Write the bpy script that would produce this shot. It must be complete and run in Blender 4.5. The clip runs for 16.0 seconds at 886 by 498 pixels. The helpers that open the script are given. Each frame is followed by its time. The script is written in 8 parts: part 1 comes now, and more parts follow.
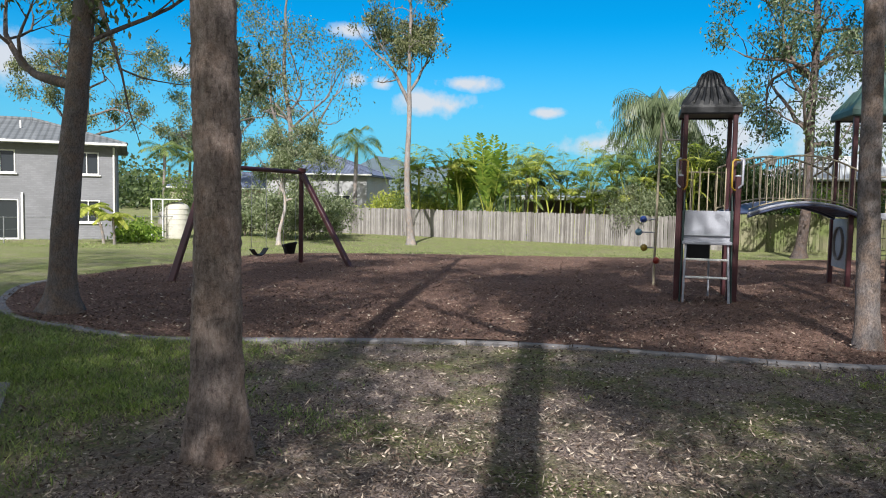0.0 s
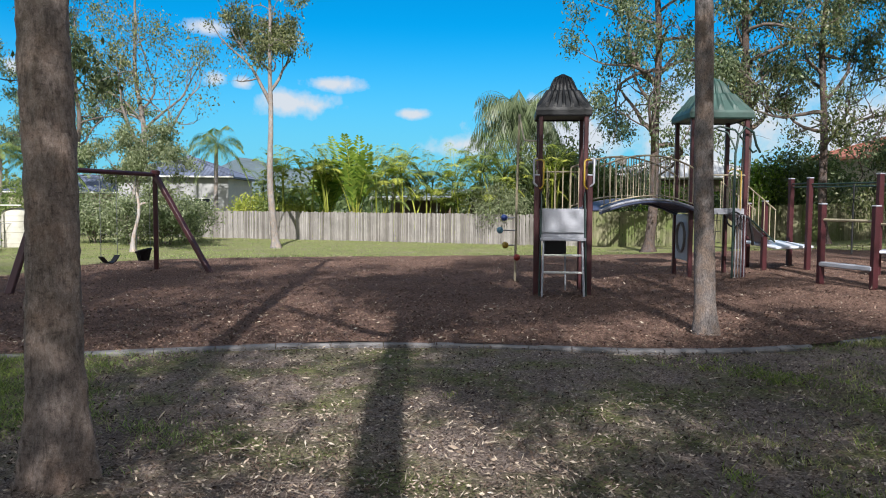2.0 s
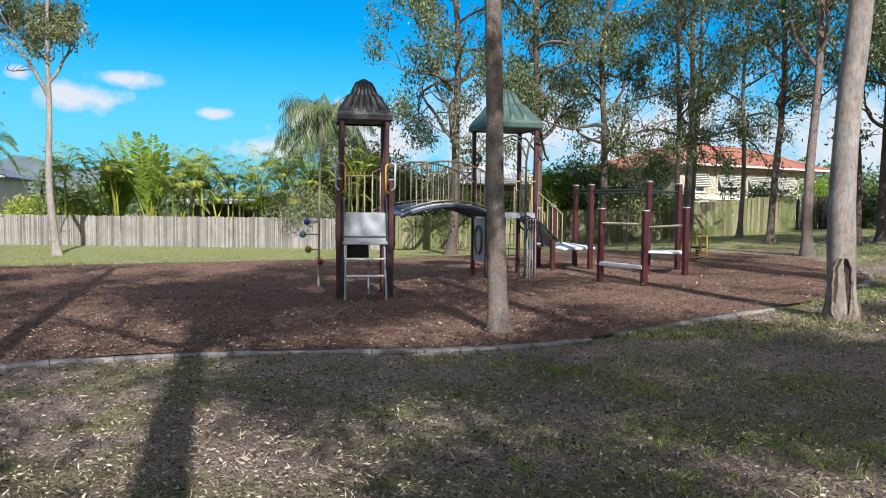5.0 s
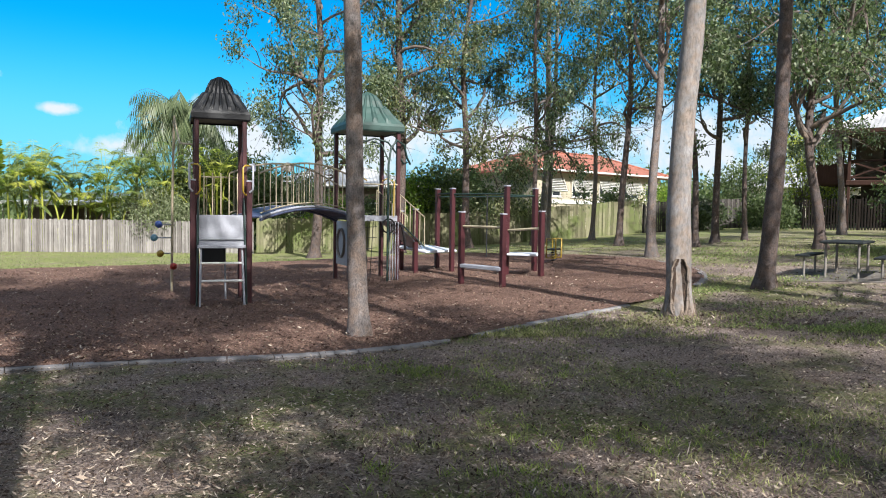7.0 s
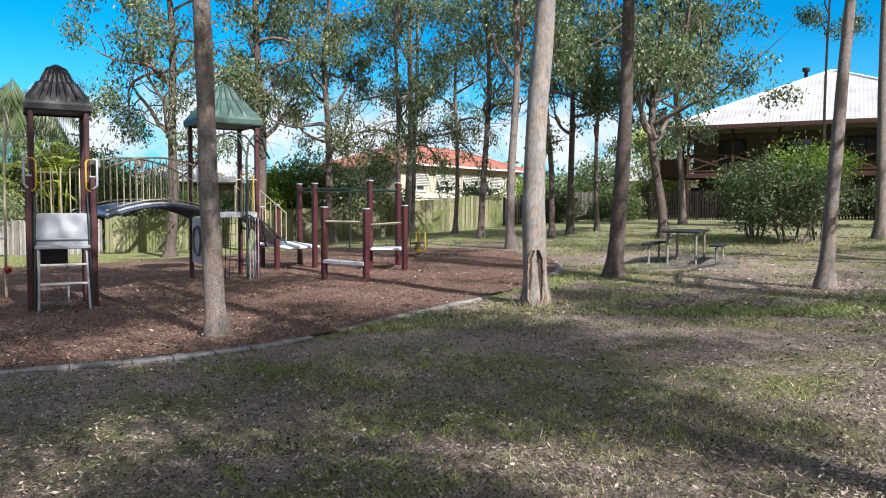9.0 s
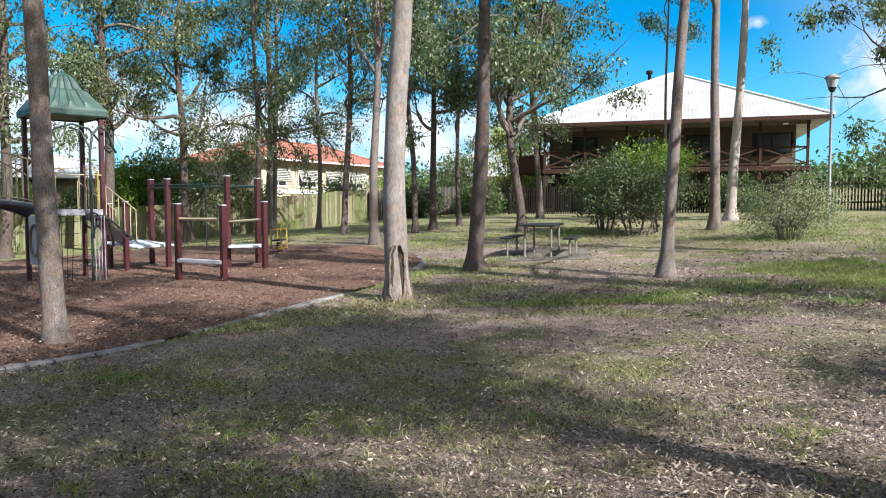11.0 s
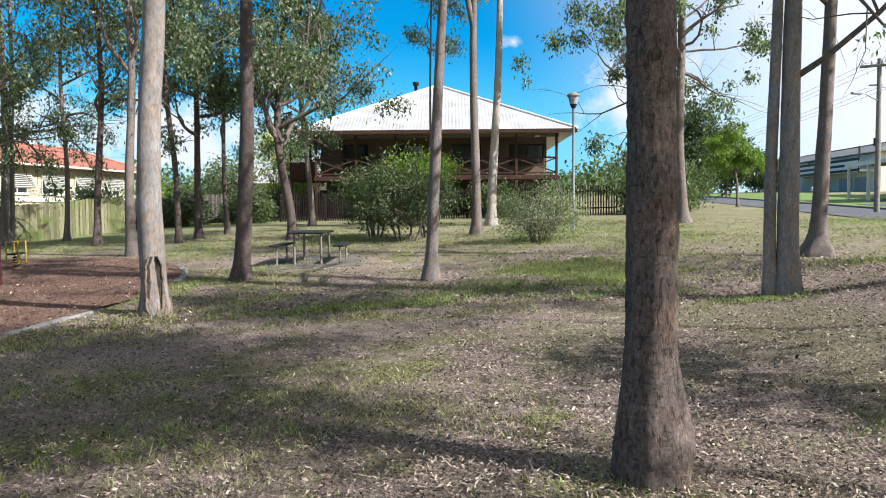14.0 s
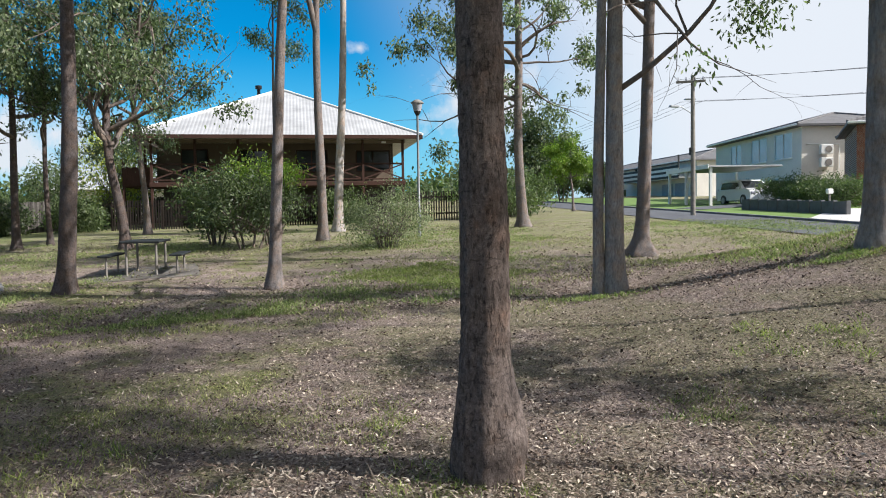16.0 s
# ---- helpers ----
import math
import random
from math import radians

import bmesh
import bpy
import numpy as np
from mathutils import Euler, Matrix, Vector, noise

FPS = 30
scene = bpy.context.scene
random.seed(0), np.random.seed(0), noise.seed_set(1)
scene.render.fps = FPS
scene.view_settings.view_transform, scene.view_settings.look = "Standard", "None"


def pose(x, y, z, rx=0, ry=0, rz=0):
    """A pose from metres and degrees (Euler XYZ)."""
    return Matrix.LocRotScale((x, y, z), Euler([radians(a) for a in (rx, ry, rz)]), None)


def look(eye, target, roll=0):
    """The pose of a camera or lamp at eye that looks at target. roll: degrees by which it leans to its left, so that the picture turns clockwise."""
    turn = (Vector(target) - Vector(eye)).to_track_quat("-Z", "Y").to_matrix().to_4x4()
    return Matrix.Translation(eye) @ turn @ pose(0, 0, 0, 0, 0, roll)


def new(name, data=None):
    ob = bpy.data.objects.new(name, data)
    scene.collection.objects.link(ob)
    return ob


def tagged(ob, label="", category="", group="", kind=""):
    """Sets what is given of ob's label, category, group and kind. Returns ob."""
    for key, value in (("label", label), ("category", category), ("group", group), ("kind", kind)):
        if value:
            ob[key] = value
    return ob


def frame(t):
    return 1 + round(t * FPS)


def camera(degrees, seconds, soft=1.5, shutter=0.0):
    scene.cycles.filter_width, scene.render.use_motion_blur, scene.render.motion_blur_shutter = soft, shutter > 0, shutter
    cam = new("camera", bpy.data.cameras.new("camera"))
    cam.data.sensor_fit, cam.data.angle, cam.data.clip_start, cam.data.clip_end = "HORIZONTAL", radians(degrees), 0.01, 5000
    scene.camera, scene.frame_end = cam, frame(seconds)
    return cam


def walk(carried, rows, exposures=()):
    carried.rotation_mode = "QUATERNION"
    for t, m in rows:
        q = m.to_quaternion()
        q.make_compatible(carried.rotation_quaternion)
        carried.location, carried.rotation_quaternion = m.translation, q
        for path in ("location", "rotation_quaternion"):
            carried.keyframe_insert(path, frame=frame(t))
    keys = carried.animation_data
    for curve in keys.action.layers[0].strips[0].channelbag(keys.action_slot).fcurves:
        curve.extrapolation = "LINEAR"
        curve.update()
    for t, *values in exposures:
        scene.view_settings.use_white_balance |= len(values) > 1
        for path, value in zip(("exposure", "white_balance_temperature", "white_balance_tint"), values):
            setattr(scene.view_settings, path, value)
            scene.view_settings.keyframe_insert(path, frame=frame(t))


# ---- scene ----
cam = camera(61.0, 16.0, soft=1.0)
EYE = 1.8
PATH = [
    (0.0, pose(-0.000, 0.450, EYE, 86.18, -1.16, -0.08)),
    (0.5, pose(0.021, 0.450, EYE, 86.22, -0.92, -2.64)),
    (1.0, pose(0.040, 0.448, EYE, 86.25, -0.57, -5.16)),
    (1.5, pose(0.059, 0.446, EYE, 86.28, -0.51, -7.64)),
    (2.0, pose(0.077, 0.443, EYE, 86.38, -0.39, -10.11)),
    (2.5, pose(0.096, 0.440, EYE, 86.48, -0.38, -12.55)),
    (3.0, pose(0.114, 0.435, EYE, 86.58, -0.46, -14.97)),
    (3.5, pose(0.131, 0.430, EYE, 86.64, -0.47, -17.36)),
    (6.0, pose(0.224, 0.390, EYE, 87.00, -0.82, -29.66)),
    (6.5, pose(0.241, 0.380, EYE, 87.12, -0.89, -32.25)),
    (7.0, pose(0.257, 0.369, EYE, 87.17, -0.87, -34.80)),
    (7.5, pose(0.273, 0.358, EYE, 87.13, -0.72, -37.36)),
    (8.0, pose(0.288, 0.346, EYE, 87.05, -0.52, -39.91)),
    (8.5, pose(0.303, 0.333, EYE, 86.96, -0.44, -42.44)),
    (9.0, pose(0.317, 0.319, EYE, 86.86, -0.24, -44.97)),
    (11.5, pose(0.382, 0.238, EYE, 86.54, 0.11, -57.85)),
    (12.0, pose(0.394, 0.218, EYE, 86.61, 0.11, -60.64)),
    (12.5, pose(0.404, 0.199, EYE, 86.75, 0.04, -63.54)),
    (13.0, pose(0.413, 0.179, EYE, 86.82, 0.08, -66.41)),
    (13.5, pose(0.422, 0.157, EYE, 86.88, 0.16, -69.29)),
    (14.0, pose(0.429, 0.136, EYE, 86.99, 0.48, -72.17)),
    (14.5, pose(0.435, 0.115, EYE, 87.10, 0.61, -75.05)),
    (15.0, pose(0.440, 0.094, EYE, 87.20, 0.74, -77.96)),
    (15.5, pose(0.444, 0.073, EYE, 87.29, 0.89, -80.84)),
    (16.0, pose(0.447, 0.052, EYE, 87.30, 0.93, -83.61)),
]
walk(cam, PATH, [(0.0, 0.70, 6250, 10), (3.5, 0.74, 6250, 10), (6.0, 0.96, 6250, 10), (7.5, 1.02, 6250, 10), (9.0, 1.08, 6250, 10), (11.0, 1.18, 6250, 10), (13.5, 1.14, 6250, 10), (15.0, 0.96, 6250, 10), (16.0, 0.84, 6250, 10)])

# ---- sky and sun ----
SUN_EL, SUN_BEAR = 38.0, 188.0          # the sun's height and bearing from north (+y), clockwise
world = bpy.data.worlds.new("sky")
scene.world = world
world.use_nodes = True
wn, wl = world.node_tree.nodes, world.node_tree.links
wn.clear()
w_out = wn.new("ShaderNodeOutputWorld")
w_bg = wn.new("ShaderNodeBackground")
w_sky = wn.new("ShaderNodeTexSky")
w_sky.sky_type = "NISHITA"
w_sky.sun_disc = False
w_sky.sun_elevation = radians(SUN_EL)
w_sky.sun_rotation = radians(SUN_BEAR)
w_sky.air_density, w_sky.dust_density, w_sky.ozone_density = 1.0, 0.4, 3.0
w_bg.inputs[1].default_value = 0.07
# small fair-weather clouds: bearing, height, half width, half thickness in degrees
CLOUDS = ((-1.0, 7.2, 2.3, 0.95), (1.6, 8.6, 2.0, 0.5), (7.7, 6.5, 1.3, 0.36), (-4.6, 8.5, 0.8, 0.42), (-6.6, 8.7, 0.9, 0.5), (-7.2, 12.2, 1.5, 0.5), (-19.0, 8.6, 0.9, 0.5), (-30.0, 8.5, 2.2, 1.6),
          (12.0, 4.2, 3.0, 0.8), (19.0, 5.0, 6.0, 2.4), (29.0, 5.6, 7.0, 3.0), (41.0, 5.0, 8.0, 3.2), (54.0, 5.0, 7.0, 2.6), (77.5, 12.3, 0.9, 0.55), (87.0, 8.0, 4.0, 2.6), (60.0, 3.0, 8.0, 1.5))
w_co = wn.new("ShaderNodeTexCoord")
w_noise = wn.new("ShaderNodeTexNoise")
w_noise.inputs["Scale"].default_value = 26.0
w_noise.inputs["Detail"].default_value = 6.0
w_noise.inputs["Roughness"].default_value = 0.6
wl.new(w_co.outputs["Generated"], w_noise.inputs["Vector"])
w_sum = None
for c_b, c_e, c_w, c_h in CLOUDS:
    cb, ce = radians(c_b), radians(c_e)
    c_map = wn.new("ShaderNodeMapping")
    c_map.vector_type = "TEXTURE"
    c_map.inputs["Location"].default_value = (math.sin(cb) * math.cos(ce), math.cos(cb) * math.cos(ce), math.sin(ce))
    c_map.inputs["Rotation"].default_value = (0, 0, -cb)
    c_map.inputs["Scale"].default_value = (radians(c_w), 0.3, radians(c_h))
    wl.new(w_co.outputs["Generated"], c_map.inputs["Vector"])
    c_len = wn.new("ShaderNodeVectorMath")
    c_len.operation = "LENGTH"
    wl.new(c_map.outputs[0], c_len.inputs[0])
    if w_sum is None:
        w_sum = c_len.outputs["Value"]
    else:
        c_min = wn.new("ShaderNodeMath")
        c_min.operation = "MINIMUM"
        wl.new(w_sum, c_min.inputs[0])
        wl.new(c_len.outputs["Value"], c_min.inputs[1])
        w_sum = c_min.outputs[0]
w_edge = wn.new("ShaderNodeMath")
w_edge.operation = "MULTIPLY_ADD"
w_edge.inputs[1].default_value, w_edge.inputs[2].default_value = 2.6, -1.3
wl.new(w_noise.outputs["Fac"], w_edge.inputs[0])
w_add = wn.new("ShaderNodeMath")
w_add.operation = "ADD"
wl.new(w_sum, w_add.inputs[0])
wl.new(w_edge.outputs[0], w_add.inputs[1])
w_mul = wn.new("ShaderNodeMapRange")
w_mul.inputs["From Min"].default_value, w_mul.inputs["From Max"].default_value = 1.30, 0.40
w_mul.inputs["To Max"].default_value = 0.92
wl.new(w_add.outputs[0], w_mul.inputs["Value"])
w_mix = wn.new("ShaderNodeMix")
w_mix.data_type = "RGBA"
w_mix.inputs[7].default_value = (6.6, 6.7, 6.9, 1)
wl.new(w_mul.outputs[0], w_mix.inputs[0])
# clear deep blue away from the sun, white haze on the sun's side
w_tint = wn.new("ShaderNodeMix")
w_tint.data_type, w_tint.blend_type = "RGBA", "MULTIPLY"
w_tint.inputs[0].default_value = 1.0
w_tint.inputs[7].default_value = (0.03, 0.80, 1.14, 1)
wl.new(w_sky.outputs[0], w_tint.inputs[6])
w_dot = wn.new("ShaderNodeVectorMath")
w_dot.operation = "DOT_PRODUCT"
w_dot.inputs[1].default_value = (math.sin(radians(SUN_BEAR)), math.cos(radians(SUN_BEAR)), 0.35)
wl.new(w_co.outputs["Generated"], w_dot.inputs[0])
w_glow = wn.new("ShaderNodeMapRange")
w_glow.inputs["From Min"].default_value, w_glow.inputs["From Max"].default_value = -0.30, 0.14
w_glow.interpolation_type = "SMOOTHSTEP"
wl.new(w_dot.outputs["Value"], w_glow.inputs["Value"])
w_near = wn.new("ShaderNodeValToRGB")
w_near.color_ramp.elements[0].position, w_near.color_ramp.elements[0].color = 0.35, (6.6, 6.9, 7.3, 1)
w_near.color_ramp.elements[1].position, w_near.color_ramp.elements[1].color = 0.95, (5.4, 5.6, 6.0, 1)
wl.new(w_dot.outputs["Value"], w_near.inputs[0])
w_haze = wn.new("ShaderNodeMix")
w_haze.data_type = "RGBA"
wl.new(w_glow.outputs[0], w_haze.inputs[0])
# paler towards the horizon
w_sep = wn.new("ShaderNodeSeparateXYZ")
wl.new(w_co.outputs["Generated"], w_sep.inputs[0])
w_low = wn.new("ShaderNodeMapRange")
w_low.inputs["From Min"].default_value, w_low.inputs["From Max"].default_value = 0.23, 0.02
w_low.inputs["To Max"].default_value = 0.78
w_low.interpolation_type = "SMOOTHSTEP"
wl.new(w_sep.outputs["Z"], w_low.inputs["Value"])
w_pale = wn.new("ShaderNodeMix")
w_pale.data_type = "RGBA"
w_pale.inputs[7].default_value = (2.2, 5.4, 7.0, 1)
wl.new(w_low.outputs[0], w_pale.inputs[0])
wl.new(w_tint.outputs[2], w_pale.inputs[6])
wl.new(w_pale.outputs[2], w_haze.inputs[6])
wl.new(w_near.outputs[0], w_haze.inputs[7])
wl.new(w_haze.outputs[2], w_mix.inputs[6])
wl.new(w_mix.outputs[2], w_bg.inputs[0])
wl.new(w_bg.outputs[0], w_out.inputs[0])

sun = new("sun", bpy.data.lights.new("sun", "SUN"))
sun.data.energy, sun.data.angle, sun.data.color = 5.0, radians(0.5), (1.0, 0.95, 0.88)
_b, _e = radians(SUN_BEAR), radians(SUN_EL)
sun.matrix_world = look((60 * math.sin(_b) * math.cos(_e), 60 * math.cos(_b) * math.cos(_e), 60 * math.sin(_e)), (0, 0, 0))

# ---- materials ----
def rgb(c):
    return (c[0], c[1], c[2], 1.0)


class Nodes:
    """Short hand for building a node material."""
    def __init__(self, name):
        self.m = bpy.data.materials.new(name)
        self.m.use_nodes = True
        self.n, self.l = self.m.node_tree.nodes, self.m.node_tree.links
        self.b = self.n["Principled BSDF"]
        self.co = self.n.new("ShaderNodeTexCoord")

    def link(self, a, b):
        self.l.new(a, b)

    def scaled(self, sc, which="Object"):
        mp = self.n.new("ShaderNodeMapping")
        mp.inputs["Scale"].default_value = sc
        self.link(self.co.outputs[which], mp.inputs["Vector"])
        return mp.outputs[0]

    def noise(self, scale, detail=4, rough=0.55, vec=None):
        t = self.n.new("ShaderNodeTexNoise")
        t.inputs["Scale"].default_value, t.inputs["Detail"].default_value, t.inputs["Roughness"].default_value = scale, detail, rough
        self.link(vec if vec else self.co.outputs["Object"], t.inputs["Vector"])
        return t.outputs["Fac"]

    def voronoi(self, scale, vec=None, out="Distance"):
        t = self.n.new("ShaderNodeTexVoronoi")
        t.inputs["Scale"].default_value = scale
        self.link(vec if vec else self.co.outputs["Object"], t.inputs["Vector"])
        return t.outputs[out]

    def ramp(self, fac, stops):
        r = self.n.new("ShaderNodeValToRGB")
        e = r.color_ramp.elements
        while len(e) < len(stops):
            e.new(0.5)
        for k, (p, c) in zip(e, stops):
            k.position = p
            k.color = rgb(c) if isinstance(c, tuple) else (c, c, c, 1)
        self.link(fac, r.inputs[0])
        return r.outputs[0]

    def mix(self, fac, a, b, mode="MIX"):
        x = self.n.new("ShaderNodeMix")
        x.data_type, x.blend_type = "RGBA", mode
        for v, i in ((fac, 0), (a, 6), (b, 7)):
            if isinstance(v, tuple):
                x.inputs[i].default_value = rgb(v)
            elif isinstance(v, (int, float)):
                x.inputs[i].default_value = v
            else:
                self.link(v, x.inputs[i])
        return x.outputs[2]

    def random(self):
        return self.n.new("ShaderNodeObjectInfo").outputs["Random"]

    def island(self):
        return self.n.new("ShaderNodeNewGeometry").outputs["Random Per Island"]

    def bump(self, height, strength=0.4, dist=0.01):
        b = self.n.new("ShaderNodeBump")
        b.inputs["Strength"].default_value, b.inputs["Distance"].default_value = strength, dist
        self.link(height, b.inputs["Height"])
        self.link(b.outputs[0], self.b.inputs["Normal"])

    def done(self, col, rough=0.8, metal=0.0, spec=0.5):
        if isinstance(col, tuple):
            self.b.inputs["Base Color"].default_value = rgb(col)
        else:
            self.link(col, self.b.inputs["Base Color"])
        if isinstance(rough, (int, float)):
            self.b.inputs["Roughness"].default_value = rough
        else:
            self.link(rough, self.b.inputs["Roughness"])
        self.b.inputs["Metallic"].default_value = metal
        self.b.inputs["Specular IOR Level"].default_value = spec
        return self.m


def worn(name, col, rough=0.7, metal=0.0, amount=0.35, scale=3.0, bump=0.15, fine=60.0, spec=0.5):
    """A painted or plain surface with large stains and fine grain."""
    k = Nodes(name)
    dark = tuple(c * (1 - amount) for c in col)
    light = tuple(min(1, c * (1 + amount * 0.5)) for c in col)
    big = k.ramp(k.noise(scale, 5, 0.6), [(0.32, dark), (0.55, col), (0.75, light)])
    grain = k.ramp(k.noise(fine, 3), [(0.3, 0.78), (0.7, 1.0)])
    c = k.mix(1.0, big, grain, "MULTIPLY")
    k.bump(k.noise(fine, 4), bump, 0.004)
    return k.done(c, rough, metal, spec)


def bark(name, dark, mid, light, stretch=0.55, scale=13.0, strength=0.8, dist=0.02, cracks=0.55):
    """Bark: warm and grey blotches, scaly flakes, and thin wandering fissures between them."""
    k = Nodes(name)
    plate = k.noise(scale, 8, 0.7, k.scaled((1, 1, stretch)))
    c = k.ramp(plate, [(0.22, dark), (0.5, mid), (0.78, light)])
    c = k.mix(1.0, c, k.ramp(k.noise(1.3, 5, 0.6), [(0.3, 0.82), (0.7, 1.1)]), "MULTIPLY")
    c = k.mix(1.0, c, k.ramp(k.noise(5.0, 5, 0.6), [(0.42, (0.96, 1.0, 1.06)), (0.62, (1.08, 0.97, 0.88))]), "MULTIPLY")
    field = k.noise(scale * 2.0, 6, 0.66, k.scaled((1, 1, stretch * 0.7)))
    gap = k.ramp(field, [(0.475, 1.0), (0.495, 0.25), (0.51, 0.4), (0.53, 1.0)])
    c = k.mix(cracks, c, gap, "MULTIPLY")
    flake = k.noise(scale * 5.0, 4, 0.7, k.scaled((1, 1, stretch)))
    c = k.mix(min(1.0, cracks + 0.35), c, k.ramp(flake, [(0.38, 0.6), (0.5, 1.0), (0.64, 1.25)]), "MULTIPLY")
    k.bump(k.mix(0.5, k.mix(0.5, plate, gap), flake), strength, dist)
    return k.done(c, 0.92, 0, 0.2)


def leafy(name, a, b, c, rough=0.5, through_light=0.42):
    """Leaves: each leaf has a tone of its own; some light comes through."""
    k = Nodes(name)
    col = k.ramp(k.island(), [(0.0, a), (0.5, b), (1.0, c)])
    col = k.mix(1.0, col, k.ramp(k.noise(0.9, 3), [(0.3, 0.72), (0.7, 1.2)]), "MULTIPLY")
    m = k.done(col, rough, 0, 0.35)
    tr = k.n.new("ShaderNodeBsdfTranslucent")
    k.link(k.mix(1.0, col, (0.9, 1.15, 0.55), "MULTIPLY"), tr.inputs["Color"])
    mx = k.n.new("ShaderNodeMixShader")
    mx.inputs[0].default_value = through_light
    k.link(k.b.outputs[0], mx.inputs[1])
    k.link(tr.outputs[0], mx.inputs[2])
    k.link(mx.outputs[0], k.n["Material Output"].inputs["Surface"])
    return m


M = {}
M["bark_grey"] = bark("bark_grey", (0.135, 0.112, 0.102), (0.188, 0.16, 0.147), (0.25, 0.216, 0.20))
M["bark_dark"] = bark("bark_dark", (0.06, 0.047, 0.043), (0.115, 0.092, 0.084), (0.18, 0.145, 0.13), 0.55, 13, 1.0, 0.025, 0.55)
M["bark_smooth"] = bark("bark_smooth", (0.125, 0.105, 0.095), (0.225, 0.204, 0.19), (0.34, 0.315, 0.298), 0.4, 4.5, 0.45, 0.014, 0.22)
M["bark_silver"] = bark("bark_silver", (0.165, 0.145, 0.135), (0.25, 0.225, 0.21), (0.35, 0.32, 0.30), 0.35, 9.0, 0.5, 0.012, 0.3)
M["bark_pale"] = bark("bark_pale", (0.22, 0.19, 0.175), (0.36, 0.325, 0.30), (0.47, 0.44, 0.41), 0.3, 4.0, 0.3, 0.012, 0.12)


def plated(name, dark, mid, light, scale=30.0, stretch=0.3, dist=0.02, deep=0.4, rust=(1.22, 0.98, 0.82)):
    """Hard flaky bark: narrow upright flakes, dark broken fissures, weathered patches and rusty stains."""
    k = Nodes(name)
    flake = k.noise(scale, 8, 0.72, k.scaled((1, 1, stretch)))
    c = k.ramp(flake, [(0.30, dark), (0.5, mid), (0.70, light)])
    crack = k.ramp(k.noise(scale * 0.8, 5, 0.62, k.scaled((1.15, 0.9, stretch * 0.55))), [(0.36, deep), (0.45, 1.0)])
    c = k.mix(0.85, c, crack, "MULTIPLY")
    cross = k.ramp(k.noise(scale * 0.7, 4, 0.6, k.scaled((0.75, 0.75, 1.6))), [(0.37, deep), (0.43, 1.0)])
    c = k.mix(0.7, c, cross, "MULTIPLY")
    c = k.mix(1.0, c, k.ramp(k.noise(2.2, 6, 0.65), [(0.34, (0.74, 0.77, 0.82)), (0.52, (1.0, 1.0, 1.0)), (0.68, rust)]), "MULTIPLY")
    c = k.mix(0.9, c, k.ramp(k.noise(scale * 5, 4, 0.75, k.scaled((1, 1, 0.55))), [(0.36, 0.62), (0.62, 1.25)]), "MULTIPLY")
    k.bump(k.mix(0.5, crack, flake), 1.0, dist)
    return k.done(c, 0.92, 0, 0.2)


M["bark_plates"] = plated("bark_plates", (0.06, 0.045, 0.040), (0.128, 0.099, 0.086), (0.215, 0.172, 0.148), 38.0, 0.5, 0.016)
M["bark_flaky"] = plated("bark_flaky", (0.09, 0.068, 0.055), (0.19, 0.15, 0.12), (0.30, 0.25, 0.215), 20.0, 0.3, 0.02, 0.4, (1.08, 1.0, 0.92))
M["bark_near"] = plated("bark_near", (0.125, 0.095, 0.082), (0.225, 0.178, 0.155), (0.33, 0.275, 0.245), 36.0, 0.5, 0.010, 0.6, (1.14, 1.0, 0.90))
M["limb_silver"] = bark("limb_silver", (0.12, 0.105, 0.098), (0.20, 0.18, 0.168), (0.30, 0.275, 0.26), 0.35, 9.0, 0.4, 0.008, 0.3)
M["rotten_wood"] = bark("rotten_wood", (0.03, 0.022, 0.018), (0.075, 0.056, 0.045), (0.19, 0.15, 0.12), 0.3, 18, 1.0, 0.03, 0.6)
M["limb"] = bark("limb", (0.07, 0.056, 0.05), (0.15, 0.125, 0.11), (0.26, 0.225, 0.20), 0.5, 5.0, 0.5, 0.015, 0.25)
M["limb_pale"] = bark("limb_pale", (0.2, 0.17, 0.15), (0.34, 0.30, 0.275), (0.46, 0.42, 0.39), 0.5, 5.0, 0.3, 0.01, 0.1)
M["leaf_gum"] = leafy("leaf_gum", (0.05, 0.072, 0.042), (0.115, 0.152, 0.083), (0.29, 0.33, 0.20), 0.4, 0.42)
M["leaf_gum_dry"] = leafy("leaf_gum_dry", (0.056, 0.07, 0.036), (0.138, 0.157, 0.074), (0.34, 0.34, 0.18), 0.4, 0.42)
M["leaf_dense"] = leafy("leaf_dense", (0.052, 0.075, 0.034), (0.092, 0.128, 0.052), (0.16, 0.195, 0.082))
M["leaf_shade"] = leafy("leaf_shade", (0.032, 0.048, 0.024), (0.062, 0.088, 0.038), (0.13, 0.16, 0.07), 0.45, 0.35)
M["leaf_bright"] = leafy("leaf_bright", (0.09, 0.16, 0.025), (0.18, 0.27, 0.04), (0.30, 0.38, 0.07), 0.42, 0.46)
M["leaf_palm"] = leafy("leaf_palm", (0.10, 0.145, 0.045), (0.19, 0.24, 0.08), (0.32, 0.36, 0.14), 0.4, 0.46)
M["leaf_weep"] = leafy("leaf_weep", (0.075, 0.105, 0.05), (0.135, 0.17, 0.085), (0.23, 0.265, 0.145), 0.4, 0.42)
M["leaf_golden"] = leafy("leaf_golden", (0.24, 0.27, 0.05), (0.42, 0.44, 0.09), (0.60, 0.57, 0.15), 0.4, 0.5)
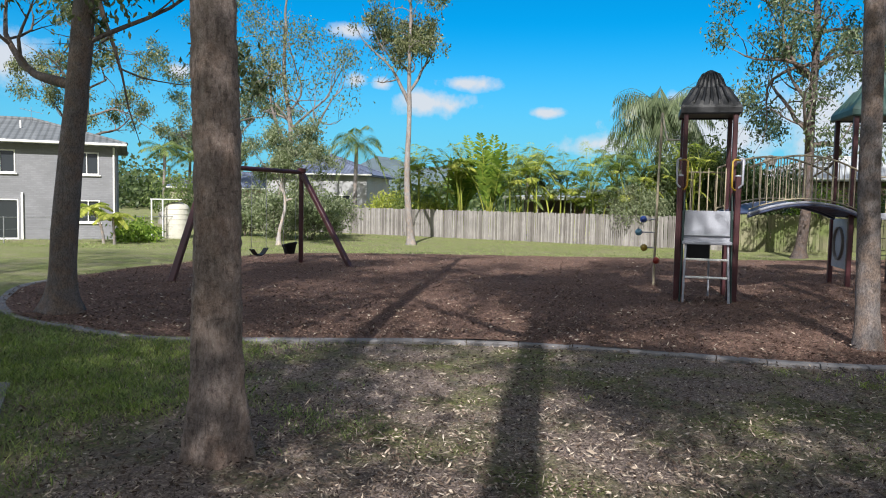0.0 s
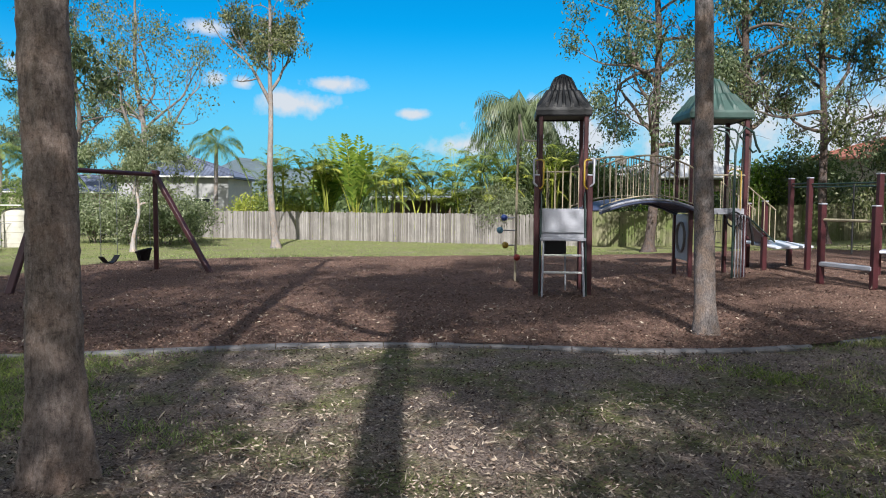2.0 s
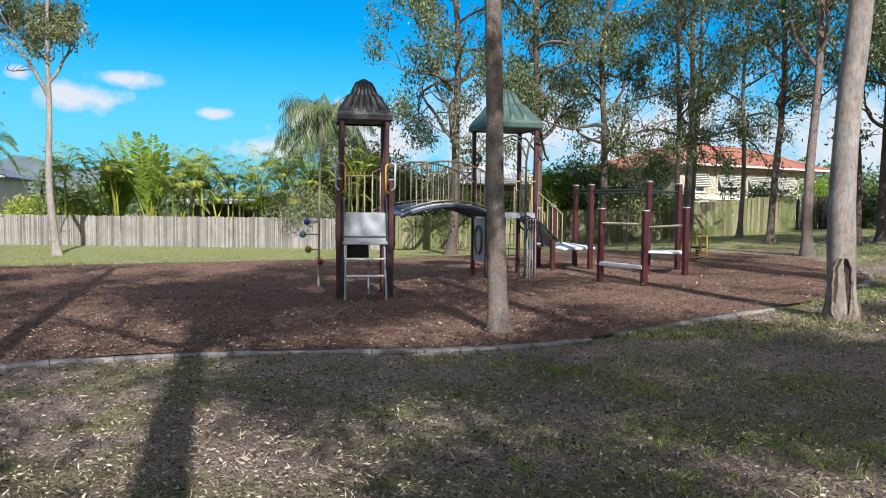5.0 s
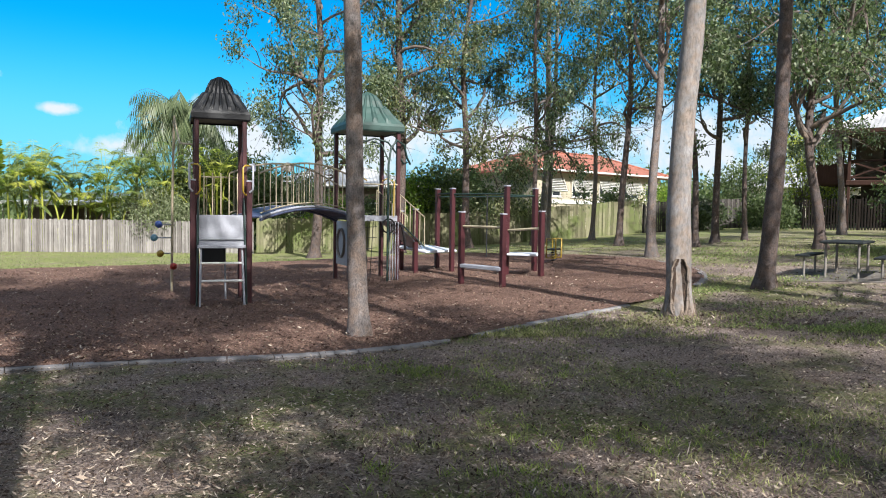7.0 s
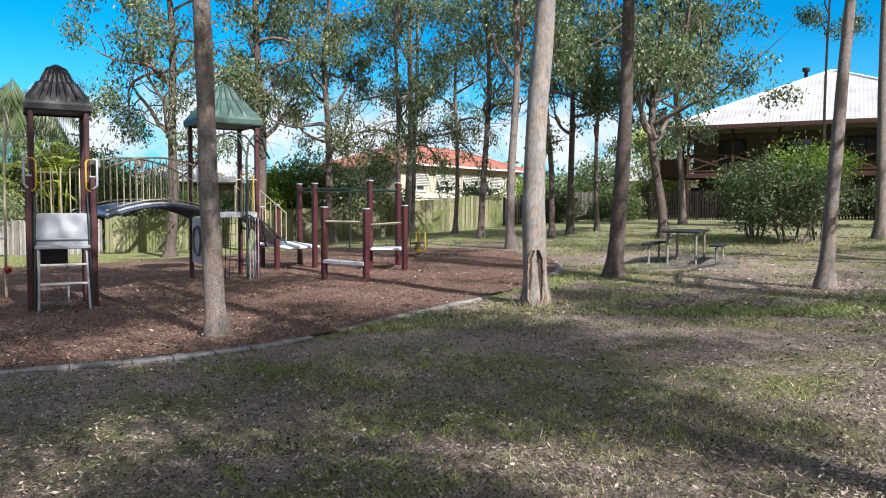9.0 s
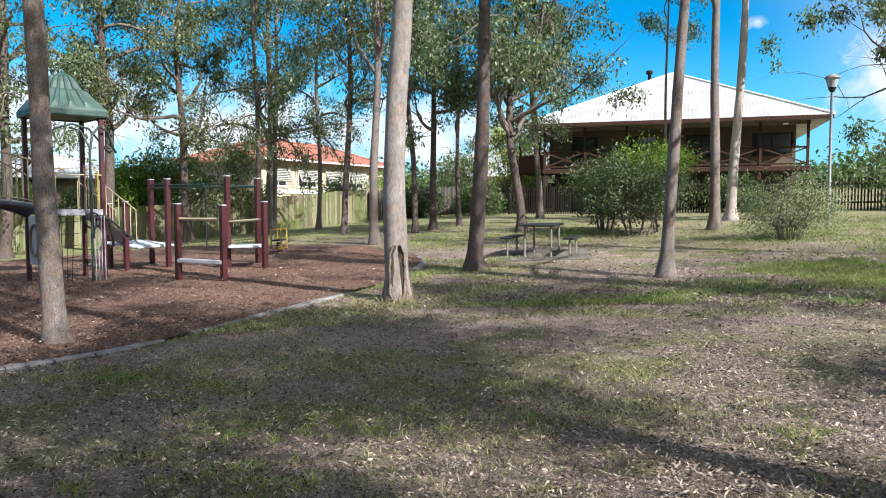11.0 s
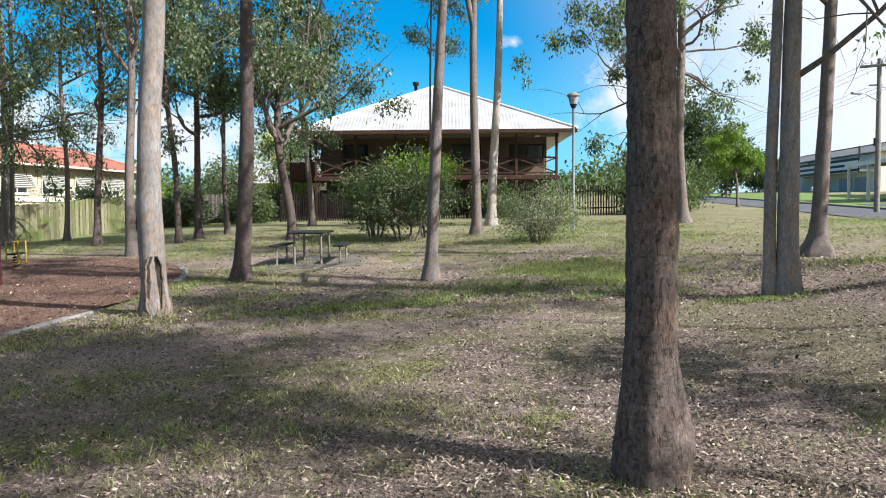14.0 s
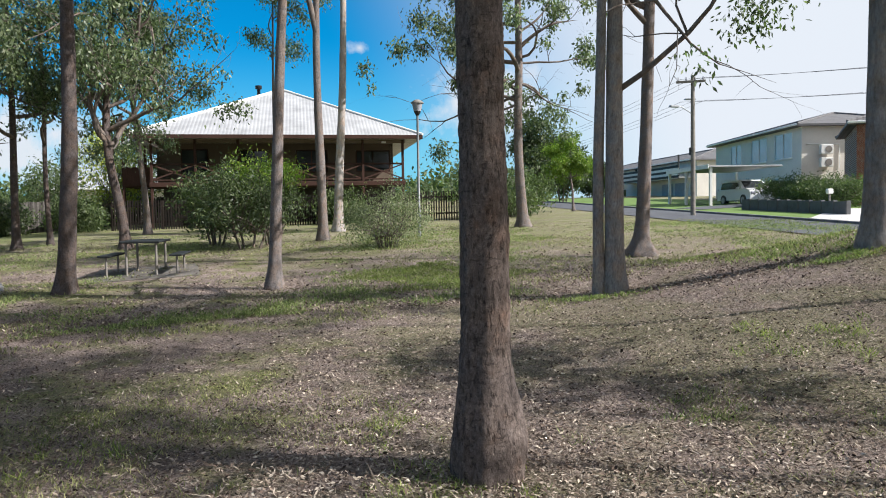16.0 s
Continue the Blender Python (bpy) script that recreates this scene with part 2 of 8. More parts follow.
M["leaf_grey"] = leafy("leaf_grey", (0.115, 0.14, 0.075), (0.205, 0.235, 0.135), (0.36, 0.385, 0.25))
M["blade"] = leafy("blade", (0.08, 0.095, 0.034), (0.21, 0.225, 0.08), (0.48, 0.45, 0.23), 0.6, 0.3)
M["blade_green"] = leafy("blade_green", (0.075, 0.105, 0.034), (0.185, 0.235, 0.078), (0.38, 0.42, 0.18), 0.6, 0.35)

M["blade_tuft"] = leafy("blade_tuft", (0.09, 0.13, 0.03), (0.20, 0.26, 0.055), (0.42, 0.46, 0.13), 0.6, 0.35)
M["blade_lush"] = leafy("blade_lush", (0.10, 0.13, 0.038), (0.18, 0.21, 0.065), (0.30, 0.34, 0.11), 0.6, 0.35)


def make_ground():
    k = Nodes("ground")
    big = k.noise(0.16, 4, 0.6)
    mid = k.noise(1.1, 6, 0.65)
    fine = k.noise(42, 9, 0.85)
    dirt = k.ramp(fine, [(0.33, (0.04, 0.029, 0.026)), (0.5, (0.185, 0.144, 0.126)), (0.63, (0.49, 0.40, 0.35))])
    grass = k.ramp(k.noise(30, 5, 0.7), [(0.30, (0.035, 0.042, 0.016)), (0.5, (0.125, 0.135, 0.05)), (0.7, (0.29, 0.28, 0.13))])
    lawn = k.ramp(k.noise(26, 5, 0.7), [(0.28, (0.075, 0.095, 0.03)), (0.52, (0.18, 0.205, 0.072)), (0.75, (0.34, 0.34, 0.15))])
    # how much turf: patchy near the bed, full lawn towards the back fence and the street
    f = k.mix(0.55, big, mid)
    turf = k.ramp(f, [(0.475, 0.0), (0.575, 0.9)])
    sx = k.n.new("ShaderNodeSeparateXYZ")
    k.link(k.co.outputs["Object"], sx.inputs[0])
    back = k.n.new("ShaderNodeMapRange")
    back.inputs["From Min"].default_value, back.inputs["From Max"].default_value = 17.0, 22.0
    k.link(sx.outputs["Y"], back.inputs["Value"])
    east = k.n.new("ShaderNodeMapRange")
    east.inputs["From Min"].default_value, east.inputs["From Max"].default_value = 17.0, 26.0
    k.link(sx.outputs["X"], east.inputs["Value"])
    west = k.n.new("ShaderNodeMapRange")
    west.inputs["From Min"].default_value, west.inputs["From Max"].default_value = -2.0, -5.0
    k.link(sx.outputs["X"], west.inputs["Value"])
    mx = k.n.new("ShaderNodeMath")
    mx.operation = "MAXIMUM"
    k.link(back.outputs[0], mx.inputs[0])
    k.link(west.outputs[0], mx.inputs[1])
    me = k.n.new("ShaderNodeMath")
    me.operation, me.inputs[1].default_value = "MULTIPLY", 0.6
    k.link(east.outputs[0], me.inputs[0])
    m2 = k.n.new("ShaderNodeMath")
    m2.operation = "MAXIMUM"
    k.link(mx.outputs[0], m2.inputs[0])
    k.link(me.outputs[0], m2.inputs[1])
    dirt = k.mix(1.0, dirt, k.ramp(k.noise(0.5, 6, 0.65), [(0.36, 0.70), (0.6, 1.2)]), "MULTIPLY")
    # trodden dry strip towards the street: y below 0.22 x, out to x = 17
    strip_n = k.n.new("ShaderNodeMath")
    strip_n.operation = "MULTIPLY_ADD"
    strip_n.inputs[1].default_value = -0.22
    k.link(sx.outputs["X"], strip_n.inputs[0])
    k.link(sx.outputs["Y"], strip_n.inputs[2])
    dry = k.n.new("ShaderNodeMapRange")
    dry.inputs["From Min"].default_value, dry.inputs["From Max"].default_value = -0.8, 0.8
    dry.inputs["To Min"].default_value = 0.5
    k.link(strip_n.outputs[0], dry.inputs["Value"])
    dry_turf = k.n.new("ShaderNodeMath")
    dry_turf.operation = "MULTIPLY"
    k.link(turf, dry_turf.inputs[0])
    k.link(dry.outputs[0], dry_turf.inputs[1])
    c = k.mix(dry_turf.outputs[0], dirt, grass)
    c = k.mix(m2.outputs[0], c, k.mix(k.ramp(mid, [(0.3, 0.35), (0.6, 1.0)]), dirt, lawn))
    k.bump(k.mix(0.25, fine, mid), 1.0, 0.03)
    return k.done(c, 0.95, 0, 0.1)


def make_mulch():
    k = Nodes("mulch")
    v = k.noise(38, 5, 0.75)
    cell = k.voronoi(30, None, "Color")
    c = k.ramp(v, [(0.28, (0.045, 0.026, 0.021)), (0.5, (0.13, 0.080, 0.063)), (0.70, (0.30, 0.20, 0.155))])
    c = k.mix(0.35, c, k.ramp(cell, [(0.2, 0.5), (0.8, 1.5)]), "MULTIPLY")
    c = k.mix(1.0, c, k.ramp(k.noise(0.7, 5), [(0.3, 0.75), (0.7, 1.2)]), "MULTIPLY")
    k.bump(k.mix(0.5, v, k.voronoi(34)), 1.0, 0.03)
    return k.done(c, 0.95, 0, 0.1)


M["ground"] = make_ground()
M["mulch"] = make_mulch()
def chips(name, a, b, c):
    k = Nodes(name)
    return k.done(k.ramp(k.island(), [(0, a), (0.6, b), (0.85, tuple((p + q) / 2 for p, q in zip(b, c))), (1, c)]), 0.9, 0, 0.15)
M["chip"] = chips("chip", (0.06, 0.037, 0.030), (0.14, 0.087, 0.069), (0.32, 0.225, 0.17))
M["litter"] = chips("litter", (0.036, 0.024, 0.019), (0.17, 0.126, 0.098), (0.53, 0.45, 0.36))
M["litter_pale"] = chips("litter_pale", (0.09, 0.07, 0.055), (0.28, 0.232, 0.19), (0.58, 0.51, 0.42))
M["straw"] = chips("straw", (0.13, 0.10, 0.08), (0.31, 0.255, 0.205), (0.58, 0.51, 0.43))
M["twig"] = chips("twig", (0.06, 0.045, 0.036), (0.17, 0.13, 0.10), (0.42, 0.36, 0.29))
M["concrete_kerb"] = worn("concrete_kerb", (0.22, 0.21, 0.215), 0.9, 0, 0.4, 3.0, 0.3, 70)
M["maroon"] = worn("maroon", (0.058, 0.013, 0.017), 0.45, 0, 0.3, 2.0, 0.08)
M["green_dark"] = worn("green_dark", (0.016, 0.040, 0.034), 0.5, 0, 0.3, 3.0, 0.08)
M["roof_black"] = worn("roof_black", (0.007, 0.008, 0.011), 0.55, 0, 0.4, 3.0, 0.1)
M["roof_green"] = worn("roof_green", (0.030, 0.072, 0.062), 0.55, 0, 0.35, 2.5, 0.1)
M["panel_grey"] = worn("panel_grey", (0.36, 0.37, 0.42), 0.5, 0, 0.18, 2.0, 0.06)
M["beige_bar"] = worn("beige_bar", (0.42, 0.36, 0.25), 0.5, 0, 0.3, 3.0, 0.06)
M["yellow"] = worn("yellow", (0.42, 0.28, 0.03), 0.45, 0, 0.25, 4.0, 0.05)
M["red"] = worn("red", (0.30, 0.03, 0.02), 0.4, 0, 0.25, 4.0, 0.05)
M["blue"] = worn("blue", (0.03, 0.07, 0.28), 0.4, 0, 0.25, 4.0, 0.05)
M["teal"] = worn("teal", (0.10, 0.22, 0.30), 0.4, 0, 0.25, 4.0, 0.05)
M["black"] = worn("black", (0.012, 0.012, 0.014), 0.55, 0, 0.3, 4.0, 0.06)
M["steel"] = worn("steel", (0.42, 0.43, 0.45), 0.42, 0.8, 0.25, 5.0, 0.06)
M["table_dark"] = worn("table_dark", (0.022, 0.026, 0.028), 0.8, 0, 0.35, 3.0, 0.1, 60, 0.2)
M["lamp_grey"] = worn("lamp_grey", (0.19, 0.20, 0.21), 0.5, 0.2, 0.25, 3.0, 0.06)
M["slate_blue"] = worn("slate_blue", (0.07, 0.085, 0.15), 0.45, 0, 0.25, 3.0, 0.06)
M["white"] = worn("white", (0.78, 0.77, 0.74), 0.5, 0, 0.1, 1.5, 0.05)
M["tank_cream"] = worn("tank_cream", (0.52, 0.50, 0.43), 0.6, 0, 0.15, 1.5, 0.04)
M["slide_white"] = worn("slide_white", (0.62, 0.66, 0.74), 0.35, 0, 0.15, 2.0, 0.03)
M["timber_grey"] = worn("timber_grey", (0.23, 0.21, 0.19), 0.9, 0, 0.35, 4.0, 0.3, 50)
M["crumb"] = chips("crumb", (0.03, 0.022, 0.018), (0.07, 0.05, 0.04), (0.14, 0.10, 0.08))

# ---- building blocks ----
def smooth(a, b, x):
    q = min(1.0, max(0.0, (x - a) / (b - a)))
    return q * q * (3 - 2 * q)


def gz(x, y):
    """Height of the ground: level at the play bed, up towards the street, a little down to the back fence."""
    s = 0.95 * x - 0.30 * y - 2.5
    up = 0.0
    if s > 0:
        up = 0.055 * s * s / (s + 2.0) if s < 20 else 1.0 + 0.035 * (min(s, 95) - 20)
    up -= 0.5 * smooth(21, 34, y) * (1 - smooth(10, 40, s))
    # a bank added on the street side, shaped to slant the stout tree's shadow
    if x > 4.0 and y < 7.0:
        b = -1.0 - y
        bank = 0.205 * (b + math.sqrt(b * b + 0.6)) / 2 - 0.03
        up += min(0.85, max(0.0, bank)) * smooth(5, 10.5, x) * (1 - smooth(13, 18, x)) * (1 - 0.8 * smooth(5.2, 8.5, -y))
    return up


class Geo:
    """Collects vertices and faces of one mesh."""
    def __init__(self):
        self.v, self.f, self.s = [], [], []

    def add(self, vs, fs, flat=True):
        o = len(self.v)
        self.v += [tuple(p) for p in vs]
        for q in fs:
            self.f.append([i + o for i in q])
            self.s.append(not flat)

    def box(self, c, size, rot=None, b=0.0):
        """A box with its edges cut off by b. rot: degrees about z, or a Matrix."""
        m = rot if isinstance(rot, Matrix) else Matrix.Rotation(radians(rot or 0), 3, "Z")
        h = [k / 2 for k in size]
        b = min(b, min(h) * 0.6)
        c = Vector(c)
        if b <= 0:
            vs = [c + m @ Vector((h[0] * i, h[1] * j, h[2] * k)) for i in (-1, 1) for j in (-1, 1) for k in (-1, 1)]
            self.add(vs, [(0, 1, 3, 2), (4, 6, 7, 5), (0, 4, 5, 1), (2, 3, 7, 6), (0, 2, 6, 4), (1, 5, 7, 3)])
            return self
        vs, idx = [], {}
        for i in (-1, 1):
            for j in (-1, 1):
                for k in (-1, 1):
                    for a in range(3):
                        e = [h[0] * i, h[1] * j, h[2] * k]
                        for q in range(3):
                            if q != a:
                                e[q] -= b * (i, j, k)[q]
                        idx[(i, j, k, a)] = len(vs)
                        vs.append(c + m @ Vector(e))
        fs = []
        for a in range(3):
            for sgn in (-1, 1):
                u, w = [q for q in range(3) if q != a]
                loop = []
                for su, sw in ((-1, -1), (1, -1), (1, 1), (-1, 1)):
                    key = [0, 0, 0]
                    key[a], key[u], key[w] = sgn, su, sw
                    loop.append(idx[(*key, a)])
                good = (sgn > 0) == (a != 1)
                fs.append(loop if good else loop[::-1])
        for a in range(3):
            u, w = [q for q in range(3) if q != a]
            for su in (-1, 1):
                for sw in (-1, 1):
                    k0, k1 = [0, 0, 0], [0, 0, 0]
                    k0[a], k0[u], k0[w] = -1, su, sw
                    k1[a], k1[u], k1[w] = 1, su, sw
                    fs.append([idx[(*k0, u)], idx[(*k1, u)], idx[(*k1, w)], idx[(*k0, w)]])
        for i in (-1, 1):
            for j in (-1, 1):
                for k in (-1, 1):
                    fs.append([idx[(i, j, k, a)] for a in range(3)])
        self.add(vs, fs)
        return self

    def tube(self, pts, rad, seg=8, cap=True, flat=False):
        """A round bar through pts; rad: one radius or one a point."""
        pts = [Vector(p) for p in pts]
        n = len(pts)
        rad = [rad] * n if isinstance(rad, (int, float)) else rad
        t0 = (pts[1] - pts[0]).normalized()
        u = t0.orthogonal().normalized()
        vs, fs = [], []
        for i, p in enumerate(pts):
            t = (pts[min(n - 1, i + 1)] - pts[max(0, i - 1)]).normalized()
            u = (u - t * u.dot(t)).normalized()
            w = t.cross(u)
            for k in range(seg):
                a = 2 * math.pi * k / seg
                vs.append(p + (u * math.cos(a) + w * math.sin(a)) * rad[i])
        for i in range(n - 1):
            for k in range(seg):
                a, b2 = i * seg + k, i * seg + (k + 1) % seg
                fs.append((a, b2, b2 + seg, a + seg))
        self.add(vs, fs, flat)
        if cap:
            self.add(vs[:seg], [tuple(range(seg))[::-1]])
            self.add(vs[-seg:], [tuple(range(seg))])
        return self

    def beam(self, p0, p1, w, d, b=0.0, up=(0, 0, 1)):
        """A squared bar from p0 to p1, w wide and d deep."""
        p0, p1 = Vector(p0), Vector(p1)
        z = (p1 - p0).normalized()
        x = Vector(up).cross(z)
        if x.length < 1e-3:
            x = Vector((1, 0, 0))
        x.normalize()
        y = z.cross(x)
        return self.box((p0 + p1) / 2, (w, d, (p1 - p0).length), Matrix((x, y, z)).transposed(), b)

    def ball(self, c, r, seg=12, rings=8, squash=1.0):
        c = Vector(c)
        vs = [c + Vector((0, 0, r * squash))]
        for i in range(1, rings):
            a = math.pi * i / rings
            for k in range(seg):
                q = 2 * math.pi * k / seg
                vs.append(c + Vector((r * math.sin(a) * math.cos(q), r * math.sin(a) * math.sin(q), r * squash * math.cos(a))))
        vs.append(c - Vector((0, 0, r * squash)))
        fs = [(0, 1 + k, 1 + (k + 1) % seg) for k in range(seg)]
        for i in range(rings - 2):
            for k in range(seg):
                a, b2 = 1 + i * seg + k, 1 + i * seg + (k + 1) % seg
                fs.append((a, a + seg, b2 + seg, b2))
        last = len(vs) - 1
        fs += [(last, last - seg + (k + 1) % seg, last - seg + k) for k in range(seg)]
        self.add(vs, fs, False)
        return self

    def prism(self, poly, y0, y1, m=None):
        """A flat outline in x and z drawn out from y0 to y1."""
        n = len(poly)
        vs = [Vector((x, y0, z)) for x, z in poly] + [Vector((x, y1, z)) for x, z in poly]
        if m:
            vs = [m @ p for p in vs]
        self.add(vs, [tuple(range(n)), tuple(range(2 * n - 1, n - 1, -1))] + [(i, i + n, (i + 1) % n + n, (i + 1) % n) for i in range(n)])
        return self

    def mesh(self, name, mat):
        me = bpy.data.meshes.new(name)
        me.from_pydata(self.v, [], self.f)
        me.polygons.foreach_set("use_smooth", self.s)
        me.materials.append(mat)
        me.update()
        return me


def part(name, geo, mat, parent=None, label=""):
    ob = new(name, geo.mesh(name, mat) if isinstance(geo, Geo) else geo)
    if parent:
        ob.parent = parent
    return tagged(ob, label)


def thing(name, x, y, z=None, rz=0.0, label="", category="", group=""):
    ob = new(name)
    ob.empty_display_size = 0.2
    ob.matrix_basis = pose(x, y, gz(x, y) if z is None else z, 0, 0, rz)
    return tagged(ob, label, category, group)


def quads(name, mat, P0, U, W):
    """Many small four-cornered blades at once: P0 the root, U half the width, W the length (arrays of n x 3)."""
    n = len(P0)
    v = np.stack([P0, P0 + W * 0.45 + U, P0 + W, P0 + W * 0.45 - U], axis=1).reshape(-1, 3)
    me = bpy.data.meshes.new(name)
    me.vertices.add(4 * n)
    me.vertices.foreach_set("co", v.astype(np.float32).ravel())
    me.loops.add(4 * n)
    me.loops.foreach_set("vertex_index", np.arange(4 * n, dtype=np.int32))
    me.polygons.add(n)
    me.polygons.foreach_set("loop_start", np.arange(0, 4 * n, 4, dtype=np.int32))
    me.materials.append(mat)
    me.update(calc_edges=True)
    return me

# ---- ground, bed and edging ----
def spaced(n, near, far):
    q = np.linspace(-1, 1, n)
    return np.sinh(q * 6.5) / math.sinh(6.5) * far


def make_sheet():
    xs = spaced(190, 1, 1800) + 6.0
    ys = spaced(190, 1, 1800) + 10.0
    g = Geo()
    vs = [(x, y, gz(x, y) + 0.012 * noise.noise(Vector((x * 0.9, y * 0.9, 0))) - 0.012) for y in ys for x in xs]
    n = len(xs)
    g.add(vs, [(j * n + i, j * n + i + 1, (j + 1) * n + i + 1, (j + 1) * n + i) for j in range(n - 1) for i in range(n - 1)], False)
    return tagged(part("ground", g, M["ground"]), "patchy dry grass and bare earth with fallen leaves", "ground", kind="structure")


ground = make_sheet()

BED = [(-7.1, 12.6), (-6.65, 11.8), (-5.85, 10.9), (-4.75, 10.2), (-3.85, 9.75), (-2.8, 9.6), (-1.5, 9.7), (-0.1, 9.8), (1.2, 9.7), (2.4, 9.42), (3.4, 9.05), (4.45, 8.78),
       (5.4, 8.72), (6.4, 8.84), (7.4, 9.0), (8.6, 9.15), (10.9, 9.45), (12.8, 9.9), (15.2, 11.2), (17.2, 13.5), (18.3, 17.0), (17.5, 21.0), (15.6, 25.5), (12.5, 28.6),
       (8.0, 29.3), (3.5, 28.8), (-1.7, 28.3), (-5.0, 24.5), (-6.6, 20.0), (-7.5, 17.0), (-7.8, 14.6)]


def rounded(pts, steps=6):
    out, n = [], len(pts)
    for i in range(n):
        p0, p1, p2, p3 = (np.array(pts[(i + k) % n], float) for k in (-1, 0, 1, 2))
        for s in range(steps):
            t = s / steps
            out.append(tuple(0.5 * (2 * p1 + (p2 - p0) * t + (2 * p0 - 5 * p1 + 4 * p2 - p3) * t * t + (3 * p1 - p0 - 3 * p2 + p3) * t ** 3)))
    return out


EDGE = rounded(BED)


def make_bed():
    cx, cy, rings = 5.0, 17.5, 70
    g = Geo()
    n = len(EDGE)
    vs = []
    for r in range(rings + 1):
        q = r / rings
        for x, y in EDGE:
            X, Y = cx + (x - cx) * q, cy + (y - cy) * q
            lift = 0.012 + 0.035 * noise.noise(Vector((X * 0.8, Y * 0.8, 3))) + 0.02 * noise.noise(Vector((X * 3, Y * 3, 1)))
            vs.append((X, Y, gz(X, Y) + 0.02 + max(0.0, lift)))
    g.add(vs, [(r * n + i, r * n + (i + 1) % n, (r + 1) * n + (i + 1) % n, (r + 1) * n + i) for r in range(rings) for i in range(n)], False)
    return tagged(part("mulch_bed", g, M["mulch"]), "dark brown wood-chip mulch under the play equipment", "mulch bed", kind="structure")


make_bed()


def make_kerb():
    """Cast edging in lengths with open joints."""
    top = tagged(new("kerb"), "grey concrete edging round the mulch bed", "kerb", kind="structure")
    n = len(EDGE)
    rng = random.Random(5)
    a = n - 10
    run = [EDGE[(a + i) % n] for i in range(20 * 6 + 8)]
    for i in range(0, len(run) - 3, 3):
        seg = run[i:i + 4]
        mx, my = seg[1]
        # one length is buried, and the run breaks at the pale tree
        if my < 12 and (6.0 < mx < 6.7 or 10.5 < mx < 13.0):
            continue
        g = Geo()
        vs = []
        for j, (x, y) in enumerate(seg):
            x0, y0 = seg[max(0, j - 1)]
            x1, y1 = seg[min(3, j + 1)]
            d = Vector((x1 - x0, y1 - y0)).normalized()
            nx, ny = -d.y, d.x
            if j in (0, 3):
                s = 0.006 if j == 0 else -0.006
                x, y = x + d.x * s, y + d.y * s
            z = gz(x, y) + 0.035 + 0.008 * noise.noise(Vector((x, y, 7)))
            w = 0.085
            for off, dz in ((-w, -0.25), (-w, -0.02), (-w + 0.02, 0.0), (w - 0.02, 0.0), (w, -0.02), (w, -0.25)):
                vs.append((x + nx * off, y + ny * off, z + dz))
        fs = [(j * 6 + k, j * 6 + k + 1, (j + 1) * 6 + k + 1, (j + 1) * 6 + k) for j in range(3) for k in range(5)]
        fs += [tuple(range(5, -1, -1)), tuple(range(18, 24))]
        g.add(vs, fs)
        part("kerb_stone", g, M["concrete_kerb"], top)


make_kerb()

# ---- trees ----
def trunk_line(h, lean, wob, rng, n=30, sway=None):
    ph = [rng.uniform(0, 6.28) for _ in range(4)]
    out = []
    for i in range(n):
        q = i / (n - 1)
        z = h * q
        x = lean[0] * q + wob * (math.sin(ph[0] + q * 5.1) - math.sin(ph[0])) + 0.4 * wob * (math.sin(ph[1] + q * 12) - math.sin(ph[1]))
        y = lean[1] * q + wob * (math.sin(ph[2] + q * 4.3) - math.sin(ph[2])) + 0.4 * wob * (math.sin(ph[3] + q * 11) - math.sin(ph[3]))
        if sway:
            o = float(np.interp(z, [p[0] for p in sway[2]], [p[1] for p in sway[2]]))
            x, y = x + sway[0] * o, y + sway[1] * o
        out.append(Vector((x, y, z)))
    return out


def along(line, q):
    f = q * (len(line) - 1)
    i = min(len(line) - 2, int(f))
    return line[i].lerp(line[i + 1], f - i)


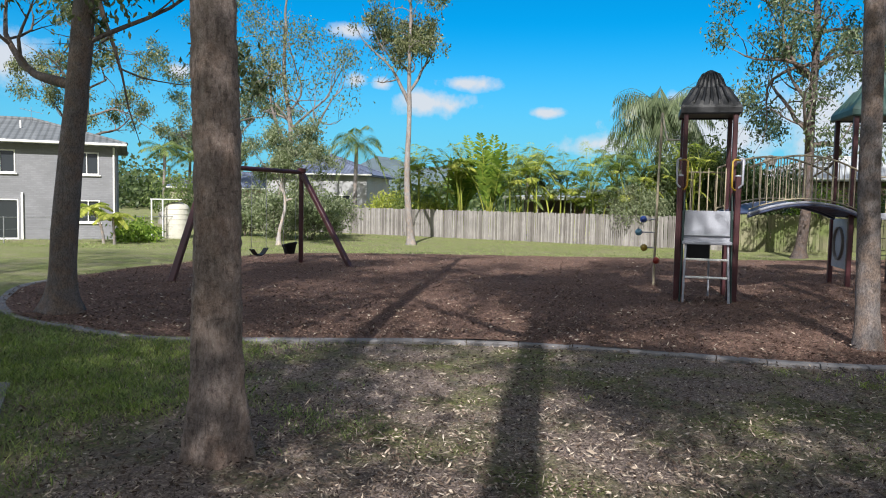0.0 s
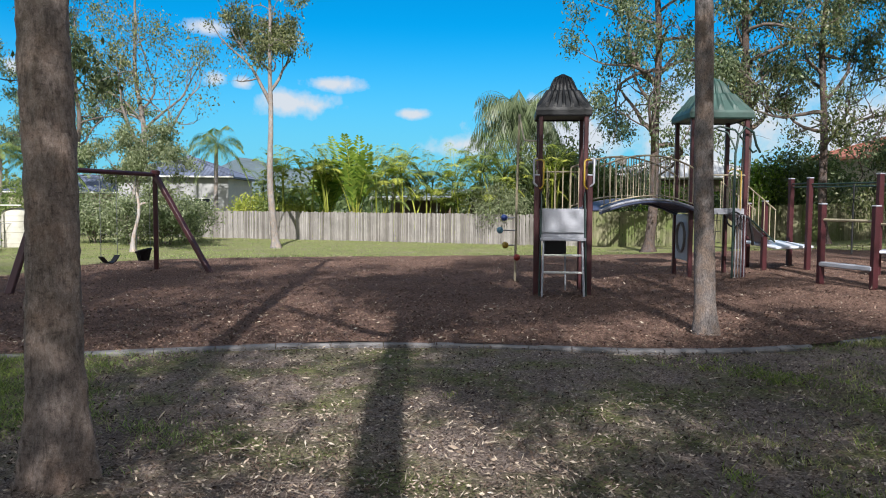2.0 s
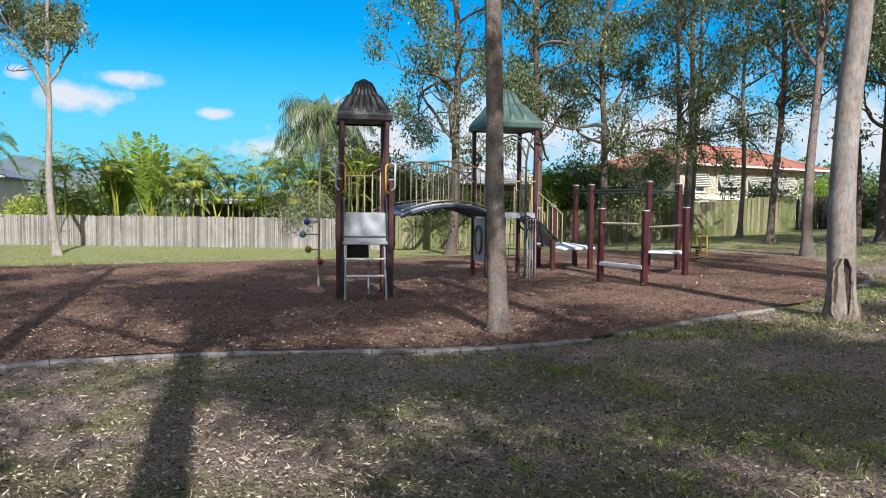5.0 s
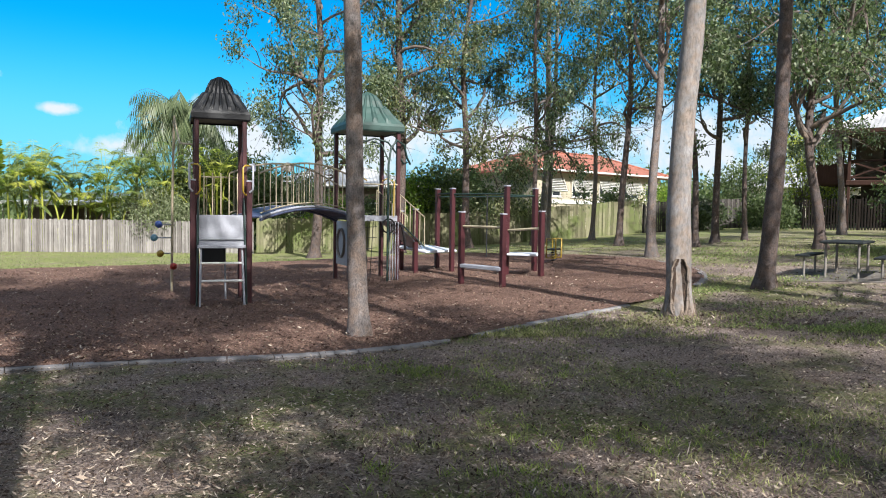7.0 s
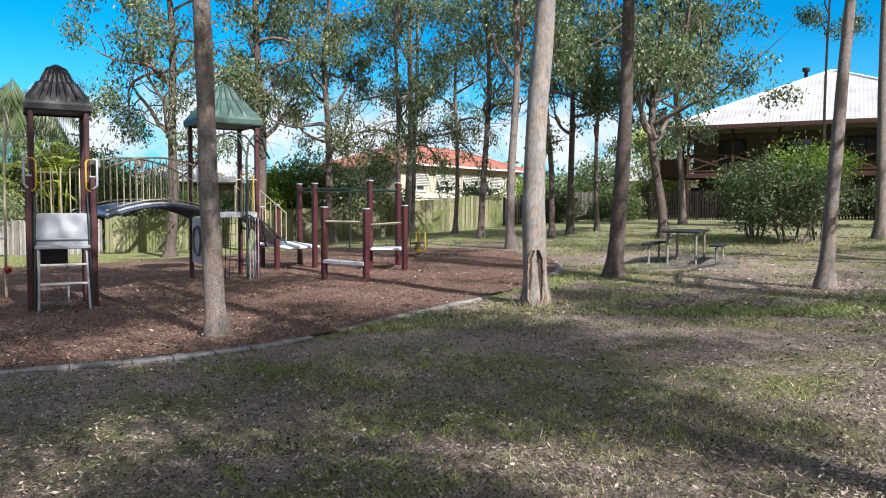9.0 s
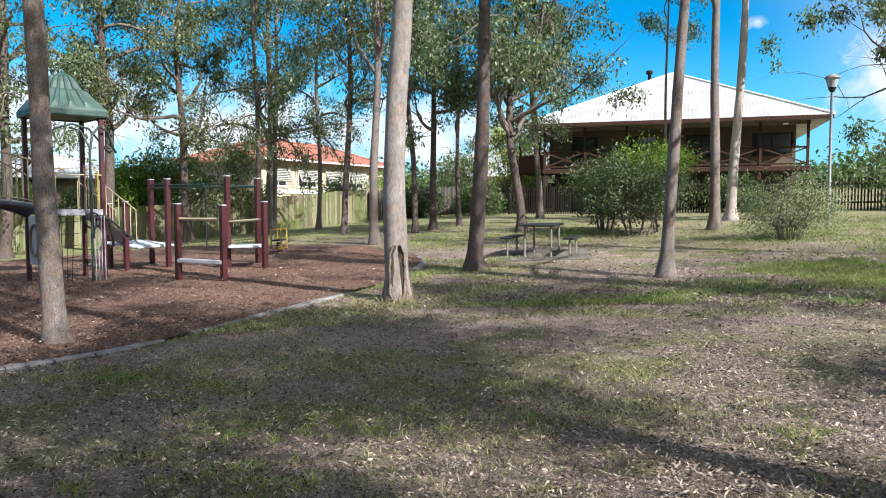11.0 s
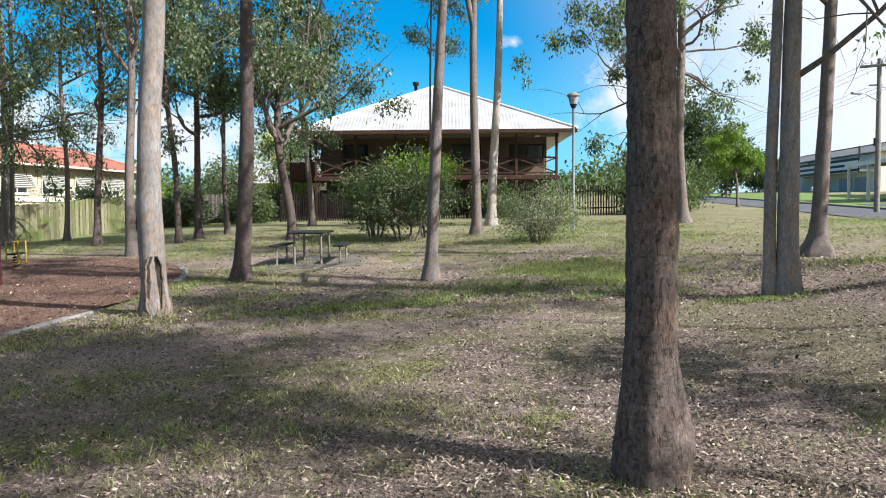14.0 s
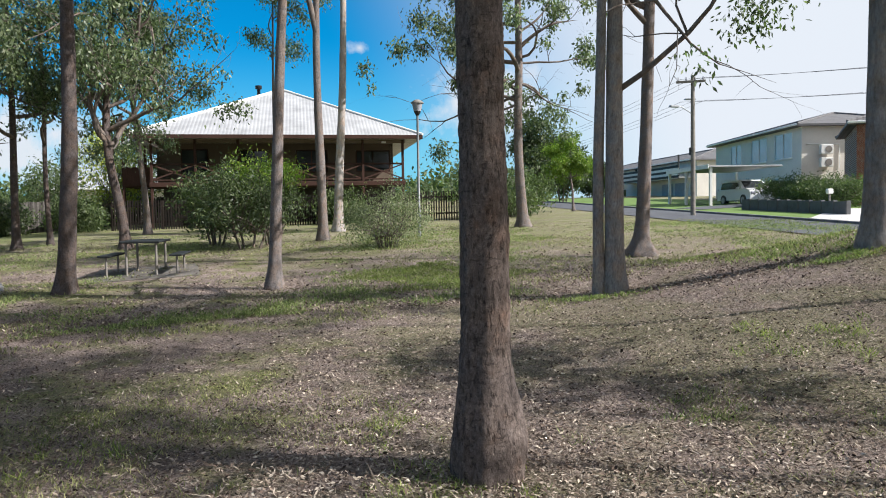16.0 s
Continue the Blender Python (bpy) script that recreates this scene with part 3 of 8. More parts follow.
def bole(g, line, r0, r1, seed, flare=0.55, seg=14, knots=0.06, foot=0.28, near=False, swell=None):
    """A trunk with a flared foot and an uneven skin. near: finely modelled bark plates. swell: (amount, height, spread, azimuth) of a swollen butt."""
    h = line[-1].z
    zs = [-0.25, 0, 0.08, 0.18, 0.32, 0.5, 0.8]
    z = 1.2
    if near:
        seg = 56
        zs, z = [-0.25], 0.0
        while z < 4.6:
            zs.append(z)
            z += 0.035
    while z < h:
        zs.append(z)
        z += 0.45
    zs.append(h)
    vs, fs = [], []
    for z in zs:
        q = max(0, z) / h
        c = along(line, min(1, q))
        r = r0 + (r1 - r0) * q ** 0.8
        r *= 1 + flare * math.exp(-(max(0, z) / foot) ** 1.5)
        for k in range(seg):
            a = 2 * math.pi * k / seg
            d = Vector((math.cos(a), math.sin(a), 0))
            bump = 1 + knots * noise.noise(Vector((d.x * 2 + seed, d.y * 2, z * 1.1))) * 2
            if z < 0.6:
                bump += 0.22 * flare * math.sin(a * 5 + seed) * math.exp(-max(0, z) / 0.2)
            if swell:
                side = 0.68 + 0.32 * math.cos(a - (math.pi / 2 - radians(swell[3])))
                bump += swell[0] * side * math.exp(-((z - swell[1]) / swell[2]) ** 2)
            if near and z < 4.7:
                p = Vector((d.x * r0 * 26 + seed, d.y * r0 * 26, z * 13))
                bump += 0.075 * max(-0.3, noise.noise(p)) + 0.045 * noise.noise(p * 2.3) + 0.06 * noise.noise(p * 0.3) * math.exp(-z / 0.5)
            vs.append((c.x + d.x * r * bump, c.y + d.y * r * bump, z))
    n = len(zs)
    for i in range(n - 1):
        for k in range(seg):
            b2 = (k + 1) % seg
            fs.append((i * seg + k, i * seg + b2, (i + 1) * seg + b2, (i + 1) * seg + k))
    g.add(vs, fs, False)


def limb(g, p, d, length, r, rng, depth, tips, lift=0.25, seg=7):
    """A crooked branch, its side branches, and the ends that carry leaves."""
    pts, rad = [p.copy()], [r]
    n = (2, 5, 8)[depth]
    turn = Vector((0, 0, 0))
    for i in range(n):
        turn = turn * 0.45 + Vector((rng.gauss(0, 0.20), rng.gauss(0, 0.20), rng.gauss(lift * 0.28, 0.15)))
        d = (d + turn).normalized()
        p = p + d * (length / n) * rng.uniform(0.8, 1.2)
        pts.append(p.copy())
        rad.append(r * (1 - 0.74 * (i + 1) / n))
    g.tube(pts, rad, seg if depth == 2 else 4 if depth else 3, cap=False)
    if depth == 0:
        tips.append((pts[-1], length))
        if rng.random() < 0.45:
            tips.append((pts[-2], length))
        return
    kids = rng.randint(4, 5) if depth == 2 else rng.randint(3, 4)
    for k in range(kids):
        q = 0.35 + 0.65 * (k + rng.random()) / kids
        i = min(n - 1, int(q * n))
        b = pts[i].lerp(pts[i + 1], q * n - i if q < 1 else 1)
        side = Vector((rng.gauss(0, 1), rng.gauss(0, 1), rng.gauss(0.25, 0.55))).normalized()
        limb(g, b, (d * 0.55 + side * 0.85).normalized(), length * rng.uniform(0.36, 0.58), rad[i] * 0.62, rng, depth - 1, tips, lift)
    limb(g, pts[-1], d, length * 0.35, rad[-1], rng, 0, tips, lift)


def leaves(name, mat, tips, per, spread, size, rng, droop=0.75, parent=None, flat=0.75, tight=0.32, k=0, uneven=0.75, wide=0.17):
    """Leaves hang in loose clumps round the ends of the twigs."""
    r = np.random.RandomState(rng.randint(0, 10 ** 6))
    k = k or (3 if per < 90 else 6)
    c = np.repeat(np.array([tuple(t[0]) for t in tips]), k, axis=0)
    c = c + r.normal(0, 1, c.shape) * spread * np.array([1, 1, flat])
    full = r.uniform(1 - uneven, 1 + uneven, len(c))
    wid = np.repeat(0.6 + 0.5 * full, np.maximum(1, (full * per / k)).astype(int))[:, None]
    c = np.repeat(c, np.maximum(1, (full * per / k)).astype(int), axis=0)
    n = len(c)
    p0 = c + r.normal(0, 1, (n, 3)) * spread * tight * wid * np.array([1, 1, 0.95])
    d = r.normal(0, 1, (n, 3))
    d[:, 2] -= droop * 2.0
    d /= np.linalg.norm(d, axis=1)[:, None]
    s = size * r.uniform(0.6, 1.25, (n, 1))
    u = np.cross(d, r.normal(0, 1, (n, 3)))
    u /= np.linalg.norm(u, axis=1)[:, None]
    return part(name, quads(name, mat, p0, u * s * wide, d * s), mat, parent)


def gum_tree(x, y, h, r, seed, bark_mat="bark_grey", leaf="leaf_gum", lean=(0, 0), wob=0.12, start=0.45, limbs=8, reach=3.2, per=34, size=0.2,
             spread=0.42, limb_mat="limb", label="", forks=(), taper=0.35, group="", flare=0.55, up=0.75, name="gum_tree", twin=None, foot=0.28, knots=0.06, near=False, swell=None, bunch=(0.22, 4.5, 0.46), sway=None):
    """A eucalypt: bare trunk, crooked rising limbs, drooping foliage in clumps. forks: (height, azimuth, length, radius, rise) of single limbs. bunch: share of twig ends in leaf, leaves and width of a bunch."""
    rng = random.Random(seed)
    top = thing(name, x, y, None, 0, label or "tall gum tree with a bare grey trunk and airy foliage", "tree", group)
    line = trunk_line(h, lean, wob, rng, sway=sway)
    g = Geo()
    bole(g, line, r, r * taper, seed, flare, knots=knots, foot=foot, near=near, swell=swell)
    part("trunk", g, M[bark_mat], top)
    if twin:
        g = Geo()
        line2 = [Vector((twin[0] + twin[3] * p.z / h, twin[1] + twin[4] * p.z / h, p.z * 0.95)) + Vector((0.06 * math.sin(p.z * 0.9), 0.05 * math.sin(p.z * 0.7 + 1), 0)) for p in line]
        bole(g, line2, twin[2], twin[2] * 0.4, seed + 3, flare)
        part("trunk", g, M[bark_mat], top)
    g, tips = Geo(), []
    for k in range(limbs):
        q = start + (1 - start) * (k + rng.random() * 0.7) / limbs
        a = k * 2.4 + rng.uniform(-0.5, 0.5) + seed
        d = Vector((math.cos(a), math.sin(a), rng.uniform(0.1, 1.9) * up)).normalized()
        limb(g, along(line, min(q, 0.99)), d, reach * rng.uniform(0.6, 1.25) * (1.15 - 0.5 * q), max(0.024, r * (1 - q) * 0.62 + 0.018), rng, 2, tips, rng.uniform(-0.25, 0.4))
    limb(g, line[-1], Vector((0.1, 0, 1)), reach * 0.7, r * taper, rng, 2, tips)
    for z, az, ln, rr, rise in forks:
        a = radians(az)
        d = Vector((math.sin(a), math.cos(a), rise)).normalized()
        limb(g, along(line, min(0.99, z / h)), d, ln, rr, rng, 2, tips, 0.5 if rise > 0 else -0.2, 8)
    tagged(part("branchwork", g, M[limb_mat], top), kind="stuff")
    tips = [q for q in tips if rng.random() < bunch[0]]
    leaves("crown", M[leaf], tips, max(12, int(per * bunch[1] * 1.1)), spread * bunch[2], size * (0.67 if size < 0.29 else 0.72), rng, 0.6, top, 0.7, 0.95, 1, 0.85, 0.2)
    return top


def frond(g, P, U, W, p, az, rise, length, droop, rng, leaf_len=0.5, n=26, hang=0.5):
    """One feather leaf: a bending rib with leaflets on both sides."""
    d = Vector((math.sin(az), math.cos(az), 0))
    side = Vector((d.y, -d.x, 0))
    pts = []
    for i in range(9):
        q = i / 8
        pts.append(p + d * (length * q * (1 - 0.15 * q)) + Vector((0, 0, rise * length * q - droop * length * q * q)))
    g.tube(pts, [0.022 * (1 - 0.8 * i / 8) for i in range(9)], 4, False)
    for i in range(n):
        q = 0.14 + 0.86 * i / (n - 1)
        b = along(pts, min(0.999, q))
        t = (along(pts, min(0.999, q + 0.03)) - along(pts, max(0, q - 0.03))).normalized()
        ln = leaf_len * (0.45 + 1.1 * math.sin(math.pi * min(1, q * 0.85 + 0.1))) * rng.uniform(0.8, 1.1)
        for s in (-1, 1):
            w = (side * s * 0.9 + t * 0.55 + Vector((0, 0, -hang * rng.uniform(0.6, 1.2)))).normalized() * ln
            u = w.cross(Vector((0, 0, 1)) + t * 0.3)
            u = u.normalized() * (0.031 if leaf_len < 0.9 else 0.034) if u.length > 1e-4 else side * 0.03
            P.append(tuple(b))
            U.append(tuple(u))
            W.append(tuple(w))


def palm(x, y, h, r, seed, count=12, length=2.2, droop=0.55, leaf="leaf_palm", label="", leaf_len=0.5, hang=0.5, stems=1, lean=0.1, bark_mat="bark_smooth", rise=(0.2, 0.9), category="palm", group=""):
    rng = random.Random(seed)
    top = thing("palm", x, y, None, 0, label, category, group)
    g, f, P, U, W = Geo(), Geo(), [], [], []
    for s in range(stems):
        ox, oy = (rng.gauss(0, 0.35), rng.gauss(0, 0.35)) if stems > 1 else (0, 0)
        hh = h * rng.uniform(0.55, 1.0) if stems > 1 else h
        line = [Vector((ox + lean * rng.uniform(-1, 1) * 0 + (ox * 0.9 + lean) * q * q, oy + oy * 0.9 * q * q, hh * q - 0.1 * (q == 0))) for q in (0, 0.25, 0.5, 0.75, 1)]
        g.tube(line, [r * 1.3, r * 1.05, r, r * 0.95, r * 0.85], 8, False)
        for k in range(count):
            az = k * 2.4 + rng.uniform(-0.3, 0.3)
            q = k / count
            frond(f, P, U, W, line[-1] + Vector((0, 0, 0.05 * rng.random())), az, rise[1] + (rise[0] - rise[1]) * q, length * rng.uniform(0.8, 1.1), droop * rng.uniform(0.8, 1.25), rng, leaf_len, 24, hang)
    part("trunk", g, M[bark_mat], top)
    part("frond_ribs", f, M[leaf], top)
    part("crown", quads("crown", M[leaf], np.array(P), np.array(U), np.array(W)), M[leaf], top)
    return top


def paddle_palm(x, y, h, seed, count=16, label="", spread=1.0):
    """Large upright paddle leaves, torn along the ribs, in a fan of stalks."""
    rng = random.Random(seed)
    top = thing("palm", x, y, None, 0, label, "palm")
    g, P, U, W = Geo(), [], [], []
    for k in range(count):
        az = rng.uniform(0, 6.28)
        out = rng.uniform(0.1, 0.75) * spread
        hh = h * rng.uniform(0.6, 1.0)
        d = Vector((math.sin(az), math.cos(az), 0))
        pts = [d * (0.1 + out * hh * 0.55 * q ** 1.8) + Vector((0, 0, hh * q * (1 - 0.12 * out * q))) for q in [i / 10 for i in range(11)]]
        g.tube(pts, [0.05 * (1 - 0.75 * i / 10) for i in range(11)], 5, False)
        for i in range(20):
            q = 0.45 + 0.55 * i / 19
            b = along(pts, min(0.999, q))
            t = (along(pts, min(0.999, q)) - along(pts, q - 0.05)).normalized()
            side = t.cross(Vector((d.y, -d.x, 0.3 * rng.random()))).normalized()
            side = t.cross(side).normalized()
            ln = 0.62 * math.sin(math.pi * min(1, (q - 0.43) / 0.6)) + 0.15
            for s in (-1, 1):
                w = (side * s + t * 0.5 + Vector((0, 0, rng.uniform(-0.35, 0.1)))).normalized() * ln
                P.append(tuple(b))
                U.append(tuple(t * 0.10))
                W.append(tuple(w))
    part("stalk_fan", g, M["leaf_golden"], top)
    part("crown", quads("crown", M["leaf_bright"], np.array(P), np.array(U), np.array(W)), M["leaf_bright"], top)


def bush(x, y, rx, h, seed, leaf="leaf_dense", clumps=70, per=60, size=0.13, spread=0.22, low=0.1, label="", stems=7, name="shrub", category="shrub", z=None, ry=None, twig=0.012, hollow=0.45, droop=0.35, group=""):
    """A shrub: several stems fanning up, twigs, and clumps of leaves with gaps."""
    rng = random.Random(seed)
    ry = ry or rx
    top = thing(name, x, y, z, 0, label, category, group)
    g, tips = Geo(), []
    for k in range(clumps):
        a, q = rng.uniform(0, 6.283), rng.random()
        c = rng.uniform(-1, 1)
        rad = (hollow + (1 - hollow) * rng.random() ** 0.5) * (0.8 + 0.35 * noise.noise(Vector((math.cos(a) * 1.7 + seed, math.sin(a) * 1.7, c * 1.5))))
        sq = math.sqrt(1 - c * c)
        p = Vector((rx * rad * sq * math.cos(a), ry * rad * sq * math.sin(a), h * (low + (1 - low) * (0.5 + 0.5 * rad * c))))
        tips.append((p, 1))
        if k % 2 == 0:
            s = rng.randrange(stems)
            b = Vector((0.25 * rx * math.cos(s * 2.4), 0.25 * ry * math.sin(s * 2.4), 0))
            m = b.lerp(p, 0.5) + Vector((rng.gauss(0, 0.08), rng.gauss(0, 0.08), 0.12 * h))
            g.tube([b * 0.6 - Vector((0, 0, 0.05)), b + Vector((0, 0, h * 0.18)), m, p], [twig * 2.2, twig * 1.8, twig, twig * 0.4], 4, False)
    part("stem", g, M["limb"], top)
    leaves("foliage", M[leaf], tips, int(per * 0.8), spread, size * 1.1, rng, droop, top, 0.8, 0.6)
    return top

# ---- building materials ----
def boards(name, a, b, c, scale=60, moss=None):
    """Weathered timber: every board has its own grey, with grain up the board and stains."""
    k = Nodes(name)
    col = k.ramp(k.island(), [(0.0, a), (0.5, b), (1.0, c)])
    col = k.mix(1.0, col, k.ramp(k.noise(scale, 5, 0.7, k.scaled((1, 1, 0.06))), [(0.3, 0.6), (0.7, 1.12)]), "MULTIPLY")
    st = k.noise(0.8, 5, 0.65)
    if moss:
        col = k.mix(k.ramp(st, [(0.45, 0.0), (0.62, 0.85)]), col, moss)
    else:
        col = k.mix(1.0, col, k.ramp(st, [(0.3, 0.72), (0.65, 1.08)]), "MULTIPLY")
    k.bump(k.noise(scale, 4, 0.6, k.scaled((1, 1, 0.08))), 0.4, 0.006)
    return k.done(col, 0.92, 0, 0.15)


M["paling"] = boards("paling", (0.16, 0.145, 0.135), (0.25, 0.232, 0.218), (0.35, 0.33, 0.315))
M["paling_moss"] = boards("paling_moss", (0.11, 0.105, 0.065), (0.19, 0.18, 0.11), (0.27, 0.255, 0.165), 60, (0.12, 0.15, 0.05))
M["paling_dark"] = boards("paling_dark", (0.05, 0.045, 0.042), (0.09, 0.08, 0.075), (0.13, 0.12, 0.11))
M["fence_dark"] = boards("fence_dark", (0.022, 0.018, 0.016), (0.038, 0.030, 0.027), (0.06, 0.047, 0.041))
M["stain_brown"] = boards("stain_brown", (0.055, 0.030, 0.024), (0.085, 0.046, 0.036), (0.12, 0.07, 0.055))


def ribbed(name, col, pitch, axis=0, rough=0.6, depth=0.35, metal=0.0, rows=0.0, shade=0.66):
    """Roof sheeting or tiles: ribs across one axis, courses along the other."""
    k = Nodes(name)
    sc = [0, 0, 0]
    sc[axis] = 1.0 / pitch
    w = k.n.new("ShaderNodeTexWave")
    w.wave_type, w.bands_direction = "BANDS", "XYZ"[axis]
    w.inputs["Scale"].default_value = 0.314 / pitch
    w.inputs["Distortion"].default_value = 0.0
    k.link(k.co.outputs["Object"], w.inputs["Vector"])
    dark = tuple(c * shade for c in col)
    c = k.ramp(w.outputs["Fac"], [(0.1, dark), (0.5, col)])
    if rows:
        w2 = k.n.new("ShaderNodeTexWave")
        w2.wave_type, w2.bands_direction, w2.wave_profile = "BANDS", "Z", "SAW"
        w2.inputs["Scale"].default_value = 0.314 / rows
        k.link(k.co.outputs["Object"], w2.inputs["Vector"])
        c = k.mix(0.6, c, k.ramp(w2.outputs["Fac"], [(0.0, 0.45), (0.25, 1.0)]), "MULTIPLY")
    c = k.mix(1.0, c, k.ramp(k.noise(1.1, 6, 0.6), [(0.3, 0.72), (0.7, 1.12)]), "MULTIPLY")
    k.bump(w.outputs["Fac"], depth, 0.03)
    return k.done(c, rough, metal, 0.4)


M["tile_grey"] = ribbed("tile_grey", (0.15, 0.16, 0.17), 0.30, 0, 0.8, 0.3, 0, 0.16)
M["tile_blue"] = ribbed("tile_blue", (0.13, 0.155, 0.23), 0.30, 0, 0.8, 0.3, 0, 0.18)
M["tile_red"] = ribbed("tile_red", (0.33, 0.125, 0.085), 0.30, 0, 0.85, 0.4, 0, 0.18)
M["tile_dark"] = ribbed("tile_dark", (0.15, 0.145, 0.15), 0.30, 0, 0.8, 0.3, 0, 0.18)
M["sheet_white"] = ribbed("sheet_white", (0.40, 0.40, 0.41), 0.19, 0, 0.55, 0.2, shade=0.84)
M["sheet_grey"] = ribbed("sheet_grey", (0.45, 0.46, 0.47), 0.25, 0, 0.55, 0.35)
M["render_grey"] = worn("render_grey", (0.38, 0.38, 0.39), 0.9, 0, 0.12, 0.6, 0.2, 40)
M["render_cream"] = worn("render_cream", (0.46, 0.41, 0.31), 0.9, 0, 0.14, 0.6, 0.2, 40)
M["render_white"] = worn("render_white", (0.76, 0.71, 0.64), 0.9, 0, 0.10, 0.6, 0.2, 40)
# tan lowered so the raised house's veranda wall carries the shade under its eave
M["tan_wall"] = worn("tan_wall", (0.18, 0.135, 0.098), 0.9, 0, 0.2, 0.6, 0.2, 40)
M["asphalt"] = worn("asphalt", (0.085, 0.088, 0.10), 0.92, 0, 0.25, 0.8, 0.4, 120)
M["path"] = worn("path", (0.62, 0.60, 0.58), 0.9, 0, 0.2, 1.2, 0.2, 80)
M["lawn"] = worn("lawn", (0.12, 0.20, 0.035), 0.95, 0, 0.3, 0.9, 0.6, 45)
M["slab"] = worn("slab", (0.14, 0.125, 0.11), 0.92, 0, 0.45, 1.5, 0.4, 60)
M["block_grey"] = worn("block_grey", (0.12, 0.12, 0.125), 0.9, 0, 0.3, 2.0, 0.3, 40)
# the blue haze of distance is painted into the hills' colour
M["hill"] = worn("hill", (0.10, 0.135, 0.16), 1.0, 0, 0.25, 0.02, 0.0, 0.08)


def make_brick():
    k = Nodes("brick_red")
    t = k.n.new("ShaderNodeTexBrick")
    t.inputs["Scale"].default_value = 4.2
    t.inputs["Color1"].default_value, t.inputs["Color2"].default_value, t.inputs["Mortar"].default_value = (0.24, 0.10, 0.06, 1), (0.17, 0.07, 0.045, 1), (0.35, 0.32, 0.28, 1)
    t.inputs["Mortar Size"].default_value = 0.012
    mp = k.n.new("ShaderNodeMapping")
    mp.inputs["Rotation"].default_value = (radians(90), 0, 0)
    k.link(k.co.outputs["Object"], mp.inputs["Vector"])
    k.link(mp.outputs[0], t.inputs["Vector"])
    return k.done(k.mix(1.0, t.outputs["Color"], k.ramp(k.noise(1.5, 5), [(0.3, 0.75), (0.7, 1.1)]), "MULTIPLY"), 0.9, 0, 0.2)


M["brick_red"] = make_brick()


def make_glass():
    k = Nodes("window_glass")
    k.bump(k.noise(1.2, 2), 0.05, 0.02)
    return k.done((0.03, 0.035, 0.04), 0.08, 0, 0.6)


M["glass"] = make_glass()
k_car = Nodes("car_paint")
k_car.b.inputs["Coat Weight"].default_value = 0.6
M["car_white"] = k_car.done((0.78, 0.79, 0.80), 0.3)

M["glass_blind"] = worn("glass_blind", (0.42, 0.56, 0.64), 0.15, 0, 0.15, 1.0, 0.02)


def brick_wall(name, col, joint):
    """Pale painted brickwork with shallow joints."""
    k = Nodes(name)
    t = k.n.new("ShaderNodeTexBrick")
    t.inputs["Color1"].default_value, t.inputs["Color2"].default_value, t.inputs["Mortar"].default_value = rgb(col), rgb(tuple(c * 0.86 for c in col)), rgb(joint)
    t.inputs["Scale"].default_value, t.inputs["Mortar Size"].default_value = 1.0, 0.012
    t.inputs["Brick Width"].default_value, t.inputs["Row Height"].default_value = 0.24, 0.086
    m = k.n.new("ShaderNodeMapping")
    m.inputs["Rotation"].default_value = (radians(90), 0, 0)
    k.link(k.co.outputs["Object"], m.inputs["Vector"])
    k.link(m.outputs[0], t.inputs["Vector"])
    c = k.mix(1.0, t.outputs["Color"], k.ramp(k.noise(0.7, 5), [(0.3, 0.82), (0.7, 1.06)]), "MULTIPLY")
    k.bump(t.outputs["Fac"], 0.3, -0.006)
    return k.done(c, 0.9, 0, 0.2)


M["brick_pale"] = brick_wall("brick_pale", (0.24, 0.242, 0.258), (0.205, 0.207, 0.22))

# ---- the park's gum trees ----
GR = "gum trees in the park"
gum_tree(-5.56, 11.4, 13, 0.20, 3, "bark_grey", "leaf_gum_dry", (1.3, 0.3), 0.10, 0.42, 9, 3.0, 30, 0.2, 0.36, label="gum tree with grey-brown bark, flared foot and low arching limb", group=GR,
         forks=((3.3, -80, 3.2, 0.085, 0.25), (3.9, 78, 2.6, 0.04, 0.5), (4.3, 100, 2.4, 0.03, 0.6), (4.8, 70, 2.4, 0.03, 0.6), (4.5, 125, 2.0, 0.03, 0.7)), flare=0.75)
gum_tree(-1.52, 5.55, 15, 0.175, 8, "bark_near", "leaf_gum", (-0.25, 0.2), 0.05, 0.55, 7, 3.0, 20, 0.2, 0.42, label="near gum tree with rough grey-brown bark, standing in thin grass", group=GR, flare=0.42, taper=0.45, foot=0.36, near=True)
gum_tree(5.4, 9.8, 14, 0.145, 12, "bark_grey", "leaf_gum", (-0.45, 0.1), 0.06, 0.55, 7, 2.6, 18, 0.2, 0.42, label="slender straight gum tree with grey bark at the kerb", group=GR, flare=0.35, taper=0.45)
gum_tree(10.3, 8.1, 16, 0.205, 15, "bark_smooth", "leaf_gum", (0, 0), 0.02, 0.55, 7, 2.8, 18, 0.2, 0.42, "limb_pale", "smooth pale gum tree with a dark scar at its foot", group=GR, flare=0.3, taper=0.5,
         sway=(0.57, -0.82, ((0, 0), (0.9, -0.03), (2.0, -0.07), (3.2, -0.02), (4.6, 0.08), (6, 0.15), (16, 0.5))))
gum_tree(14.2, 9.05, 14, 0.18, 21, "bark_dark", "leaf_gum", (0.5, -0.4), 0.05, 0.5, 7, 2.8, 18, 0.2, 0.42, label="dark-barked gum tree forking high up", group=GR, forks=((6.0, 90, 4, 0.1, 1.5), (6.2, -60, 4, 0.1, 1.6)), flare=0.45)
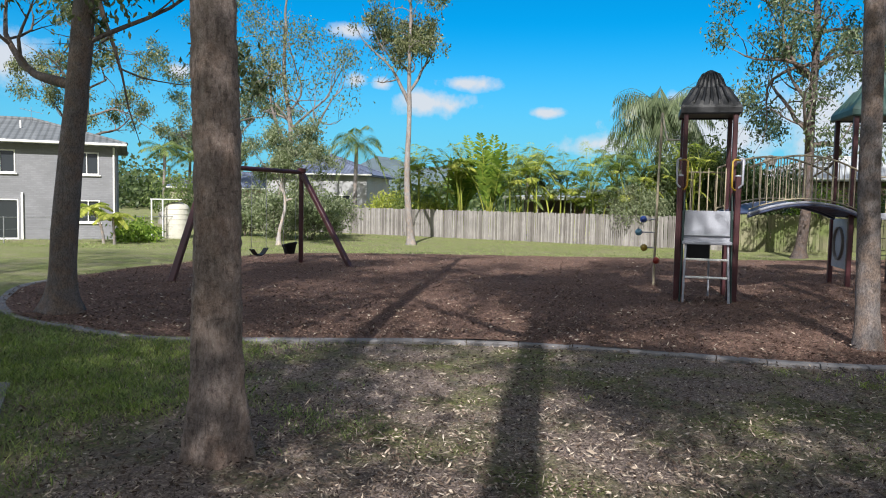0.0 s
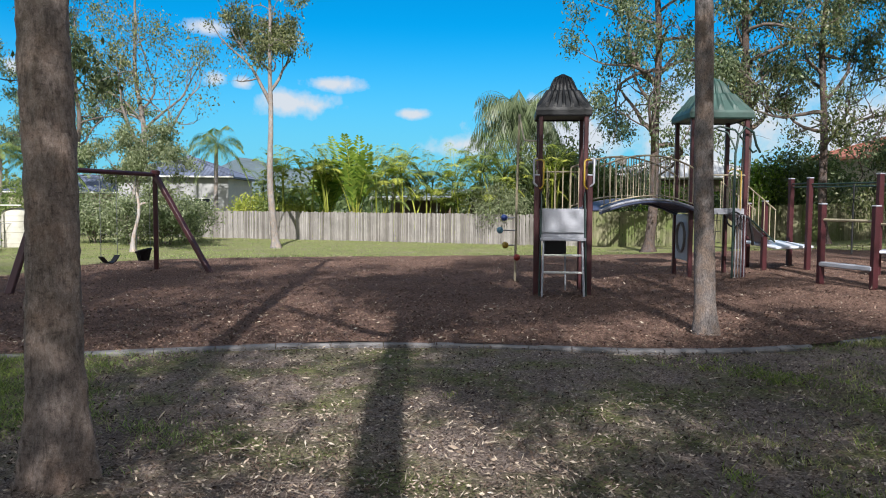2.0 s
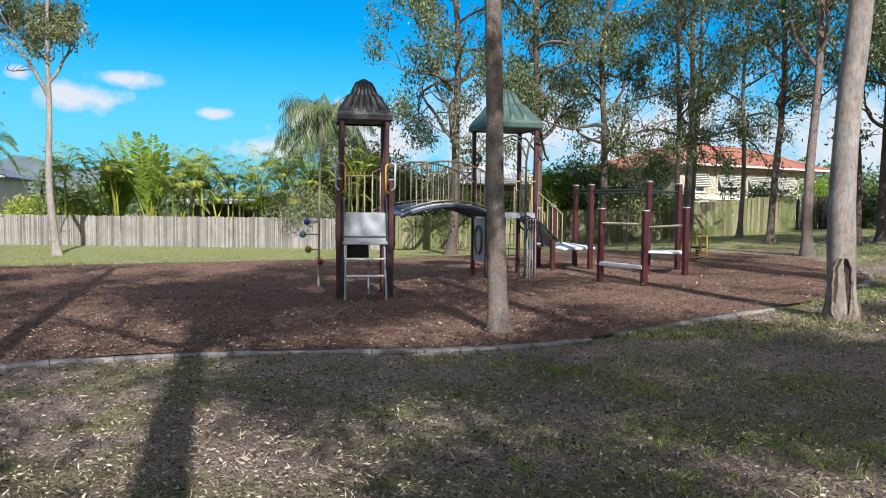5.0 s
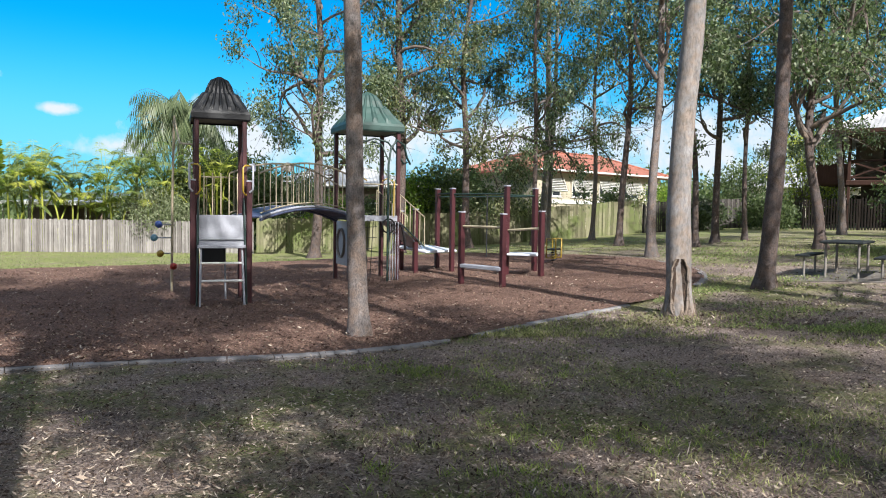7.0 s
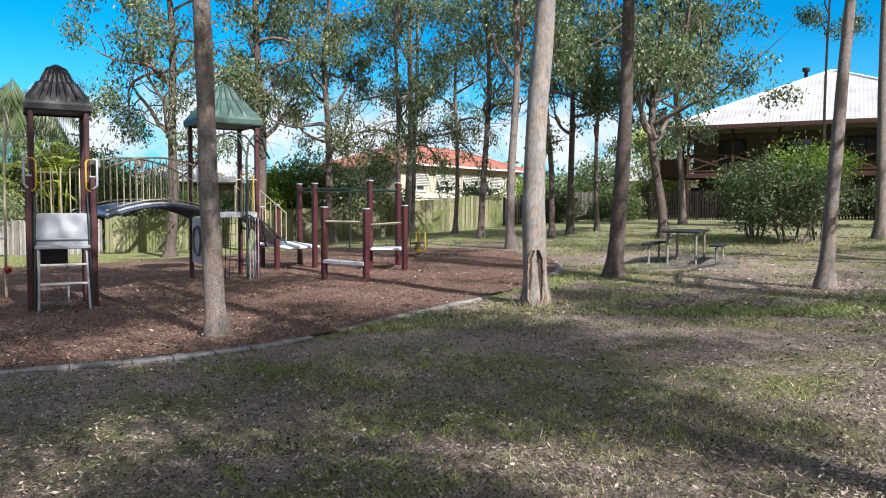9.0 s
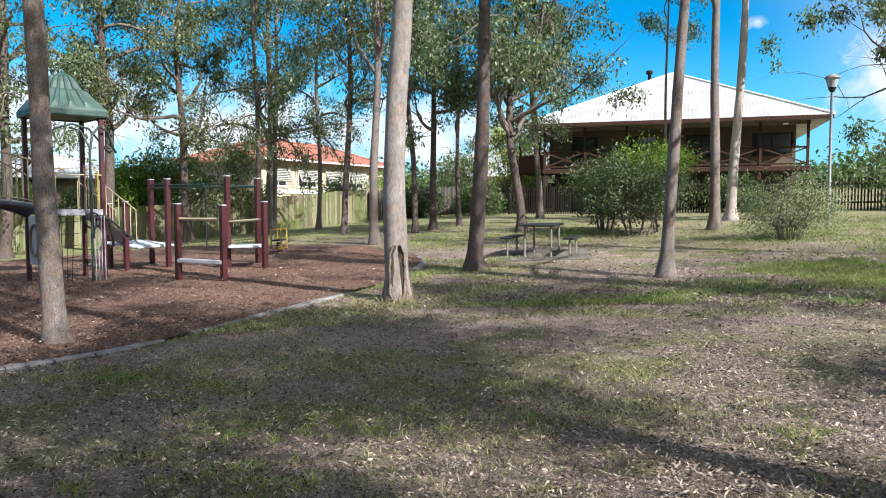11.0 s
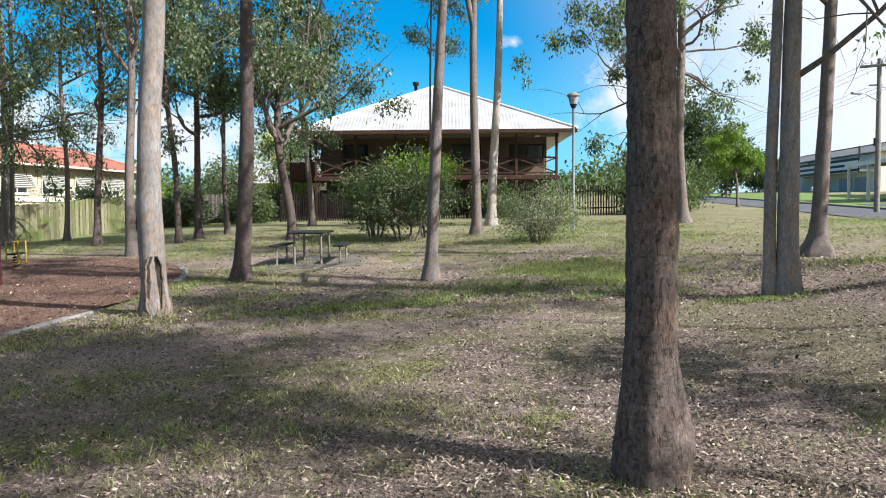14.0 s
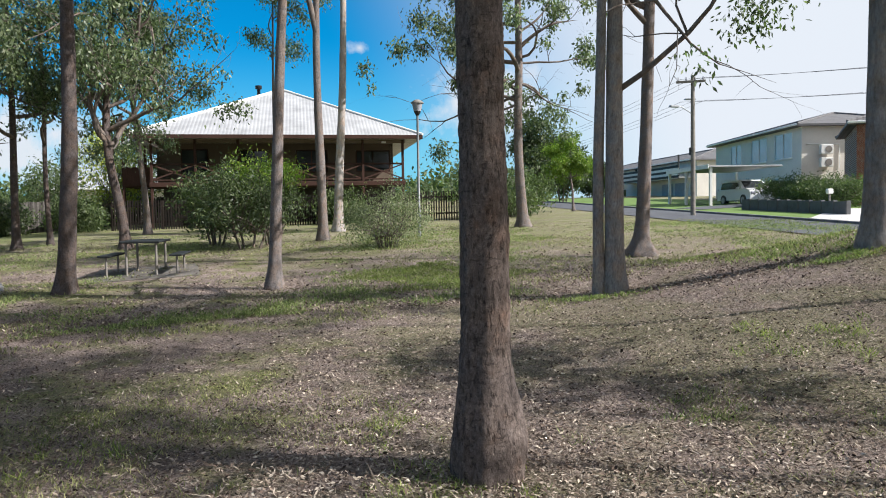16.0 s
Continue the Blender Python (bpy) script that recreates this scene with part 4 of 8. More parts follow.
gum_tree(14.25, 4.85, 13, 0.125, 26, "bark_grey", "leaf_gum", (0.55, -0.5), 0.04, 0.55, 7, 2.4, 18, 0.2, 0.4, label="slim straight gum tree with grey-brown bark", group=GR, flare=0.6)
gum_tree(5.34, 0.34, 15, 0.165, 31, "bark_plates", "leaf_gum", (0.1, 0.15), 0.05, 0.5, 9, 3.0, 34, 0.29, 0.6, label="near gum tree with dark cracked bark and buttressed foot", group=GR, flare=0.25, taper=0.68, knots=0.05, foot=0.36, near=True, swell=(0.46, 0.28, 0.34, 175), bunch=(0.13, 7.5, 0.65))
gum_tree(12.45, -1.3, 14, 0.16, 35, "bark_silver", "leaf_gum", (0.1, -0.3), 0.05, 0.38, 8, 3.2, 30, 0.165, 0.42, label="twin-stemmed gum tree with smooth grey-brown bark", group=GR, flare=0.3, twin=(-0.02, 0.19, 0.095, 0.0, 0.12), forks=((3.1, 168, 3.6, 0.048, 0.4), (4.6, 150, 2.6, 0.045, 0.1), (4.6, 10, 2.0, 0.04, 0.2), (5.0, 190, 2.4, 0.04, -0.1)), bunch=(0.05, 1.4, 0.4))
gum_tree(18.2, -2.55, 15, 0.17, 39, "bark_grey", "leaf_gum_dry", (-0.2, -0.4), 0.05, 0.34, 8, 3.6, 24, 0.2, 0.42, label="gum tree with a widely flared root foot", group=GR, flare=1.3, forks=((5.2, -10, 3.0, 0.07, 0.5),))
gum_tree(11.8, -4.92, 15, 0.215, 44, "bark_smooth", "leaf_gum", (0.1, -0.2), 0.05, 0.4, 8, 3.2, 30, 0.165, 0.42, label="stout smooth gum tree near the street", group=GR, flare=0.5, taper=0.5, forks=((4.6, 12, 1.9, 0.04, 0.5), (5.2, -10, 2.0, 0.04, 0.0), (5.0, 30, 1.8, 0.035, -0.1), (6.2, -25, 2.4, 0.035, -0.3), (5.6, 5, 2.0, 0.035, -0.35), (6.0, 20, 1.7, 0.03, -0.5)), bunch=(0.16, 4.6, 0.42))
gum_tree(-1.48, 37.6, 11.5, 0.19, 50, "bark_silver", "leaf_gum_dry", (-0.3, 0), 0.10, 0.72, 8, 2.6, 30, 0.25, 0.42, "limb_silver", "tall pale grey gum tree before the paling fence", group=GR, flare=0.5, forks=((6.9, -75, 4.2, 0.10, 1.5), (7.5, 75, 3.8, 0.085, 1.6), (8.4, -60, 3.0, 0.06, 0.9)))
gum_tree(15.2, 32.3, 17, 0.24, 54, "bark_dark", "leaf_gum", (0.2, 0.3), 0.2, 0.24, 22, 3.9, 31, 0.28, 0.55, label="big leafy gum tree beside the fence", group=GR, up=0.62, forks=((7.5, -75, 4.5, 0.10, 0.7),))
gum_tree(18.7, 30.5, 18, 0.24, 57, "bark_dark", "leaf_gum", (0.1, 0.2), 0.2, 0.26, 22, 3.8, 31, 0.28, 0.55, group=GR, up=0.62)
gum_tree(22.0, 29.5, 16, 0.2, 61, "bark_dark", "leaf_gum_dry", (0.2, 0.2), 0.25, 0.26, 20, 3.6, 31, 0.27, 0.53, label="gum tree with wandering low limbs", group=GR, up=0.62, forks=((4.2, 120, 4.2, 0.09, 0.6), (4.8, -70, 3.6, 0.08, 0.4), (5.0, 100, 3.4, 0.05, -0.25), (4.6, 150, 3.0, 0.05, -0.2)))
gum_tree(26.9, 29.6, 16, 0.2, 66, "bark_smooth", "leaf_gum", (0.3, 0.2), 0.15, 0.27, 20, 3.6, 31, 0.27, 0.53, label="pale twin-trunked gum tree before the fence", group=GR, up=0.62, twin=(0.4, 0.1, 0.15, 0.5, -0.2), forks=((5.0, 110, 3.4, 0.05, -0.25), (4.6, -70, 3.2, 0.05, -0.25), (5.6, 150, 3.0, 0.05, -0.2)))
gum_tree(22.4, 25.2, 13, 0.13, 201, "bark_dark", "leaf_gum", (0.2, 0.1), 0.15, 0.26, 11, 2.3, 15, 0.25, 0.46, label="slim gum tree with drooping low foliage", group=GR, up=0.4, forks=((4.6, 120, 2.6, 0.04, -0.2), (5.2, -60, 2.6, 0.04, -0.2)))
gum_tree(26.2, 25.4, 14, 0.12, 205, "bark_grey", "leaf_gum_dry", (0.3, 0.1), 0.15, 0.26, 11, 2.3, 15, 0.25, 0.46, label="slim gum tree with drooping low foliage", group=GR, up=0.4, forks=((4.4, 110, 2.6, 0.04, -0.2), (5.0, -70, 2.6, 0.04, -0.2)))
gum_tree(22.5, 20.4, 14, 0.14, 70, "bark_dark", "leaf_gum_dry", (0.2, 0.1), 0.12, 0.26, 14, 3.0, 26, 0.24, 0.46, group=GR, up=0.62)
gum_tree(19.0, 15.9, 15, 0.15, 74, "bark_grey", "leaf_gum", (-0.1, 0.1), 0.10, 0.38, 12, 3.6, 36, 0.22, 0.46, label="gum tree with one long arching limb", group=GR, up=0.62, forks=((5.4, -62, 4.6, 0.075, 0.9),))
gum_tree(24.9, 17.8, 14, 0.14, 79, "bark_dark", "leaf_gum", (0.2, 0.2), 0.12, 0.25, 13, 2.8, 27, 0.24, 0.46, group=GR, up=0.62)
gum_tree(23.2, 17.4, 13, 0.12, 83, "bark_dark", "leaf_gum", (-0.5, 0.2), 0.2, 0.25, 12, 2.8, 27, 0.24, 0.46, group=GR, up=0.62)
gum_tree(26.5, 17.6, 14, 0.10, 85, "bark_dark", "leaf_gum", (0.2, 0.2), 0.1, 0.26, 12, 2.6, 27, 0.24, 0.46, group=GR, up=0.62)
gum_tree(23.7, 13.1, 10.5, 0.17, 88, "bark_dark", "leaf_gum", (0.3, 0), 0.18, 0.27, 16, 3.6, 31, 0.24, 0.46, "limb", "spreading gum tree with a low fork and pale limbs", group=GR, up=0.62, forks=((3.2, 110, 4.2, 0.09, 0.55), (3.6, -60, 3.6, 0.08, 0.8), (3.0, 95, 3.6, 0.07, 0.9), (4.6, 150, 4.4, 0.07, 0.25), (5.6, 158, 4.4, 0.07, 0.35), (6.6, 140, 4.0, 0.06, 0.4), (5.2, 170, 3.4, 0.05, 0.1)), bunch=(0.32, 4.8, 0.5))
gum_tree(32.2, 16.8, 12, 0.15, 92, "bark_grey", "leaf_gum", (-0.8, 0.4), 0.15, 0.30, 11, 3.0, 34, 0.24, 0.46, group=GR, up=0.62)
gum_tree(25.2, 6.9, 16, 0.17, 95, "bark_grey", "leaf_gum_dry", (0.1, 0), 0.10, 0.62, 7, 3.0, 28, 0.22, 0.42, label="tall gum tree forking into two stems", group=GR, forks=((7.0, -40, 6, 0.11, 2.2),))
gum_tree(30.4, 7.7, 17, 0.2, 98, "bark_pale", "leaf_gum", (0.5, -0.4), 0.08, 0.65, 7, 3.0, 28, 0.22, 0.42, "limb_pale", "pale smooth gum tree with torn bark at its foot", group=GR)
gum_tree(30.5, 0.2, 14, 0.22, 101, "bark_grey", "leaf_gum", (-0.4, 0), 0.12, 0.36, 10, 4.2, 46, 0.26, 0.45, label="gum tree with drooping side limbs", group=GR, forks=((6.4, 20, 4.5, 0.09, 0.1), (4.9, 15, 4.0, 0.07, 0.3), (6.6, 165, 3.6, 0.06, 0.2), (5.6, 172, 3.0, 0.05, 0.0), (7.6, 160, 3.4, 0.05, 0.3), (5.2, 10, 4.4, 0.06, -0.35), (5.8, 0, 4.6, 0.06, -0.25), (4.8, 20, 3.6, 0.05, -0.45), (7.2, 0, 4.2, 0.07, 0.1), (5.6, 178, 2.8, 0.05, -0.35), (6.4, 172, 3.2, 0.05, -0.15)), bunch=(0.15, 4.2, 0.42))
gum_tree(22.9, 0.85, 9, 0.075, 105, "bark_pale", "leaf_gum", (0.1, 0.2), 0.12, 0.5, 6, 1.8, 22, 0.2, 0.36, label="thin young gum tree", group=GR)
gum_tree(31.0, 10.4, 13, 0.07, 107, "bark_grey", "leaf_gum", (0.2, 0), 0.06, 0.52, 7, 1.6, 25, 0.2, 0.40, label="thin straight gum sapling", group=GR)
gum_tree(-10.2, 47.5, 13, 0.24, 110, "bark_silver", "leaf_gum_dry", (0.5, 0), 0.3, 0.5, 6, 5.0, 24, 0.28, 0.5, "limb_silver", "half-bare pale gum tree with twisting limbs", forks=((4.6, 80, 6.0, 0.12, 1.1), (5.0, -75, 6.0, 0.12, 1.3), (6.4, 110, 5.5, 0.09, 0.9), (6.8, -100, 5.5, 0.09, 1.0), (7.6, 60, 5.0, 0.08, 0.8)), bunch=(0.28, 2.6, 0.6))
gum_tree(-26.0, 56.0, 15, 0.3, 114, "bark_grey", "leaf_gum_dry", (0.5, 0), 0.3, 0.36, 11, 5.0, 40, 0.32, 0.6)
gum_tree(-19.5, 68.0, 15, 0.3, 118, "bark_grey", "leaf_gum", (0.5, 0), 0.3, 0.36, 11, 5.0, 40, 0.32, 0.6)
gum_tree(-24.5, 75.0, 14, 0.3, 119, "bark_grey", "leaf_gum", (0.5, 0), 0.3, 0.3, 11, 5.5, 40, 0.34, 0.65)
# behind the camera's stand, on the sunny side
GS = "gum trees on the sunny side"
gum_tree(-0.79, -4.0, 11.2, 0.27, 130, "bark_grey", "leaf_gum", (0, 0), 0.04, 0.97, 0, 3.0, 30, 0.30, 0.6, group=GS, taper=0.62, forks=((11.0, -80, 5.0, 0.13, 0.9), (11.1, -25, 4.6, 0.10, 1.9), (11.1, 40, 5.0, 0.16, 1.9), (10.8, 85, 4.8, 0.09, 0.9), (10.9, 58, 4.6, 0.06, 1.1), (11.0, 72, 4.6, 0.05, 0.7), (11.1, 50, 5.2, 0.06, 1.6), (11.1, 95, 5.5, 0.05, 0.5), (11.0, -100, 5.0, 0.05, 0.7), (11.1, 66, 5.8, 0.06, 0.9), (11.0, 88, 7.5, 0.07, 0.35), (11.1, 76, 7.5, 0.07, 0.5), (11.1, 100, 6.5, 0.06, 0.4), (11.0, 82, 6.0, 0.06, 0.7)), bunch=(0.17, 7.0, 0.66))
gum_tree(-6.6, -5.9, 18, 0.2, 134, "bark_grey", "leaf_gum", (0, 0), 0.1, 0.56, 14, 4.6, 44, 0.30, 0.6325, group=GS, bunch=(0.15, 6.0, 0.85))
gum_tree(-6.0, -7.0, 13, 0.15, 137, "bark_grey", "leaf_gum", (0, 0), 0.1, 0.60, 12, 3.0, 46, 0.30, 0.575, group=GS, bunch=(0.09, 6.0, 0.85))
gum_tree(1.0, -7.6, 11.6, 0.14, 140, "bark_grey", "leaf_gum", (0, 0), 0.1, 0.58, 9, 2.8, 46, 0.30, 0.6, group=GS, bunch=(0.08, 9.0, 0.65))
gum_tree(-4.0, -6.6, 12, 0.13, 142, "bark_grey", "leaf_gum", (0, 0), 0.1, 0.58, 9, 2.3, 46, 0.30, 0.6, group=GS, bunch=(0.07, 6.0, 0.85))
gum_tree(4.5, -10.6, 12.6, 0.09, 143, "bark_grey", "leaf_gum", (0.2, 0), 0.4, 0.58, 8, 3.0, 46, 0.30, 0.62, group=GS, taper=0.2, bunch=(0.045, 8.5, 0.65))
gum_tree(8.2, -11.6, 14, 0.09, 147, "bark_grey", "leaf_gum", (0, 0), 0.4, 0.76, 9, 3.0, 46, 0.30, 0.62, group=GS, taper=0.2, bunch=(0.045, 8.5, 0.65))
gum_tree(14.5, -12.2, 12, 0.12, 151, "bark_grey", "leaf_gum", (0, 0), 0.4, 0.4, 8, 2.6, 19, 0.30, 0.6325, group=GS, taper=0.2, bunch=(0.12, 6.0, 0.85))
gum_tree(-12.5, -2.0, 16, 0.2, 155, "bark_grey", "leaf_gum", (0, 0), 0.1, 0.45, 10, 4.6, 22, 0.30, 0.6325, group=GS, bunch=(0.15, 6.0, 0.85))
gum_tree(-9.6, -10.0, 20, 0.2, 169, "bark_grey", "leaf_gum", (0, 0), 0.1, 0.56, 12, 4.6, 34, 0.30, 0.6325, group=GS, bunch=(0.15, 6.0, 0.85))
gum_tree(4.6, -12.8, 15, 0.09, 173, "bark_grey", "leaf_gum", (0, 0), 0.4, 0.6, 9, 3.2, 46, 0.30, 0.62, group=GS, taper=0.2, bunch=(0.05, 8.5, 0.65))


def trunk_scar(tree, r, az, z0, z1, wide, seed):
    """A rotted wound in a trunk: a dark hollow with ragged lips of bark."""
    rng = random.Random(seed)
    hole, lip = Geo(), Geo()
    n, m = 12, 8
    vs = []
    for j in range(n + 1):
        z = z0 + (z1 - z0) * j / n
        w = wide * math.sin(math.pi * (0.10 + 0.80 * j / n)) ** 0.6 * (0.9 + 0.3 * noise.noise(Vector((j * 0.45, seed, 0))))
        for i in range(m + 1):
            a = radians(az) + w * (i / m - 0.5) * 2
            rr = r * (1 + 0.5 * math.exp(-z / 0.28) * 0.6) + 0.012 - 0.05 * math.sin(math.pi * i / m)
            vs.append((math.sin(a) * rr, math.cos(a) * rr, z))
    hole.add(vs, [(j * (m + 1) + i, j * (m + 1) + i + 1, (j + 1) * (m + 1) + i + 1, (j + 1) * (m + 1) + i) for j in range(n) for i in range(m)], False)
    part("hollow", hole, M["rotten_wood"], tree, "dark rotted hollow")
    for side in (0, m):
        lip.tube([Vector(vs[j * (m + 1) + side]) for j in range(n + 1)], [0.012 + 0.016 * rng.random() for j in range(n + 1)], 7)
    part("bark_lip", lip, M["bark_flaky"], tree)
    # rough old bark still clinging round the foot, ragged at its upper edge
    g, n, m = Geo(), 44, 9
    vs = []
    for j in range(m + 1):
        for i in range(n):
            a = 2 * math.pi * i / n
            d = Vector((math.sin(a), math.cos(a), 0))
            off = abs((a - radians(az) + math.pi) % (2 * math.pi) - math.pi)
            high = 0.16 + 0.40 * noise.noise(d * 2.2 + Vector((seed, 0, 0))) + 0.42 * noise.noise(d * 6.5) + 0.25 * max(0.0, 1 - abs(off - 0.62) / 0.3) - 0.2 * max(0.0, 1 - off / 0.45)
            z = -0.1 + (max(0.04, high) + 0.1) * j / m
            rr = r * (1 + 0.28 * math.exp(-max(0, z) / 0.28)) + 0.022 * (1 - (j / m) ** 4) + 0.014 * noise.noise(Vector((d.x * 6, d.y * 6, z * 7)))
            vs.append((d.x * rr, d.y * rr, z))
    g.add(vs, [(j * n + i, j * n + (i + 1) % n, (j + 1) * n + (i + 1) % n, (j + 1) * n + i) for j in range(m) for i in range(n)], False)
    part("bark_skirt", g, M["bark_flaky"], tree, "flaking brown old bark round the foot")


_pale = [o for o in scene.collection.objects if o.get("label", "").startswith("smooth pale gum tree")][0]
trunk_scar(_pale, 0.205, 234, 0.04, 0.92, 0.7, 5)
gum_tree(-8.2, -3.4, 13, 0.14, 185, "bark_grey", "leaf_gum", (0, 0), 0.1, 0.5, 12, 3.4, 46, 0.30, 0.5, group=GS, bunch=(0.15, 6.0, 0.85))


# ---- play equipment ----
def P3(x, y, z):
    return Vector((x, y, z + gz(x, y)))


def roof_cap(g, half, z0, h, turn, ribs=6):
    """A four-sided plastic roof: deep eave band, straight ribbed slope, narrower peaked cap."""
    m = Matrix.Rotation(radians(turn), 3, "Z")
    prof = [(0.97, 0.0), (1.0, 0.03), (1.0, 0.14), (0.96, 0.20), (0.84, 0.31), (0.70, 0.44), (0.60, 0.56), (0.56, 0.60), (0.46, 0.63), (0.42, 0.69), (0.36, 0.80), (0.26, 0.92), (0.13, 1.00), (0.05, 1.03), (0.0, 1.04)]
    n = ribs * 8
    for side in range(4):
        q = Matrix.Rotation(math.pi / 2 * side, 3, "Z")
        vs, fs = [], []
        for w, z in prof:
            for i in range(n + 1):
                u = -1 + 2 * i / n
                r = max(0.0, math.cos(u * ribs * math.pi)) ** 0.6 * (1 - u ** 6) if 0.26 < z < 0.97 else 0.0
                vs.append(m @ q @ Vector((u * w * half, -w * half - 0.035 * r * (0.5 + w), z0 + h * z + 0.02 * r)))
        for j in range(len(prof) - 1):
            for i in range(n):
                a = j * (n + 1) + i
                fs.append((a, a + 1, a + n + 2, a + n + 1))
        g.add(vs, fs)
    k = [m @ Vector((x * half, y * half, z0 + 0.03)) for x, y in ((-0.97, -0.97), (-0.97, 0.97), (0.97, 0.97), (0.97, -0.97))]
    g.add(k, [(0, 1, 2, 3)])


def post(parent, x, y, top, w=0.10, cap=True, foot=-0.3, name="post", mat="maroon"):
    p = part(name, Geo().box((x, y, (top + foot) / 2), (w, w, top - foot), 0, 0.012), M[mat], parent)
    if cap:
        part("cap", Geo().box((x, y, top + 0.012), (w + 0.012, w + 0.012, 0.03), 0, 0.008), M["panel_grey"], p)
    return p


def tower_entry():
    X, Y = 5.0, 14.75
    t = thing("play_tower", X, Y, None, -15, "play tower with maroon posts, black bell roof and grey ladder panel", "play tower")
    for px, py in ((-0.43, -0.45), (0.43, -0.45), (-0.43, 0.50), (0.43, 0.50)):
        post(t, px, py, 3.55, 0.085, False)
    for px in (-0.50, 0.50):
        post(t, px, -0.66, 2.3, 0.10)
    g = Geo()
    roof_cap(g, 0.53, 3.44, 0.84, 0)
    part("roof", g, M["roof_black"], t, "black bell-shaped plastic roof")
    part("deck", Geo().box((0, 0.03, 1.62), (0.98, 1.05, 0.08), 0, 0.01), M["black"], t)
    part("front_panel", Geo().box((0, -0.66, 1.40), (0.88, 0.03, 0.56), Matrix.Rotation(radians(-6), 3, "X"), 0.012), M["panel_grey"], t, "pale grey climbing panel")
    part("panel_ledge", Geo().box((0, -0.73, 1.10), (0.86, 0.20, 0.06), 0, 0.012), M["panel_grey"], t)
    part("panel_ledge", Geo().box((0, -0.71, 1.23), (0.80, 0.05, 0.02), 0, 0.006), M["steel"], t)
    for s in (-1, 1):
        part("ladder_rail", Geo().beam((s * 0.36, -0.72, 1.12), (s * 0.39, -0.98, 0.02), 0.035, 0.06, 0.006), M["panel_grey"], t)
        part("side_rail", Geo().tube([(s * 0.44, -0.86, -0.05), (s * 0.42, -0.76, 1.1), (s * 0.41, -0.68, 1.75), (s * 0.41, -0.6, 2.0)], 0.018), M["green_dark"], t)
        h = part("grab_handle", Geo().tube([(s * 0.52, -0.60, 2.60), (s * 0.42, -0.72, 2.60), (s * 0.38, -0.76, 2.56), (s * 0.38, -0.76, 2.12), (s * 0.42, -0.72, 2.06), (s * 0.52, -0.62, 2.06)], 0.017), M["yellow"], t, "yellow grab handle")
    for z in (0.80, 0.48):
        part("rung", Geo().box((0, -0.80 - (0.8 - z) * 0.22, z), (0.72, 0.10, 0.035), 0, 0.008), M["white"], t)
    part("slide_box", Geo().box((-0.12, -0.15, 0.93), (0.42, 0.5, 0.32), 0, 0.03), M["black"], t)
    for i in range(5):
        x = -0.3 + i * 0.15
        part("baluster", Geo().tube([(x, -0.50, 1.66), (x, -0.50, 2.46)], 0.011, 6), M["beige_bar"], t)
    for s in (-1, 1):
        part("grey_handle", Geo().tube([(s * 0.50, -0.70, 2.62), (s * 0.56, -0.74, 2.60), (s * 0.56, -0.76, 2.16), (s * 0.50, -0.72, 2.10)], 0.02), M["panel_grey"], t)
    part("brace", Geo().tube([(0.1, 0.1, 1.55), (0.13, 0.12, -0.1)], 0.018), M["panel_grey"], t)
    # railings between the posts
    for s in (-1, 1):
        g = Geo()
        if s < 0:
            g.tube([(s * 0.47, -0.4, 2.42), (s * 0.47, 0.48, 2.42)], 0.016)
            for i in range(6):
                y = -0.3 + i * 0.14
                g.tube([(s * 0.47, y, 1.65), (s * 0.47, y, 2.42)], 0.010, 6)
        g.tube([(-0.42, 0.52, 2.42), (0.42, 0.52, 2.42)], 0.016)
        for i in range(6):
            x = -0.35 + i * 0.14
            g.tube([(x, 0.52, 1.65), (x, 0.52, 2.42)], 0.010, 6)
        part("railing", g, M["beige_bar"], t)
    part("horn", Geo().tube([(0.49, 0.3, 2.5), (0.58, 0.15, 2.6), (0.66, 0.1, 2.62)], [0.02, 0.03, 0.09], 10), M["panel_grey"], t)
    # pole with coloured spinning knobs
    px, py = -0.85, 1.69
    part("climbing_pole", Geo().tube([(px - 0.02, py, -0.2), (px, py, 2.0), (px + 0.04, py, 3.72)], 0.026), M["beige_bar"], t, "pale tubular climbing pole")
    part("pole_arm", Geo().tube([(px + 0.04, py, 3.70), (px + 0.10, py - 0.2, 3.35), (px + 0.14, py - 0.9, 3.08), (-0.47, 0.52, 3.05)], 0.02), M["beige_bar"], t)
    for z, ox, c in ((1.45, -0.27, "blue"), (1.17, -0.36, "teal"), (0.84, -0.24, "yellow"), (0.57, 0.02, "red")):
        a = part("knob_arm", Geo().tube([(px, py, z), (px + ox, py - 0.05, z)], 0.014) if abs(ox) > 0.1 else Geo().tube([(px, py, z), (px + 0.06, py - 0.12, z)], 0.014), M["panel_grey"], t)
        part("knob", Geo().ball((px + ox, py - 0.06, z), 0.075), M[c], a, c + " ball")
    return t


tower_entry()


